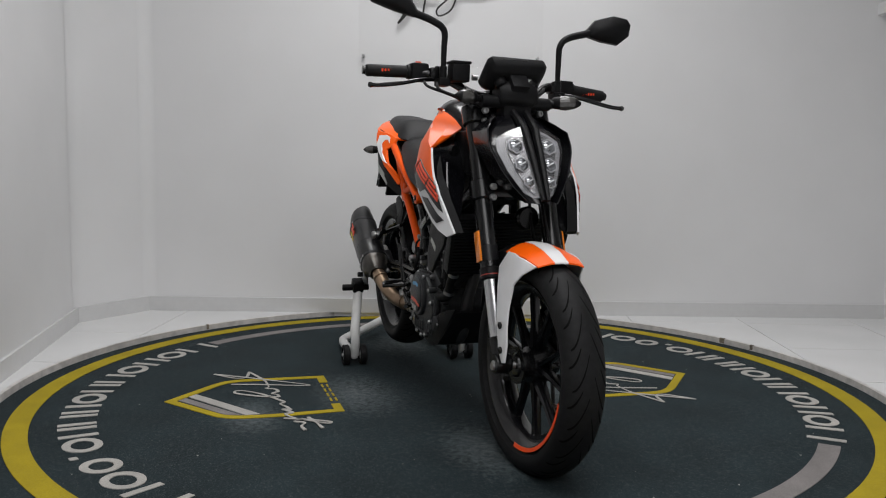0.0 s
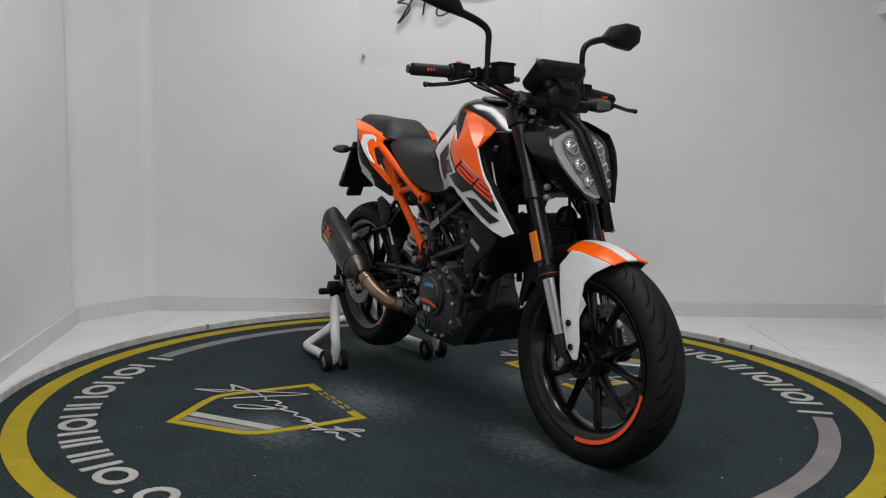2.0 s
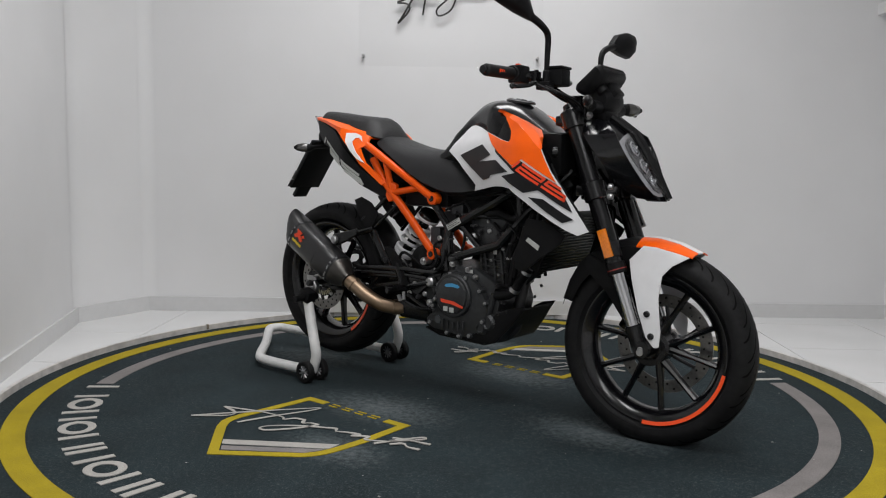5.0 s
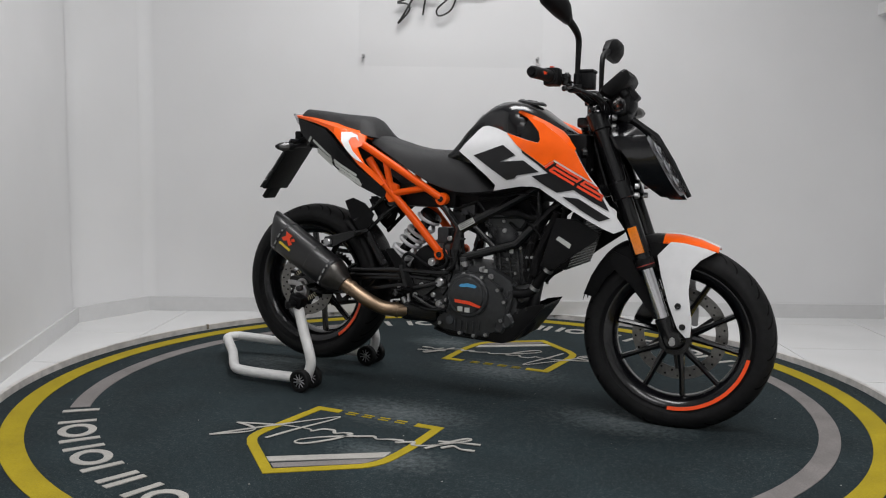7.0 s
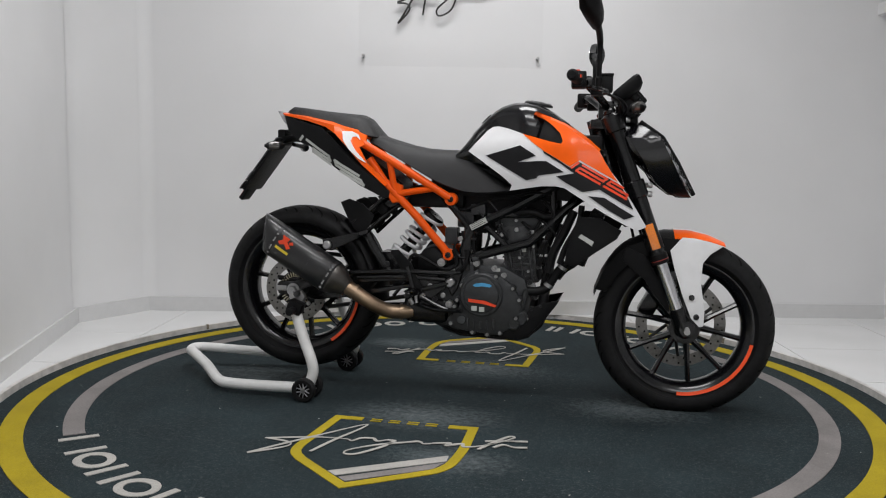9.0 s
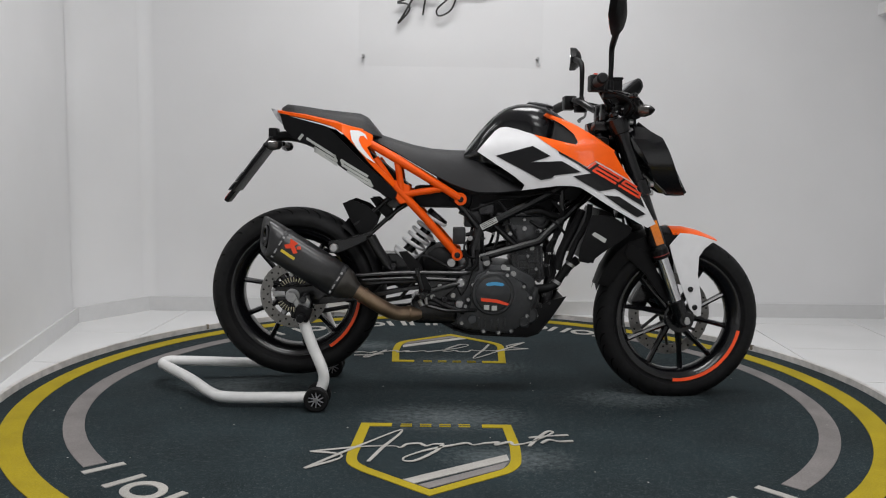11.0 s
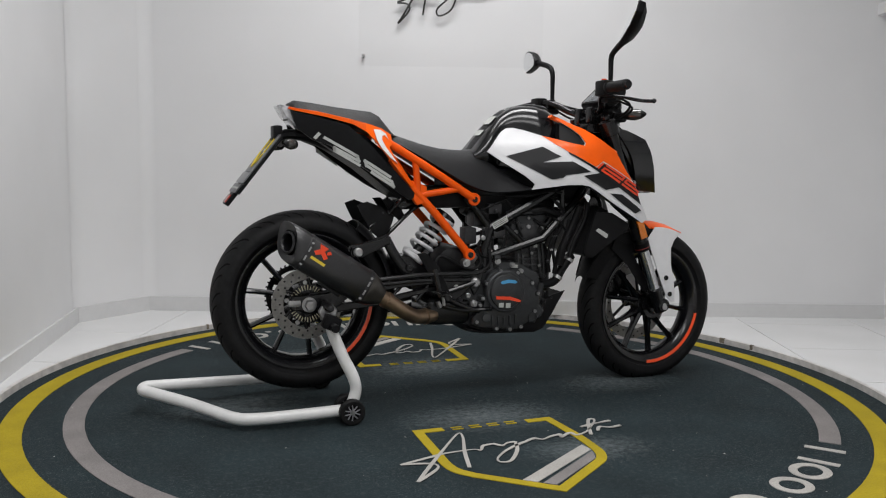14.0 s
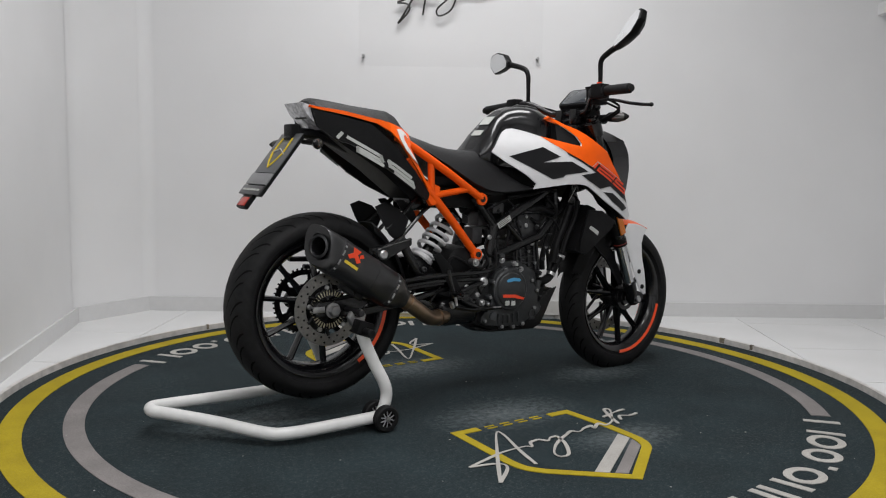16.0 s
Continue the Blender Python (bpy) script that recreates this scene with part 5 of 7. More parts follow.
    part("reflector_mount", moved(box(-0.011, -0.033, -0.173, 0.004, 0.033, -0.122, 0.002), tilt), BLACK_MATT, carrier)
    part("rear_reflector", moved(box(-0.0135, -0.029, -0.169, -0.004, 0.029, -0.138, 0.002), tilt), RED_LENS, carrier, "red rear reflector")
    for s in (-1, 1):
        indicator(bike, (-0.600, s * 0.02, 0.872), (-0.596, s * 0.125, 0.864), -1, 0.95)


def frame_tubes(bike):
    for s in (-1, 1):
        sub = new("subframe_side")
        sub.parent = bike
        y = s * 0.104
        r = 0.0135
        part("subframe_tube", sweep([(-0.325, s * 0.120, 0.894), (-0.255, s * 0.122, 0.857), (-0.174, s * 0.122, 0.810), (-0.102, s * 0.120, 0.768), (0.018, s * 0.112, 0.695)], r, 12), ORANGE_FRAME, sub, "orange steel subframe tube")
        part("subframe_tube", sweep([(-0.270, y, 0.825), (-0.215, y, 0.745), (-0.177, y, 0.708), (-0.10, s * 0.100, 0.628), (0.010, s * 0.094, 0.504)], r * 1.05, 12), ORANGE_FRAME, sub, "orange steel subframe tube")
        part("subframe_tube", sweep([(-0.195, s * 0.120, 0.822), (-0.178, y, 0.712)], r * 0.85, 12), ORANGE_FRAME, sub)
        part("subframe_tube", sweep([(-0.177, y, 0.705), (-0.035, s * 0.116, 0.728)], r * 0.85, 12), ORANGE_FRAME, sub)
        part("frame_node", lathe([(0, -0.016), (0.020, -0.016), (0.022, -0.010), (0.022, 0.010), (0.020, 0.016), (0, 0.016)], 20, pose(0.020, y, 0.692)), ORANGE_FRAME, sub)
        part("frame_node", lathe([(0, -0.016), (0.018, -0.016), (0.020, -0.010), (0.020, 0.010), (0.018, 0.016), (0, 0.016)], 20, pose(0.012, s * 0.094, 0.502)), ORANGE_FRAME, sub)
        part("frame_gusset", slab([(-0.205, 0.755), (-0.150, 0.735), (-0.150, 0.680), (-0.185, 0.672), (-0.215, 0.715)], y - 0.010, y + 0.010, 0.003), ORANGE_FRAME, sub)
        for x, z in ((0.020, 0.692), (0.012, 0.502)):
            part("frame_bolt", bolt(x, (y if z > 0.6 else s * 0.094) + s * 0.0165, z, 0.010, -s * 0.004), BLACK_SATIN, sub)
        y = s * 0.100
        main = new("trellis_side")
        main.parent = bike
        for pts, rr in (([(0.500, s * 0.045, 0.840), (0.365, y, 0.742), (0.240, y, 0.672), (0.085, y, 0.592)], 0.0165), ([(0.520, s * 0.045, 0.760), (0.405, y, 0.668), (0.290, y, 0.553), (0.090, y, 0.494)], 0.0145),
                        ([(0.130, y, 0.612), (0.215, y, 0.535)], 0.010), ([(0.145, y, 0.640), (0.385, y, 0.648)], 0.0095), ([(0.362, y, 0.745), (0.368, y, 0.640)], 0.010), ([(0.520, s * 0.045, 0.80), (0.405, y, 0.668)], 0.0125),
                        ([(0.085, y, 0.592), (0.030, y, 0.660), (-0.010, y, 0.700)], 0.013), ([(0.09, y, 0.60), (0.065, y, 0.52), (0.075, y, 0.45)], 0.016)):
            part("trellis_tube", sweep(pts, rr, 10), BLACK_SATIN, main, "black steel trellis tube")
        part("pivot_plate", slab([(0.067, 0.606), (0.094, 0.593), (0.093, 0.515), (0.067, 0.447), (0.047, 0.385), (0.028, 0.358), (0.007, 0.399), (0.023, 0.450), (0.062, 0.515)], s * 0.085, s * 0.110, 0.004), BLACK_SATIN, main, "black cast pivot plate")
        part("pivot_bolt", lathe([(0, 0), (0.017, 0), (0.017, -s * 0.018), (0.012, -s * 0.024), (0, -s * 0.024)][::1], 16, pose(0.025, s * 0.112, 0.409) @ Matrix.Diagonal((1, -1, 1, 1))), STEEL, main, "large steel pivot bolt")
    tag = moved(box(-0.030, -0.001, -0.010, 0.030, 0.001, 0.010), pose(0.117, -0.1185, 0.612, 0, -28, 0))
    lab = part("frame_label", tag, DECAL_SILVER, bike, "pale type label")
    part("label_bars", join(*[moved(box(-0.026, -0.0016, -0.006 + k * 0.006, 0.026 - 0.008 * (k % 2), -0.0009, -0.004 + k * 0.006), pose(0.117, -0.1185, 0.612, 0, -28, 0)) for k in range(3)]), DECAL_DARK, lab)


def engine(bike):
    eng = new("engine")
    eng.parent = bike
    case = [(-0.075, 0.36), (-0.02, 0.45), (0.05, 0.475), (0.20, 0.470), (0.275, 0.430), (0.300, 0.360), (0.285, 0.285), (0.200, 0.240), (0.02, 0.250), (-0.06, 0.290)]
    part("crankcase", slab(case, -0.105, 0.105, 0.012, 2), ENGINE, eng, "dark grey cast crankcase")
    cover = [(0.050, 0.425), (0.085, 0.458), (0.140, 0.468), (0.200, 0.455), (0.236, 0.415), (0.244, 0.355), (0.230, 0.300), (0.196, 0.252), (0.075, 0.240), (0.040, 0.285), (0.038, 0.345)]
    for s in (-1, 1):
        y0 = s * 0.104
        if s < 0:
            cover = [(0.066, 0.420), (0.080, 0.440), (0.112, 0.452), (0.181, 0.447), (0.234, 0.412), (0.268, 0.362), (0.266, 0.318), (0.230, 0.262), (0.186, 0.238), (0.045, 0.252), (0.014, 0.264), (0.016, 0.286), (0.058, 0.330)]
        part("side_cover", slab(cover, y0, s * 0.130, 0.006, 2), ENGINE, eng, "dark grey engine cover")
        if s < 0:
            for x, z in ((0.066, 0.404), (0.051, 0.353), (0.042, 0.330), (0.030, 0.272), (0.105, 0.245), (0.156, 0.240), (0.199, 0.247), (0.252, 0.300), (0.262, 0.362), (0.239, 0.400), (0.117, 0.446), (0.182, 0.438)):
                part("cover_lug", lathe([(0, -0.104), (0.0105, -0.104), (0.0105, -0.129), (0.0085, -0.132), (0, -0.132)], 14, pose(x, 0, z)), ENGINE, eng)
                part("cover_bolt", bolt(x, -0.1315, z, 0.0062, 0.006), STEEL, eng)
        rim = new("clutch_cover" if s < 0 else "alternator_cover")
        rim.parent = eng
        c = pose(0.134, 0, 0.375)
        part("cover_disc", lathe([(0, s * 0.150), (0.054, s * 0.150), (0.0585, s * 0.148), (0.061, s * 0.143), (0.069, s * 0.143), (0.0735, s * 0.139), (0.0735, s * 0.128), (0, s * 0.128)], 48, c), ENGINE, rim, "round dark grey cover")
        for k in range(9 if s > 0 else 0):
            a = 2 * math.pi * k / 9 + 0.2
            part("cover_bolt", bolt(0.140 + 0.094 * math.cos(a), s * 0.130, 0.362 + 0.108 * math.sin(a), 0.0075, -s * 0.007), STEEL, rim)
        for k in range(5):
            x = 0.085 + k * 0.022
            part("cover_rib", box(x, min(s * 0.128, s * 0.137), 0.256, x + 0.006, max(s * 0.128, s * 0.137), 0.284 + 0.004 * abs(k - 2), 0.002), ENGINE, rim)
        if s < 0:
            part("blue_badge", slab([(0.108, 0.408), (0.115, 0.414), (0.140, 0.418), (0.165, 0.414), (0.172, 0.408), (0.165, 0.403), (0.14, 0.406), (0.115, 0.403)], -0.1512, -0.149), DECAL_BLUE, rim, "blue badge shape")
            part("red_badge", slab([(0.092, 0.362), (0.148, 0.358), (0.188, 0.344), (0.184, 0.337), (0.142, 0.347), (0.094, 0.351)], -0.1512, -0.149), DECAL_RED, rim, "red badge shape")
            part("mark", slab([(0.104, 0.322), (0.122, 0.322), (0.122, 0.338), (0.104, 0.338)], -0.1512, -0.149), DECAL_SILVER, rim, "pale square mark")
            part("mark", slab([(0.130, 0.320), (0.148, 0.320), (0.148, 0.336), (0.130, 0.336)], -0.1512, -0.149), DECAL_SILVER, rim, "pale square mark")
            part("oil_window", lathe([(0, -0.134), (0.014, -0.134), (0.016, -0.130), (0.016, -0.125), (0, -0.125)], 18, pose(0.066, 0, 0.285)), SCREEN, rim)
    part("oil_filler", join(rod((0.115, -0.09, 0.462), (0.115, -0.09, 0.488), 0.017, 16, bevel=0.002), box(0.108, -0.106, 0.486, 0.122, -0.074, 0.494, 0.002)), ENGINE, eng)
    lean = pose(0.262, 0, 0.428, 0, -7, 0)
    part("cylinder", moved(box(-0.056, -0.072, -0.02, 0.056, 0.075, 0.120, 0.010), lean), CYLINDER, eng, "grey cast cylinder")
    for k in range(6):
        part("cylinder_rib", moved(box(-0.059, -0.077, 0.004 + k * 0.018, 0.059, 0.079, 0.008 + k * 0.018, 0.002), lean), CYLINDER, eng)
    for x in (-0.048, -0.030, 0.004, 0.034, 0.050):
        part("casting_web", moved(box(x - 0.0035, -0.082, -0.01, x + 0.0035, -0.070, 0.118 - 0.2 * abs(x), 0.002), lean), CYLINDER, eng)
    part("cylinder_head", moved(box(-0.066, -0.084, 0.120, 0.070, 0.086, 0.186, 0.012), lean), CYLINDER, eng, "grey cast cylinder head")
    part("cam_cover", moved(loft([[(-0.072, -0.082, 0.184), (0.078, -0.082, 0.184), (0.078, 0.084, 0.184), (-0.072, 0.084, 0.184)], [(-0.066, -0.076, 0.212), (0.090, -0.076, 0.205), (0.090, 0.080, 0.205), (-0.066, 0.080, 0.212)],
                                  [(-0.045, -0.06, 0.242), (0.045, -0.06, 0.242), (0.045, 0.06, 0.242), (-0.045, 0.06, 0.242)]]), lean), DARK_METAL, eng, "dark cam cover")
    for x in (-0.06, 0.0, 0.06):
        part("head_bolt", moved(bolt(x * 0.85, -0.084, 0.155 + 0.012 * (x == 0), 0.008, 0.006), lean), STEEL, eng)
    part("spark_lead", pipe([(0.26, -0.085, 0.62), (0.30, -0.10, 0.60), (0.33, -0.09, 0.64), (0.36, -0.04, 0.70)], 0.006, 8), BLACK_MATT, eng)
    part("water_pump", join(lathe([(0, -0.126), (0.022, -0.126), (0.030, -0.118), (0.032, -0.10), (0, -0.10)], 20, pose(0.262, 0, 0.298)), rod((0.262, -0.115, 0.315), (0.285, -0.115, 0.395), 0.011, 10)), ENGINE, eng)
    for r_ in range(3):
        part("pump_bolt", bolt(0.262 + 0.026 * math.cos(r_ * 2.1), -0.112, 0.298 + 0.026 * math.sin(r_ * 2.1), 0.005, 0.008), STEEL, eng)
    part("coolant_hose", pipe([(0.285, -0.110, 0.390), (0.320, -0.105, 0.392), (0.350, -0.10, 0.405), (0.375, -0.10, 0.445), (0.410, -0.10, 0.490)], 0.015, 12), BLACK_MATT, eng, "black rubber coolant hose")
    for p, q in (((0.352, -0.10, 0.408), (0.358, -0.10, 0.418)), ((0.396, -0.10, 0.470), (0.402, -0.10, 0.479))):
        part("hose_clip", rod(p, q, 0.0175, 14), STEEL, eng)
    part("coolant_hose", pipe([(0.235, -0.095, 0.645), (0.290, -0.105, 0.655), (0.345, -0.10, 0.640), (0.392, -0.08, 0.655)], 0.013, 12), BLACK_MATT, eng, "black rubber coolant hose")
    part("header_pipe", pipe([(0.265, 0.0, 0.560), (0.315, 0.0, 0.545), (0.345, -0.01, 0.480), (0.335, -0.03, 0.380), (0.315, -0.04, 0.270), (0.22, -0.05, 0.232), (0.05, -0.06, 0.240), (-0.05, -0.08, 0.285)], 0.019, 12), DARK_METAL, eng, "dark steel exhaust header")
    part("starter_motor", rod((0.255, -0.05, 0.470), (0.255, 0.06, 0.470), 0.030, 16, bevel=0.004), DARK_METAL, eng)
    part("throttle_body", join(rod((0.12, 0, 0.62), (0.03, 0, 0.665), 0.030, 16), box(0.035, -0.075, 0.595, 0.095, -0.01, 0.650, 0.008)), DARK_METAL, eng)
    part("air_box", box(-0.14, -0.080, 0.660, 0.06, 0.080, 0.735, 0.02), BLACK_MATT, eng, "black plastic air box")
    part("battery_tray", box(-0.06, -0.08, 0.700, 0.30, 0.08, 0.800, 0.02), BLACK_MATT, eng)
    part("sensor", box(0.055, -0.105, 0.555, 0.085, -0.085, 0.585, 0.003), BLACK_MATT, eng)
    # small castings, bolts and hoses on the flanks of the engine
    for s in (-1, 1):
        for x, z in ((0.150, 0.560), (0.190, 0.610), (0.240, 0.625), (0.290, 0.600), (0.300, 0.540), (0.255, 0.500), (0.205, 0.520), (0.325, 0.470), (0.285, 0.455), (0.235, 0.445), (0.335, 0.405), (0.310, 0.365)):
            part("engine_bolt", bolt(x, s * 0.088, z, 0.0055, -s * 0.006), STEEL, eng)
        part("head_cover", panel([(0.150, 0.640), (0.205, 0.672), (0.275, 0.668), (0.320, 0.630), (0.300, 0.605), (0.175, 0.605)], lambda x, z: 0.086, 0.012, 0.05, 0, s, 0.003), ENGINE, eng, "dark grey cylinder head cover")
        for k in range(5):
            part("casting_rib", box(0.212 - 0.004 * k, s * 0.078 - 0.006, 0.455 + 0.022 * k, 0.300 - 0.004 * k, s * 0.078 + 0.006, 0.459 + 0.022 * k, 0.001), CYLINDER, eng)
        for pts, r in (([(0.330, s * 0.085, 0.660), (0.345, s * 0.100, 0.590), (0.335, s * 0.098, 0.520), (0.350, s * 0.090, 0.440)], 0.006), ([(0.120, s * 0.090, 0.645), (0.150, s * 0.100, 0.590), (0.140, s * 0.098, 0.530), (0.110, s * 0.095, 0.490)], 0.005),
                       ([(0.380, s * 0.070, 0.640), (0.345, s * 0.092, 0.560), (0.320, s * 0.090, 0.480), (0.325, s * 0.085, 0.430)], 0.010), ([(0.060, s * 0.09, 0.655), (0.160, s * 0.092, 0.690), (0.280, s * 0.096, 0.705), (0.360, s * 0.090, 0.690)], 0.0045)):
            part("hose", pipe(pts, r, 8), BLACK_MATT, eng)
        part("hose_clip", box(0.318, s * 0.098 - 0.004, 0.508, 0.348, s * 0.098 + 0.004, 0.516, 0.001), STEEL, eng)
        part("type_plate", box(0.262, s * 0.0905 - 0.001, 0.520, 0.276, s * 0.0905 + 0.001, 0.552, 0.0005), DECAL_SILVER, eng, "small pale type plate")
    for pts, r in (([(0.020, -0.095, 0.668), (0.060, -0.110, 0.640), (0.095, -0.104, 0.585), (0.100, -0.100, 0.520), (0.130, -0.100, 0.478)], 0.0048),
                   ([(0.145, -0.098, 0.690), (0.180, -0.106, 0.650), (0.190, -0.100, 0.600), (0.215, -0.095, 0.560)], 0.0042),
                   ([(-0.02, -0.105, 0.440), (0.040, -0.125, 0.446), (0.075, -0.128, 0.470), (0.080, -0.115, 0.520)], 0.0060),
                   ([(0.335, -0.090, 0.690), (0.365, -0.106, 0.650), (0.360, -0.104, 0.590), (0.330, -0.098, 0.545), (0.318, -0.095, 0.500)], 0.0070),
                   ([(0.300, -0.080, 0.640), (0.345, -0.110, 0.615), (0.380, -0.110, 0.570), (0.372, -0.104, 0.510)], 0.0045),
                   ([(0.060, -0.100, 0.560), (0.035, -0.118, 0.535), (0.048, -0.118, 0.500), (0.080, -0.112, 0.492)], 0.0040),
                   ([(0.150, -0.090, 0.700), (0.230, -0.112, 0.705), (0.300, -0.114, 0.720), (0.360, -0.106, 0.716)], 0.0055)):
        part("hose", pipe(pts, r, 8), BLACK_MATT, eng)
    for x, z in ((0.098, 0.560), (0.188, 0.610), (0.362, 0.620), (0.340, 0.560), (0.376, 0.545)):
        part("cable_tie", lathe([(0.006, -0.003), (0.0095, -0.003), (0.0095, 0.003), (0.006, 0.003)], 12, pose(x, -0.104, z, 90, 0, 0), True), DARK_METAL, eng)
    for x, y, z, r in ((0.112, -0.118, 0.478, 0.0075), (0.172, -0.112, 0.462, 0.0065), (0.205, -0.112, 0.440, 0.0065), (0.292, -0.112, 0.420, 0.006), (0.312, -0.108, 0.372, 0.006), (0.300, -0.108, 0.330, 0.006), (0.330, -0.102, 0.340, 0.005),
                       (-0.008, -0.126, 0.477, 0.009), (0.022, -0.126, 0.335, 0.0085), (-0.030, -0.128, 0.350, 0.006), (0.210, -0.095, 0.590, 0.005), (0.285, -0.098, 0.585, 0.005), (0.318, -0.098, 0.470, 0.005)):
        part("fitting_bolt", join(rod((x, -0.09, z), (x, y, z), r * 1.5, 12), bolt(x, y, z, r, 0.006)), STEEL if r > 0.006 else DARK_METAL, eng)
    part("throttle_cover", loft([[(x, -w_, z0), (x, w_, z0), (x, w_, z1), (x, -w_, z1)] for x, w_, z0, z1 in ((0.055, 0.050, 0.600, 0.700), (0.130, 0.062, 0.575, 0.700), (0.215, 0.066, 0.600, 0.705), (0.345, 0.060, 0.640, 0.705))]), BLACK_MATT, eng, "black intake and wiring bulk")
    part("coil", join(box(0.085, -0.092, 0.640, 0.135, -0.060, 0.676, 0.005), rod((0.110, -0.094, 0.650), (0.110, -0.104, 0.650), 0.006, 10)), DARK_METAL, eng, "ignition coil")
    part("sight_tag", box(0.168, -0.1085, 0.452, 0.192, -0.1065, 0.463), DECAL_SILVER, eng, "small pale tag")
    part("sensor", join(rod((0.108, -0.10, 0.455), (0.108, -0.112, 0.490), 0.009, 10), box(0.098, -0.124, 0.486, 0.120, -0.104, 0.500, 0.003)), CYLINDER, eng)
    part("pump_cover", join(lathe([(0, -0.130), (0.020, -0.130), (0.027, -0.124), (0.029, -0.10), (0, -0.10)], 6, pose(0.243, 0, 0.279)), lathe([(0.012, -0.134), (0.016, -0.134), (0.016, -0.129), (0.012, -0.129)], 16, pose(0.243, 0, 0.279), True)), ENGINE, eng)
    for line, r_ in (([(0.458, -0.120, 0.682), (0.449, -0.120, 0.620), (0.411, -0.120, 0.547), (0.390, -0.120, 0.488)], 0.010), ([(0.432, -0.110, 0.663), (0.404, -0.110, 0.597), (0.369, -0.110, 0.523), (0.353, -0.110, 0.457)], 0.015), ([(0.394, -0.105, 0.618), (0.377, -0.105, 0.560), (0.356, -0.105, 0.508), (0.338, -0.105, 0.426)], 0.008)):
        part("hose", pipe(line, r_, 10), BLACK_MATT, eng)
    # radiator with its side covers
    rad = new("radiator")
    rad.parent = bike
    tilt = pose(0.480, 0, 0.575, 0, 20, 0)
    part("core", moved(box(-0.022, -0.145, -0.090, 0.022, 0.145, 0.090, 0.004), tilt), BLACK_MATT, rad, "dark radiator core")
    for k in range(18):
        part("fin", moved(box(0.0215, -0.135, -0.088 + k * 0.0102, 0.0245, 0.135, -0.085 + k * 0.0102), tilt), BLACK_SATIN, rad)
    for s in (-1, 1):
        cov = [(0.416, 0.539), (0.436, 0.604), (0.452, 0.650), (0.518, 0.647), (0.588, 0.608), (0.574, 0.582), (0.489, 0.522), (0.447, 0.488), (0.412, 0.495)]
        part("radiator_cover", panel(cov, lambda x, z: 0.190 - 0.10 * max(0.0, 0.53 - z), 0.008, 0.04, 0, s, 0.002), BLACK_MATT, rad, "matt black radiator side cover")
        em = [(0.453, 0.584), (0.497, 0.557), (0.503, 0.571), (0.462, 0.594)]
        part("emblem", panel(em, lambda x, z: 0.190, 0.002, 0.05, 0.0018, s), DECAL_SILVER, rad, "small pale emblem shape")
        part("cover_screw", bolt(0.432, s * 0.1845, 0.548, 0.006, -s * 0.003), BLACK_SATIN, rad)
    part("lower_hose", pipe([(0.43, -0.06, 0.485), (0.40, -0.07, 0.465), (0.38, -0.085, 0.44)], 0.016, 12), BLACK_MATT, rad)
    # belly pan
    pan = new("belly_pan")
    pan.parent = bike
    for s in (-1, 1):
        out = [(0.0, 0.262), (0.06, 0.236), (0.255, 0.228), (0.290, 0.236), (0.345, 0.300), (0.392, 0.362), (0.335, 0.350), (0.295, 0.330), (0.250, 0.275), (0.205, 0.256), (0.05, 0.258)]
        part("pan_side", panel(out, lambda x, z: interp(x, [(0, 0.118), (0.25, 0.125), (0.40, 0.09)]), 0.006, 0.05, 0, s, 0.001), BLACK_MATT, pan, "matt black belly pan side")
    part("pan_floor", loft([[(x, -w, z), (x, w, z), (x, w, z - 0.006), (x, -w, z - 0.006)] for x, w, z in ((0.0, 0.115, 0.250), (0.06, 0.118, 0.234), (0.255, 0.122, 0.228), (0.295, 0.115, 0.240), (0.345, 0.10, 0.300), (0.385, 0.085, 0.355))]), BLACK_MATT, pan)


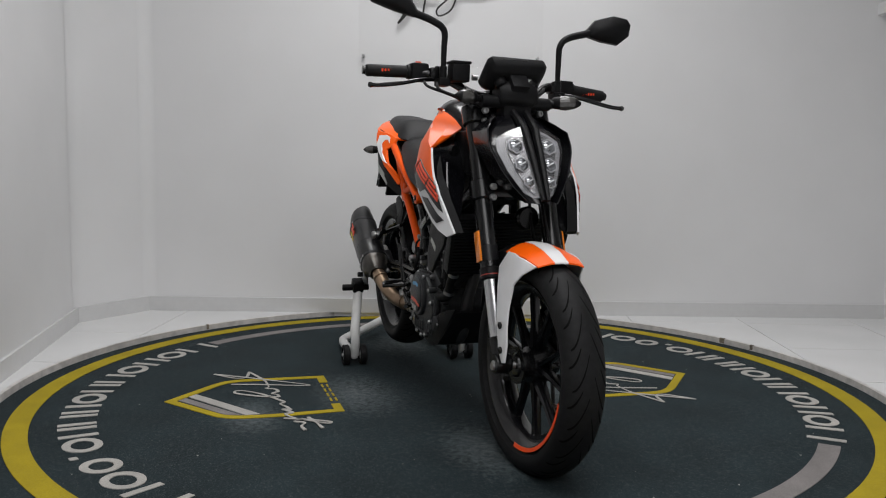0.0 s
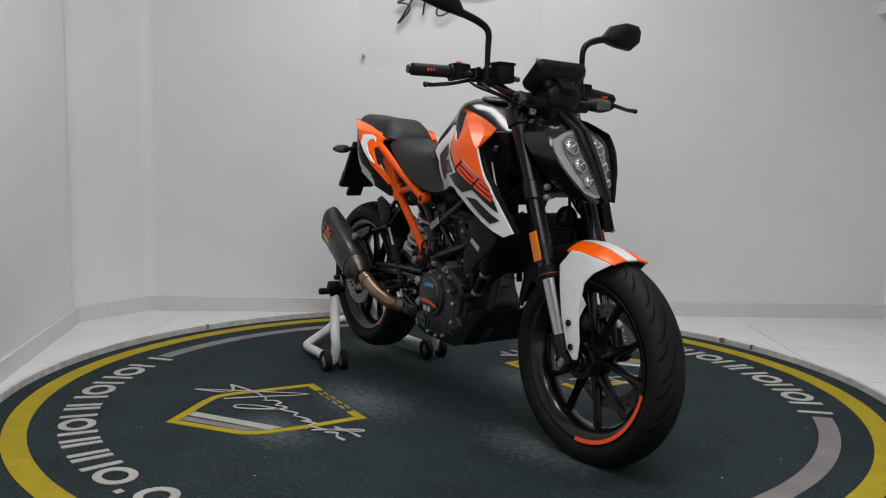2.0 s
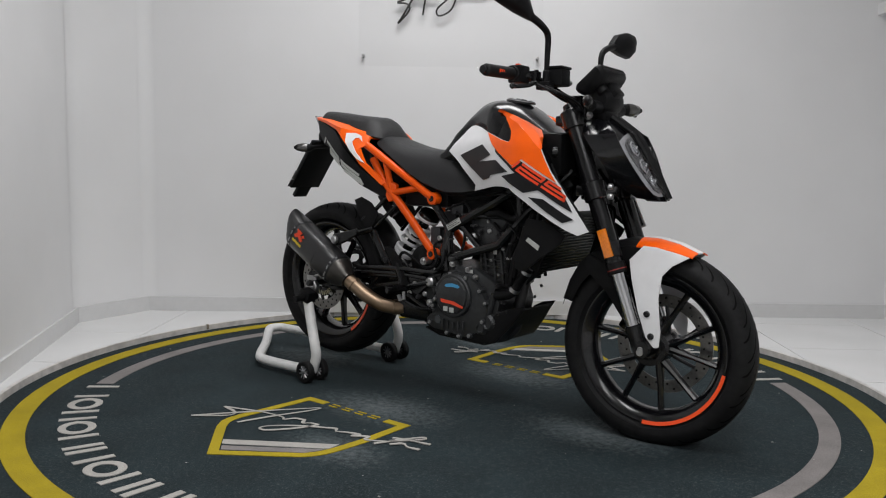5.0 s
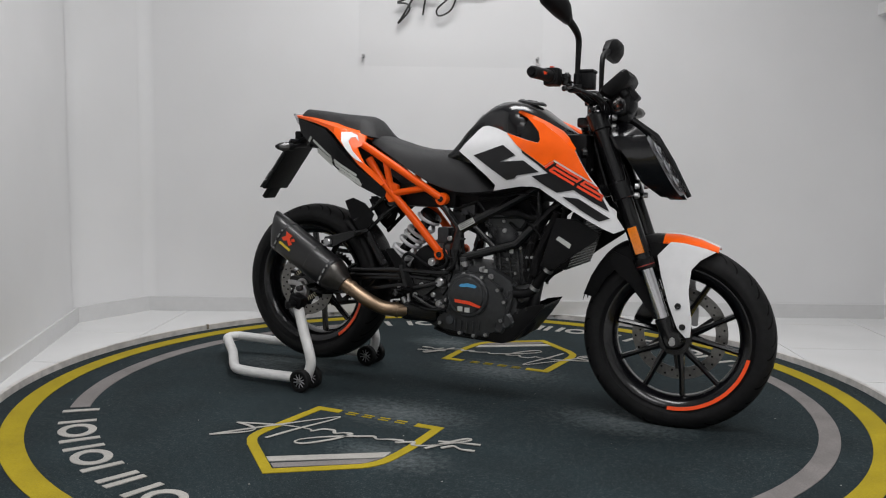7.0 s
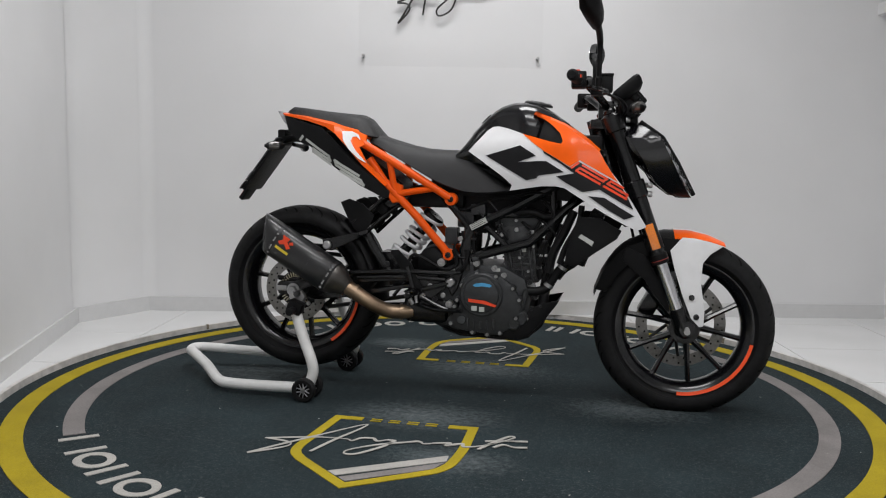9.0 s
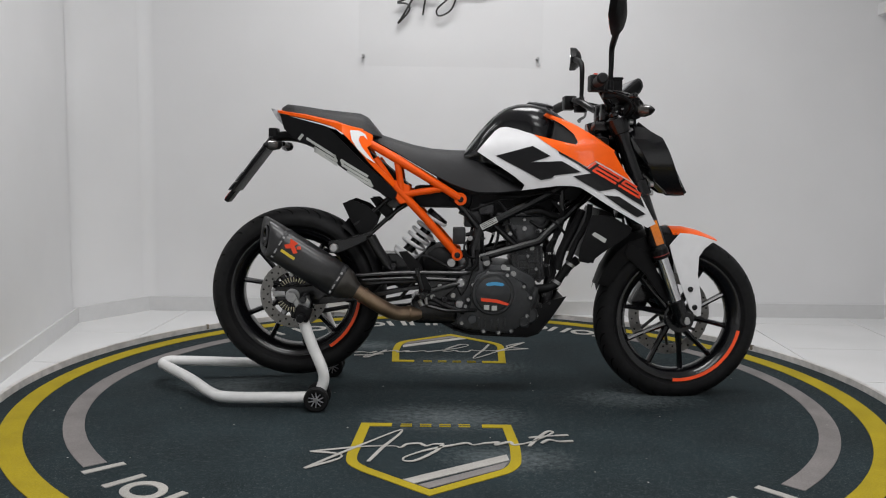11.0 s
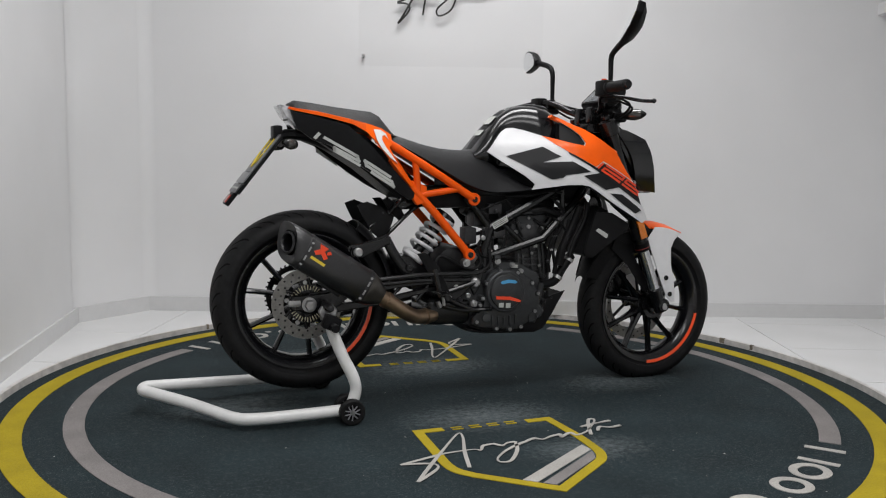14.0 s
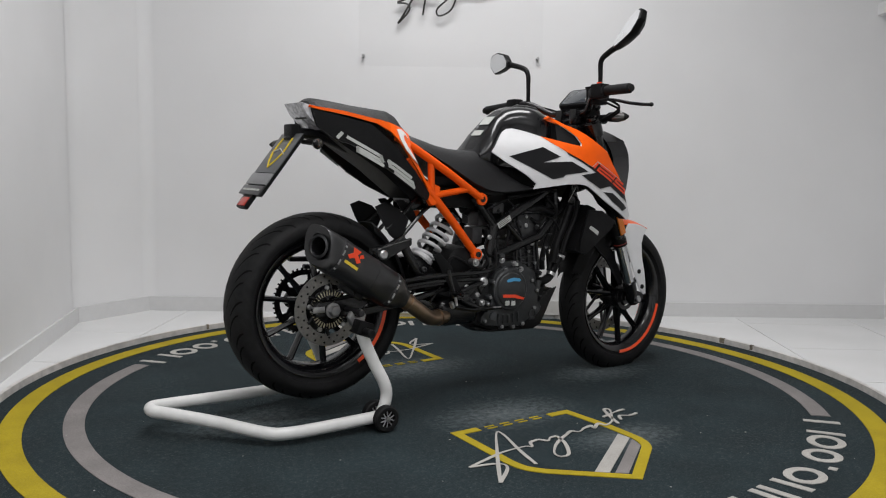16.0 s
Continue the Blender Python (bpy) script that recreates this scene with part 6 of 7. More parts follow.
def rear_end(bike):
    w = tyre(0.297, 0.075, 0.222, "rear_wheel", -0.546, 0.357, bike)
    rim_and_spokes(w, 0.218, 0.058, True, -57, -5)
    brake_disc(w, -0.090, 0.115, 0.078, 20, BLACK_SATIN)
    part("carrier_ring", lathe([(0.034, -0.088), (0.064, -0.088), (0.064, -0.092), (0.034, -0.092)], 36, closed=True), BLACK_SATIN, w)
    teeth = None
    for k in range(36):
        a = 2 * math.pi * k / 36
        b = moved(box(0.044, -0.0955, -0.0016, 0.060, -0.0925, 0.0016), Matrix.Rotation(-a, 4, "Y"))
        teeth = b if teeth is None else join(teeth, b)
    part("sensor_ring", teeth, mat("pale_passivated_steel", (0.50, 0.46, 0.33), 0.4, metal=0.7, vary=0.15), w, "pale toothed sensor ring")
    part("axle", rod((0, -0.138, 0), (0, 0.138, 0), 0.011), STEEL, w)
    part("axle_nut", join(lathe([(0, -0.140), (0.016, -0.140), (0.018, -0.136), (0.018, -0.122), (0, -0.122)], 6), lathe([(0, -0.122), (0.024, -0.122), (0.024, -0.117), (0, -0.117)], 20)), STEEL, w, "steel axle nut")
    part("sprocket", join(lathe([(0.086, 0.088), (0.104, 0.088), (0.104, 0.094), (0.086, 0.094)], 72, closed=True),
                          lathe([(0.034, 0.087), (0.056, 0.087), (0.056, 0.095), (0.034, 0.095)], 40, closed=True),
                          *[moved(box(0.100, 0.0885, -0.0028, 0.110, 0.0935, 0.0028), Matrix.Rotation(2 * math.pi * k / 42, 4, "Y")) for k in range(42)],
                          *[moved(slab([(0.050, -0.020), (0.070, -0.009), (0.090, -0.016), (0.090, 0.016), (0.070, 0.009), (0.050, 0.020)], 0.0885, 0.0935), Matrix.Rotation(2 * math.pi * k / 5, 4, "Y")) for k in range(5)]), BLACK_SATIN, w, "black rear sprocket with open petals")
    for k in range(5):
        a_ = 2 * math.pi * (k + 0.35) / 5
        part("disc_bolt", bolt(0.069 * math.cos(a_), -0.0925, 0.069 * math.sin(a_), 0.0075, 0.006), STEEL, w, "disc bolt")
    arm = new("swingarm")
    arm.parent = bike
    for s in (-1, 1):
        y0, y1 = s * 0.095, s * 0.117
        beam = [(-0.02, 0.445), (-0.10, 0.445), (-0.22, 0.432), (-0.36, 0.412), (-0.500, 0.392), (-0.600, 0.386), (-0.615, 0.362), (-0.600, 0.338), (-0.500, 0.335), (-0.45, 0.345), (-0.42, 0.372), (-0.25, 0.398), (-0.14, 0.405), (-0.02, 0.40)]
        part("beam", slab(beam, y0, y1, 0.004), BLACK_SATIN, arm, "black swingarm beam")
        low = [(-0.02, 0.392), (-0.14, 0.380), (-0.30, 0.345), (-0.47, 0.325), (-0.52, 0.335), (-0.52, 0.350), (-0.30, 0.365), (-0.14, 0.396), (-0.02, 0.41)]
        part("brace", slab(low, y0 * 0.98, y1 * 0.96, 0.003), BLACK_SATIN, arm, "black swingarm brace")
        for xx in (-0.12, -0.22, -0.32, -0.42):
            part("rib", sweep([(xx, s * 0.105, 0.425), (xx - 0.06, s * 0.105, 0.352)], 0.006, 8), BLACK_SATIN, arm)
        part("chain_adjuster", box(-0.612, s * 0.106 - 0.012, 0.352, -0.572, s * 0.106 + 0.012, 0.372, 0.003), STEEL, arm)
    part("cross_tube", box(-0.20, -0.10, 0.385, -0.13, 0.10, 0.445, 0.015), BLACK_SATIN, arm)
    part("chain", join(sweep([(-0.55, 0.091, 0.470), (-0.02, 0.091, 0.440)], 0.008, 6), sweep([(-0.55, 0.091, 0.254), (-0.02, 0.091, 0.350)], 0.008, 6)), DARK_METAL, bike, "dark drive chain")
    part("chain_guard", slab([(-0.60, 0.505), (-0.40, 0.498), (-0.15, 0.470), (-0.15, 0.455), (-0.40, 0.480), (-0.60, 0.490)], 0.080, 0.104, 0.003), BLACK_MATT, bike)
    # rear brake caliper and its bracket
    cal = new("rear_caliper")
    cal.parent = bike
    part("caliper_body", join(moved(box(-0.040, -0.024, -0.024, 0.040, 0.020, 0.024, 0.008), pose(-0.470, -0.100, 0.418, 0, 35, 0)), rod((-0.462, -0.13, 0.405), (-0.462, -0.09, 0.405), 0.015, 12)), DARK_METAL, cal, "dark brake caliper")
    part("caliper_bracket", slab([(-0.565, 0.345), (-0.46, 0.375), (-0.425, 0.420), (-0.445, 0.435), (-0.49, 0.400), (-0.565, 0.385)], -0.112, -0.098, 0.003), DARK_METAL, cal)
    part("caliper_pin", rod((-0.440, -0.135, 0.395), (-0.440, -0.11, 0.395), 0.008, 10), STEEL, cal)
    # hugger and rear mudguard with its stays
    hug = new("hugger")
    hug.parent = bike
    rings = []
    for k in range(11):
        a = radians(-8 + 62 * k / 10)
        r = 0.318
        row = []
        for u in (-1, -0.85, -0.4, 0, 0.4, 0.85, 1):
            rr = r - 0.030 * abs(u) ** 4
            row.append((-0.551 + rr * math.cos(a), 0.085 * u, 0.362 + rr * math.sin(a)))
        rings.append(row + [(p[0] - 0.003 * math.cos(a), p[1], p[2] - 0.003 * math.sin(a)) for p in row[::-1]])
    part("guard", loft(rings), BLACK_MATT, hug, "matt black tyre hugger", smooth=60)
    for s in (-1, 1):
        fin = [(-0.381, 0.672), (-0.348, 0.684), (-0.298, 0.666), (-0.258, 0.628), (-0.274, 0.588), (-0.307, 0.561), (-0.331, 0.581), (-0.361, 0.631)]
        part("guard_side", panel(fin, lambda x, z: interp(z, [(0.44, 0.105), (0.69, 0.086)]), 0.006, 0.05, 0, s, 0.001), BLACK_MATT, hug, "black hugger side fin")
        fin2 = [(-0.290, 0.690), (-0.262, 0.692), (-0.222, 0.658), (-0.205, 0.628), (-0.222, 0.612), (-0.258, 0.645)]
        part("guard_side", panel(fin2, lambda x, z: 0.060, 0.006, 0.05, 0, s, 0.001), BLACK_MATT, hug)
        part("guard_stay", pipe([(-0.340, s * 0.086, 0.600), (-0.280, s * 0.080, 0.640), (-0.225, s * 0.07, 0.690), (-0.180, s * 0.06, 0.712)], 0.008, 10), BLACK_SATIN, hug)
        part("guard_stay", pipe([(-0.300, s * 0.086, 0.555), (-0.240, s * 0.080, 0.610), (-0.180, s * 0.07, 0.660), (-0.130, s * 0.06, 0.680)], 0.007, 10), BLACK_SATIN, hug)
    part("hugger_arm", sweep(curve_points([(-0.284, -0.088, 0.561), (-0.260, -0.088, 0.518), (-0.230, -0.088, 0.471), (-0.206, -0.088, 0.437)], 5), 0.017, 10, flat=0.7), BLACK_SATIN, hug, "black hugger arm")
    part("arm_bolt", bolt(-0.205, -0.101, 0.462, 0.010, 0.008), DARK_METAL, hug)
    part("brace_box", box(-0.235, -0.055, 0.655, -0.165, 0.055, 0.700, 0.008), BLACK_SATIN, hug)
    # shock absorber
    sh = new("shock_absorber")
    sh.parent = bike
    a, b = Vector((-0.050, -0.035, 0.634)), Vector((-0.178, -0.035, 0.486))
    d = (b - a).normalized()
    u = d.cross(Vector((0, 1, 0))).normalized()
    v = d.cross(u)
    pts = []
    turns, n = 5.6, 110
    for k in range(n + 1):
        t = k / n
        tt = t + 0.05 * math.sin(2 * math.pi * t)
        ang = 2 * math.pi * turns * t
        pts.append(a + (b - a) * (0.06 + 0.88 * tt) + 0.0375 * (math.cos(ang) * u + math.sin(ang) * v))
    part("spring", sweep(pts, 0.0068, 8), SPRING, sh, "pale grey coil spring")
    part("damper", rod(a, b, 0.018, 16), BLACK_SATIN, sh)
    part("spring_seat", rod(a, a + d * 0.022, 0.040, 24, bevel=0.004), BLACK_SATIN, sh)
    part("spring_seat", rod(b - d * 0.020, b, 0.042, 24, bevel=0.004), SPRING, sh)
    part("linkage", slab([(-0.245, 0.50), (-0.19, 0.50), (-0.12, 0.44), (-0.14, 0.41), (-0.25, 0.44)], -0.07, 0.03, 0.004), BLACK_SATIN, bike)
    # inner rear fender and covers behind the engine
    part("inner_fender", slab([(-0.10, 0.50), (-0.07, 0.545), (-0.04, 0.50), (-0.03, 0.42), (-0.16, 0.42), (-0.15, 0.46)], -0.015, 0.075, 0.01), BLACK_MATT, bike)
    part("rear_cover", lathe([(0, -0.098), (0.040, -0.096), (0.058, -0.084), (0.064, -0.05), (0.064, 0.05), (0.05, 0.08), (0, 0.085)], 32, pose(-0.041, 0, 0.468)), BLACK_MATT, bike, "rounded black cover behind the engine")
    for line, r_ in (([(-0.329, -0.125, 0.429), (-0.153, -0.125, 0.441), (0.020, -0.125, 0.442), (0.061, -0.125, 0.450)], 0.0085), ([(-0.306, -0.122, 0.414), (-0.153, -0.122, 0.422), (0.008, -0.122, 0.418)], 0.0075), ([(-0.073, -0.128, 0.382), (0.021, -0.128, 0.408)], 0.009), ([(-0.072, -0.130, 0.356), (-0.018, -0.130, 0.329), (0.039, -0.130, 0.309)], 0.0085)):
        part("rod_link", sweep(curve_points(line, 4), r_, 10), BLACK_SATIN, bike, "black linkage rod")
    part("pedal_clevis", rod((-0.104, -0.132, 0.330), (-0.114, -0.132, 0.349), 0.008, 10), STEEL, bike, "steel clevis")
    part("relay_box", box(-0.003, -0.095, 0.538, 0.040, -0.04, 0.594, 0.006), DARK_METAL, bike, "small grey relay box")
    part("relay_stay", rod((0.0, -0.065, 0.56), (0.075, -0.065, 0.575), 0.007, 8), BLACK_SATIN, bike)
    part("heel_plate", panel([(-0.187, 0.513), (-0.158, 0.516), (-0.111, 0.470), (-0.097, 0.436), (-0.073, 0.389), (-0.079, 0.362), (-0.110, 0.389), (-0.133, 0.423), (-0.160, 0.470)], lambda x, z: 0.130, 0.006, 0.05, 0, -1, 0.001), BLACK_MATT, bike, "black heel guard")
    # exhaust
    ex = new("exhaust")
    ex.parent = bike
    part("muffler_box", box(-0.145, -0.115, 0.262, 0.02, 0.07, 0.355, 0.03, 3), BLACK_SATIN, ex, "black pre-silencer box")
    part("link_pipe", sweep(curve_points([(-0.115, -0.095, 0.298), (-0.155, -0.112, 0.298), (-0.200, -0.130, 0.305), (-0.250, -0.152, 0.333), (-0.305, -0.166, 0.370), (-0.345, -0.172, 0.396)], 6), 0.0250, 18), BRONZE, ex, "heat-tinted titanium link pipe")
    for p, q in (((-0.146, -0.108, 0.298), (-0.154, -0.111, 0.298)), ((-0.300, -0.1645, 0.3665), (-0.308, -0.1655, 0.3720))):
        part("pipe_clamp", rod(p, q, 0.0285, 18), BRONZE, ex)
    ax = Vector((-0.852, -0.02, 0.524)).normalized()
    upv = Vector((0.524, 0, 0.852)).normalized()
    sd = Vector((0, 1, 0))
    o = Vector((-0.327, -0.172, 0.3835))

    def ring(t, h, w, tilt=0.0, slant=0.0):
        """A rounded ring across the can, flatter on its flanks."""
        r = []
        for k in range(20):
            q = 2 * math.pi * k / 20
            a_ = math.copysign(abs(math.cos(q)) ** 0.78, math.cos(q))
            b_ = math.copysign(abs(math.sin(q)) ** 0.70, math.sin(q))
            r.append(o + ax * (t + tilt * a_ + slant * b_) + upv * (h * a_) + sd * (w * b_))
        return r
    part("can_inlet", loft([ring(-0.002, 0.030, 0.029), ring(0.010, 0.033, 0.032), ring(0.036, 0.050, 0.045), ring(0.056, 0.0560, 0.050), ring(0.062, 0.0560, 0.050)]), TITANIUM, ex, "grey heat-stained titanium inlet cone")
    part("can_sleeve", loft([ring(0.060, 0.0560, 0.050), ring(0.063, 0.0580, 0.052), ring(0.160, 0.0595, 0.053), ring(0.296, 0.0595, 0.053), ring(0.300, 0.0585, 0.052)]), CARBON, ex, "carbon fibre silencer sleeve", smooth=40)
    for t0, h_ in ((0.064, 0.0583), (0.284, 0.0598)):
        part("sleeve_band", loft([ring(t0, h_, 0.0522 if t0 < 0.1 else 0.0533), ring(t0 + 0.001, h_ + 0.001, 0.0532 if t0 < 0.1 else 0.0543), ring(t0 + 0.011, h_ + 0.001, 0.0534 if t0 < 0.1 else 0.0543), ring(t0 + 0.012, h_, 0.0524 if t0 < 0.1 else 0.0533)]), DARK_METAL, ex, "dark steel sleeve band")
        for hh in (-0.038, 0.034):
            p = o + ax * (t0 + 0.006) + upv * hh - sd * (0.0535 - 0.35 * hh * hh / 0.06)
            part("rivet", rod(p, p - sd * 0.003, 0.0042, 8), STEEL, ex)
        for hh in (-0.016, 0.014):
            q_ = o + ax * (t0 + 0.006) + upv * hh
            part("band_slot", join(*[rod(q_ + upv * k_ - sd * 0.052, q_ + upv * k_ - sd * 0.0552, 0.0028, 8) for k_ in (-0.006, -0.002, 0.002, 0.006)]), STEEL, ex)
    part("sleeve_seam", loft([ring(0.150, 0.0602, 0.0537), ring(0.153, 0.0602, 0.0537)]), CARBON, ex)
    part("end_cap", loft([ring(0.298, 0.0585, 0.0520), ring(0.312, 0.0595, 0.0515, 0.006, 0.006), ring(0.345, 0.0575, 0.0480, 0.022, 0.022), ring(0.352, 0.0545, 0.0445, 0.024, 0.024), ring(0.348, 0.0460, 0.0390, 0.020, 0.020), ring(0.344, 0.0340, 0.0300, 0.015, 0.015)], caps=False), CARBON, ex, "carbon fibre end cap", smooth=40)
    c = o + ax * 0.344
    facing = (ax - upv * 0.43 - sd * 0.48).normalized()
    part("outlet", lathe([(0.034, 0.004), (0.027, 0.006), (0.024, 0.0), (0.022, -0.06), (0, -0.06)], 24, Matrix.Translation(c) @ Vector((0, 1, 0)).rotation_difference(facing).to_matrix().to_4x4()), BLACK_SATIN, ex, "dark outlet")

    part("outlet_ring", lathe([(0.036, 0.006), (0.030, 0.010), (0.026, 0.004), (0.030, -0.002)], 28, Matrix.Translation(c) @ Vector((0, 1, 0)).rotation_difference(facing).to_matrix().to_4x4(), True), DARK_METAL, ex, "dark metal outlet ring")

    def on_can(pts, lift=0.0015):
        bm = bmesh.new()
        vs = [bm.verts.new(o + ax * t + upv * hh - sd * (0.0532 + lift)) for t, hh in pts]
        ws = [bm.verts.new(v_.co + sd * 0.002) for v_ in vs]
        bm.faces.new(vs)
        bm.faces.new(ws[::-1])
        for k in range(len(vs)):
            j = (k + 1) % len(vs)
            bm.faces.new((vs[k], ws[k], ws[j], vs[j]))
        return bm
    part("red_badge", join(on_can([(0.240, 0.044), (0.246, 0.030), (0.226, 0.016), (0.236, 0.006), (0.252, 0.018), (0.266, 0.008), (0.276, 0.016), (0.262, 0.030), (0.270, 0.044)]), on_can([(0.222, 0.032), (0.234, 0.024), (0.238, 0.032), (0.230, 0.040)])), DECAL_RED, ex, "red badge shape")
    part("yellow_badge", on_can([(0.224, -0.002), (0.224, -0.011), (0.276, -0.009), (0.276, 0.000)]), DECAL_YELLOW, ex, "yellow badge shape")
    part("can_hanger", join(slab([(-0.420, 0.545), (-0.395, 0.550), (-0.290, 0.575), (-0.290, 0.552), (-0.385, 0.508), (-0.416, 0.510)], -0.165, -0.150, 0.003), pipe([(-0.42, -0.13, 0.535), (-0.36, -0.12, 0.545), (-0.28, -0.09, 0.57)], 0.011, 10)), BLACK_SATIN, ex, "black silencer hanger")
    part("hanger_bolt", lathe([(0, 0), (0.015, 0), (0.015, -0.010), (0.011, -0.014), (0, -0.014)], 14, pose(-0.400, -0.166, 0.527)), STEEL, ex, "steel hanger bolt")
    # foot pegs, pedal, levers
    for s in (-1, 1):
        part("foot_peg", join(rod((-0.085, s * 0.115, 0.375), (-0.105, s * 0.205, 0.372), 0.011, 10, bevel=0.002), box(-0.118, s * 0.165 - 0.035, 0.380, -0.085, s * 0.165 + 0.035, 0.386, 0.002)), BLACK_SATIN, bike, "black rider foot peg")
        part("peg_bracket", slab([(-0.11, 0.41), (-0.02, 0.43), (0.02, 0.40), (-0.04, 0.35), (-0.10, 0.345)], s * 0.108, s * 0.122, 0.003), BLACK_SATIN, bike)
    part("brake_pedal", sweep(curve_points([(-0.09, -0.125, 0.330), (-0.02, -0.135, 0.315), (0.045, -0.145, 0.318), (0.075, -0.165, 0.322)], 5), 0.007, 8), BLACK_SATIN, bike, "black brake pedal")
    part("master_cylinder", rod((-0.125, -0.126, 0.460), (-0.100, -0.126, 0.365), 0.010, 10), BLACK_SATIN, bike)
    part("pedal_spring", rod((-0.095, -0.130, 0.37), (-0.09, -0.130, 0.335), 0.006, 8), STEEL, bike)
    part("brake_line", pipe([(-0.128, -0.126, 0.460), (-0.10, -0.12, 0.500), (0.0, -0.122, 0.455), (0.045, -0.12, 0.475), (0.03, -0.11, 0.52)], 0.0055, 8), BLACK_MATT, bike)
    part("side_stand", sweep([(-0.03, 0.11, 0.33), (-0.16, 0.125, 0.285), (-0.30, 0.135, 0.275)], [0.011, 0.010, 0.009], 10), BLACK_SATIN, bike)
    for x, y, z in ((-0.045, -0.123, 0.395), (0.0, -0.123, 0.365), (-0.07, -0.123, 0.36), (0.03, -0.113, 0.45), (0.055, -0.113, 0.56)):
        part("frame_bolt", bolt(x, y, z, 0.009, 0.006), STEEL, bike)


def motorcycle():
    bike = thing("motorcycle", "orange, white and black naked motorcycle raised on a white stand", "motorcycle")
    rear_end(bike)
    engine(bike)
    frame_tubes(bike)
    tank(bike)
    saddle(bike)
    tail(bike)
    before = set(bike.children)
    front_end(bike)
    fender(bike)
    headlight(bike)
    controls(bike)
    # the bars are turned a little to the left about the steering head
    axis = (FORK_TOP - FORK_LOW).normalized()
    pivot = Matrix.Translation((FORK_TOP.x - 0.05, 0, FORK_TOP.z))
    steer = pivot @ Matrix.Rotation(radians(3.6), 4, axis) @ pivot.inverted()
    for ob in bike.children:
        if ob not in before:
            ob.matrix_basis = steer @ ob.matrix_basis
    return bike


# ---- the stand under the rear wheel ----
def paddock_stand():
    st = thing("paddock_stand", "white tubular rear paddock stand on four small black wheels", "motorcycle stand")
    r = 0.0185
    part("base_tube", pipe([(-0.445, -0.245, 0.040), (-0.60, -0.243, 0.036), (-0.735, -0.236, 0.034), (-0.80, -0.205, 0.036), (-0.905, -0.090, 0.054), (-1.012, 0.010, 0.070), (-1.046, 0.050, 0.073), (-1.040, 0.092, 0.073), (-0.99, 0.112, 0.070), (-0.73, 0.160, 0.054), (-0.445, 0.205, 0.040)], r, 16, 6), WHITE_TUBE, st, "white bent base tube")
    for s, yb, yt in ((-1, -0.245, -0.222), (1, 0.205, 0.205)):
        part("upright", pipe([(-0.445, yb, 0.040), (-0.425, yb, 0.095), (-0.432, yb, 0.140), (-0.462, (yb + yt) / 2, 0.205), (-0.490, yt, 0.275), (-0.497, yt, 0.300)], r, 16, 6), WHITE_TUBE, st, "white bent upright")
        part("rest_block", join(moved(box(-0.026, -0.022, -0.020, 0.026, 0.022, 0.024, 0.006), pose(-0.497, yt, 0.312, 0, 20, 0)), rod((-0.497, yt - 0.062 * 1, 0.306), (-0.497, yt + 0.045, 0.306), 0.013, 14, bevel=0.002)), BLACK_MATT, st, "black rubber rest block")
        part("lift_hook", slab([(-0.520, 0.318), (-0.480, 0.318), (-0.472, 0.350), (-0.488, 0.370), (-0.494, 0.345), (-0.508, 0.345), (-0.520, 0.365), (-0.532, 0.345)], yt - s * 0.040, yt - s * 0.020, 0.003), STEEL, st, "steel lifting hook")
        part("swingarm_spool", rod((-0.497, s * 0.118, 0.358), (-0.497, yt, 0.358), 0.010, 14, bevel=0.002), DARK_METAL, st)
        for off in (-0.034, 0.034):
            wh = new("wheel")
            wh.parent = st
            wh.location = (-0.445, yb + off, 0.041)
            part("wheel_tyre", lathe([(0.026, -0.013), (0.036, -0.013), (0.0405, -0.009), (0.0405, 0.009), (0.036, 0.013), (0.026, 0.013)], 32, closed=True), RUBBER, wh, "black solid tyre")
            part("wheel_disc", lathe([(0, -0.007), (0.026, -0.006), (0.026, 0.006), (0, 0.007)], 24), BLACK_MATT, wh)
            for k in range(5):
                a = 2 * math.pi * k / 5
                for b in (-0.35, 0.35):
                    part("wheel_spoke", sweep([(0.006 * math.cos(a), -0.0085, 0.006 * math.sin(a)), (0.025 * math.cos(a + b), -0.0075, 0.025 * math.sin(a + b))], 0.0020, 6), CELL_EDGE, wh)
            part("wheel_nut", lathe([(0, -0.016), (0.007, -0.016), (0.008, -0.008), (0.006, 0.008), (0.005, 0.014), (0, 0.014)], 8), STEEL, wh)
        part("wheel_axle", rod((-0.445, yb - 0.040, 0.041), (-0.445, yb + 0.040, 0.041), 0.005, 8), STEEL, st)
    return st


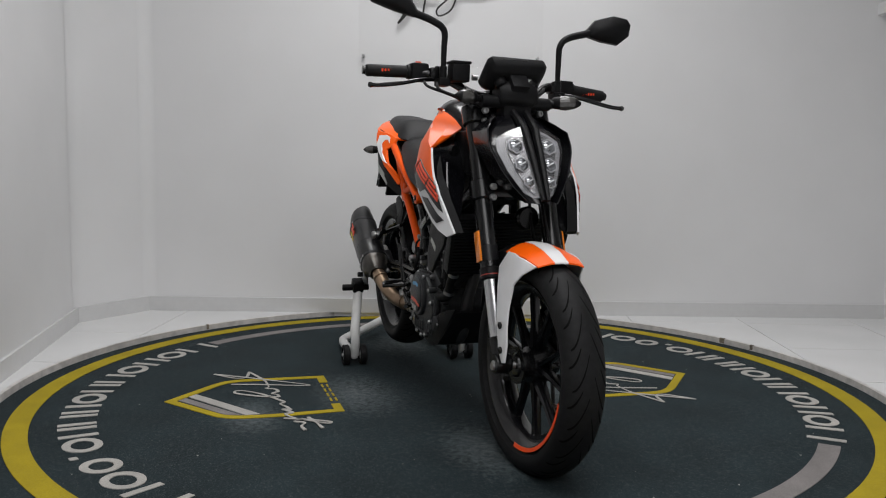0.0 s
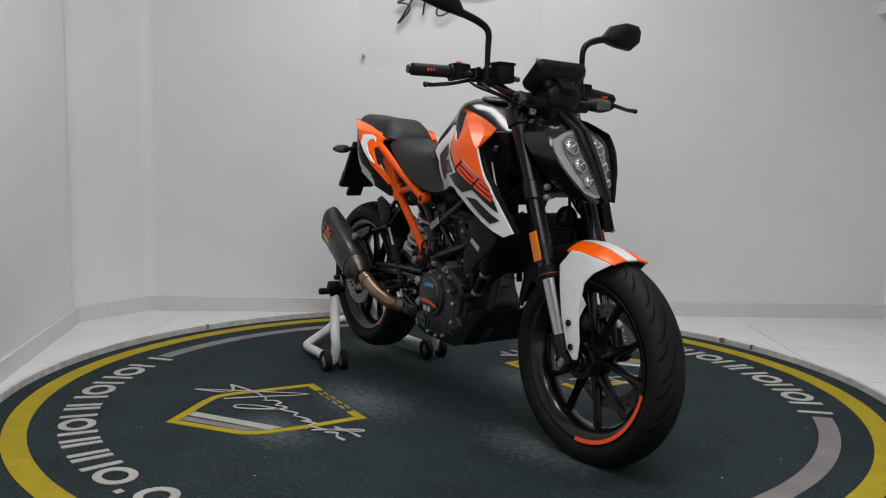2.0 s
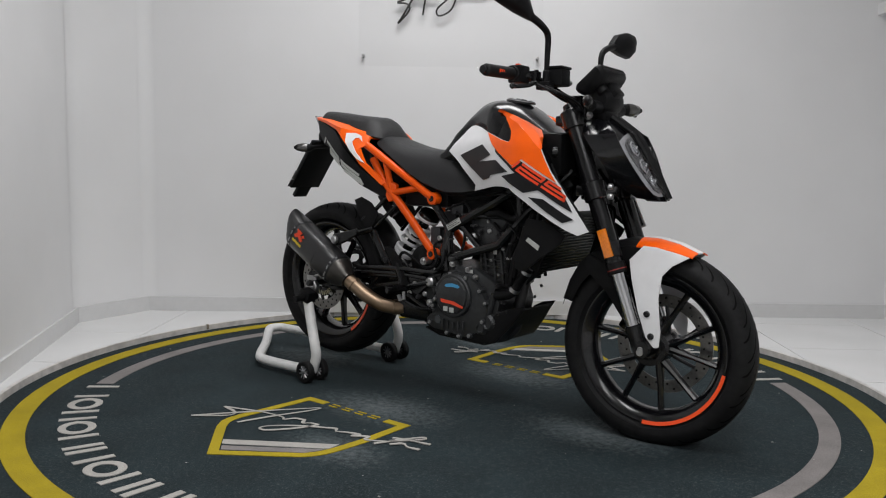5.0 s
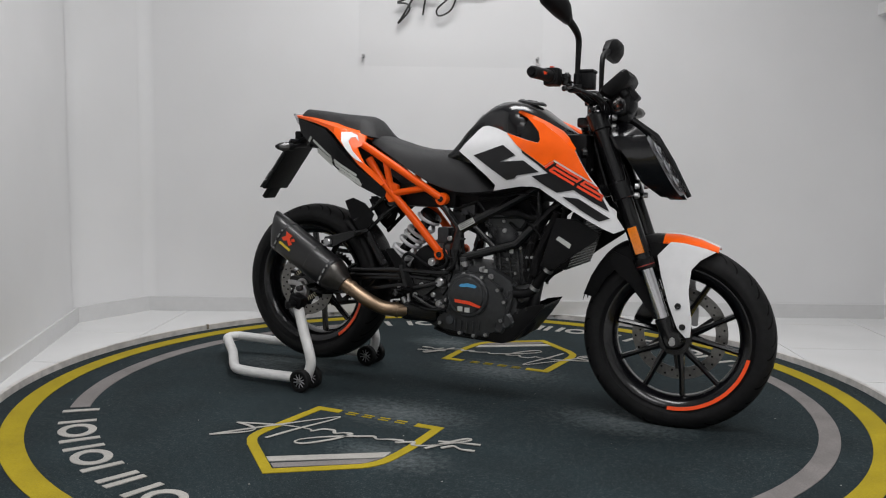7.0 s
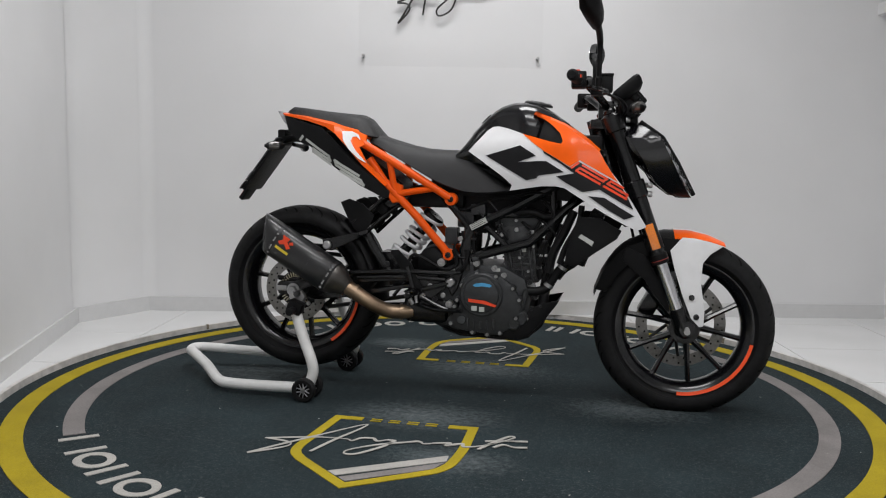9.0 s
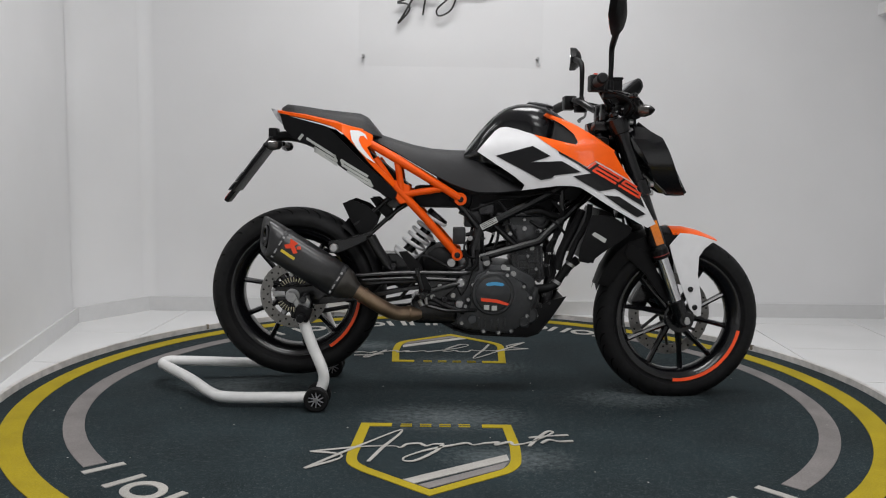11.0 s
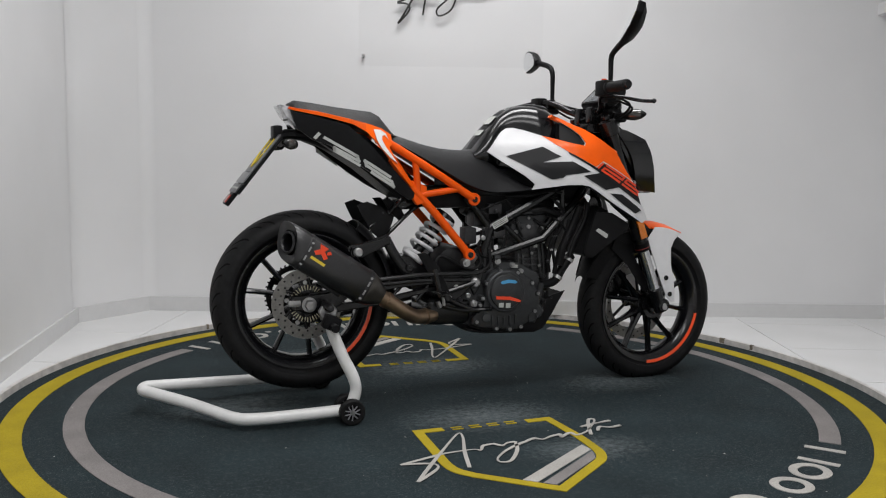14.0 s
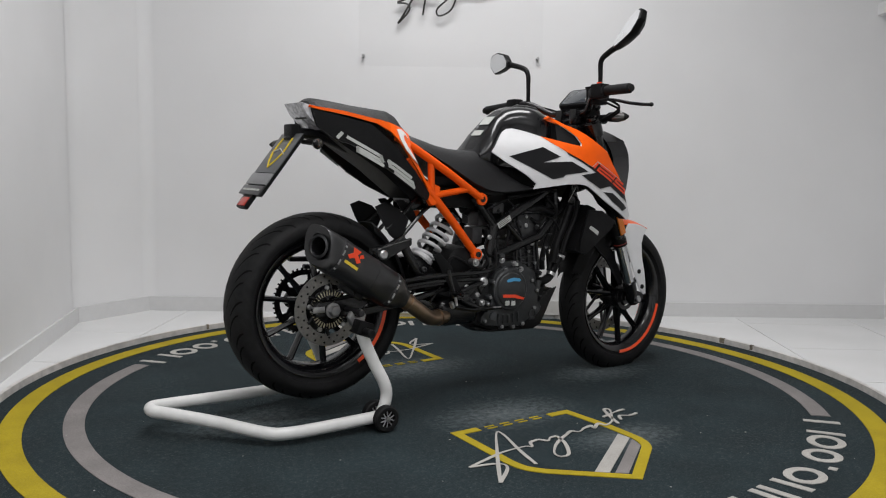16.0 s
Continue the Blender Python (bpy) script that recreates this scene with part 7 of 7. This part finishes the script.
# ---- sign on the wall ----
def wall_sign():
    ang = math.degrees(math.atan2(PLAN[3][1] - PLAN[2][1], PLAN[3][0] - PLAN[2][0]))
    n0 = Vector((PLAN[2][0], PLAN[2][1], 0))
    d = (Vector((*PLAN[3], 0)) - n0).normalized()

    def at(x, out, z):
        """A place on the north wall, out metres before it."""
        return n0 + d * ((x - n0.x) / d.x) + Vector((d.y, -d.x, 0)) * out + Vector((0, 0, z))
    sign = thing("wall_sign", "clear acrylic wall panel with black flowing script strokes", "sign")
    sign.matrix_world = Matrix.Translation(at(0, 0, 1.30)) @ pose(0, 0, 0, 0, 0, ang)
    pane = part("acrylic_panel", box(-0.495, -0.026, 0.0, 0.440, -0.020, 0.55, 0.001), ACRYLIC, sign, "clear acrylic panel")
    pane.visible_shadow = False
    for x in (-0.472, 0.418):
        for z in (0.050, 0.50):
            part("standoff", rod((x, 0, z), (x, -0.032, z), 0.0075, 12, bevel=0.001), STEEL, sign, "small steel standoff")
    strokes = [[(-0.300, 0.318), (-0.255, 0.335), (-0.20, 0.370), (-0.10, 0.44)], [(-0.302, 0.315), (-0.26, 0.312), (-0.240, 0.298), (-0.245, 0.270), (-0.297, 0.212), (-0.270, 0.255), (-0.235, 0.315), (-0.19, 0.40)],
               [(-0.145, 0.42), (-0.160, 0.33), (-0.172, 0.255)], [(-0.25, 0.345), (-0.17, 0.352), (-0.10, 0.350), (-0.09, 0.37)],
               [(0.02, 0.42), (-0.02, 0.30), (-0.060, 0.262), (-0.095, 0.256), (-0.100, 0.285), (-0.06, 0.325), (-0.01, 0.365), (0.05, 0.38), (0.12, 0.375), (0.20, 0.40)]]
    for s in strokes:
        part("script_stroke", pipe([(x, -0.034, z) for x, z in s], 0.0048, 8, 7, flat=1.2), SIGN_BLACK, sign, "black raised script stroke")
    shelf = piece("wall_ledge", box(2.165, 1.02, 1.60, 3.3, 1.62, 1.66, 0.004), WALL, "small white wall ledge beside the platform", kind="structure", smooth=0)


# ---- build ----
room()
FLOOR = floor()
PLATFORM = platform()
BIKE = motorcycle()
STAND_THING = paddock_stand()
wall_sign()
tiles(FLOOR)


def motions():
    def rows(offset):
        out = []
        for k in range(0, 33):
            t = k * 0.5
            out.append((t, pose(0, 0, 0, 0, 0, TURN_START + TURN_RATE * t) @ offset))
        return out
    walk(PLATFORM, rows(pose(0, 0, 0)))
    walk(BIKE, rows(pose(0, -0.026, 0)))
    walk(STAND_THING, rows(pose(0, -0.020, 0)))


motions()
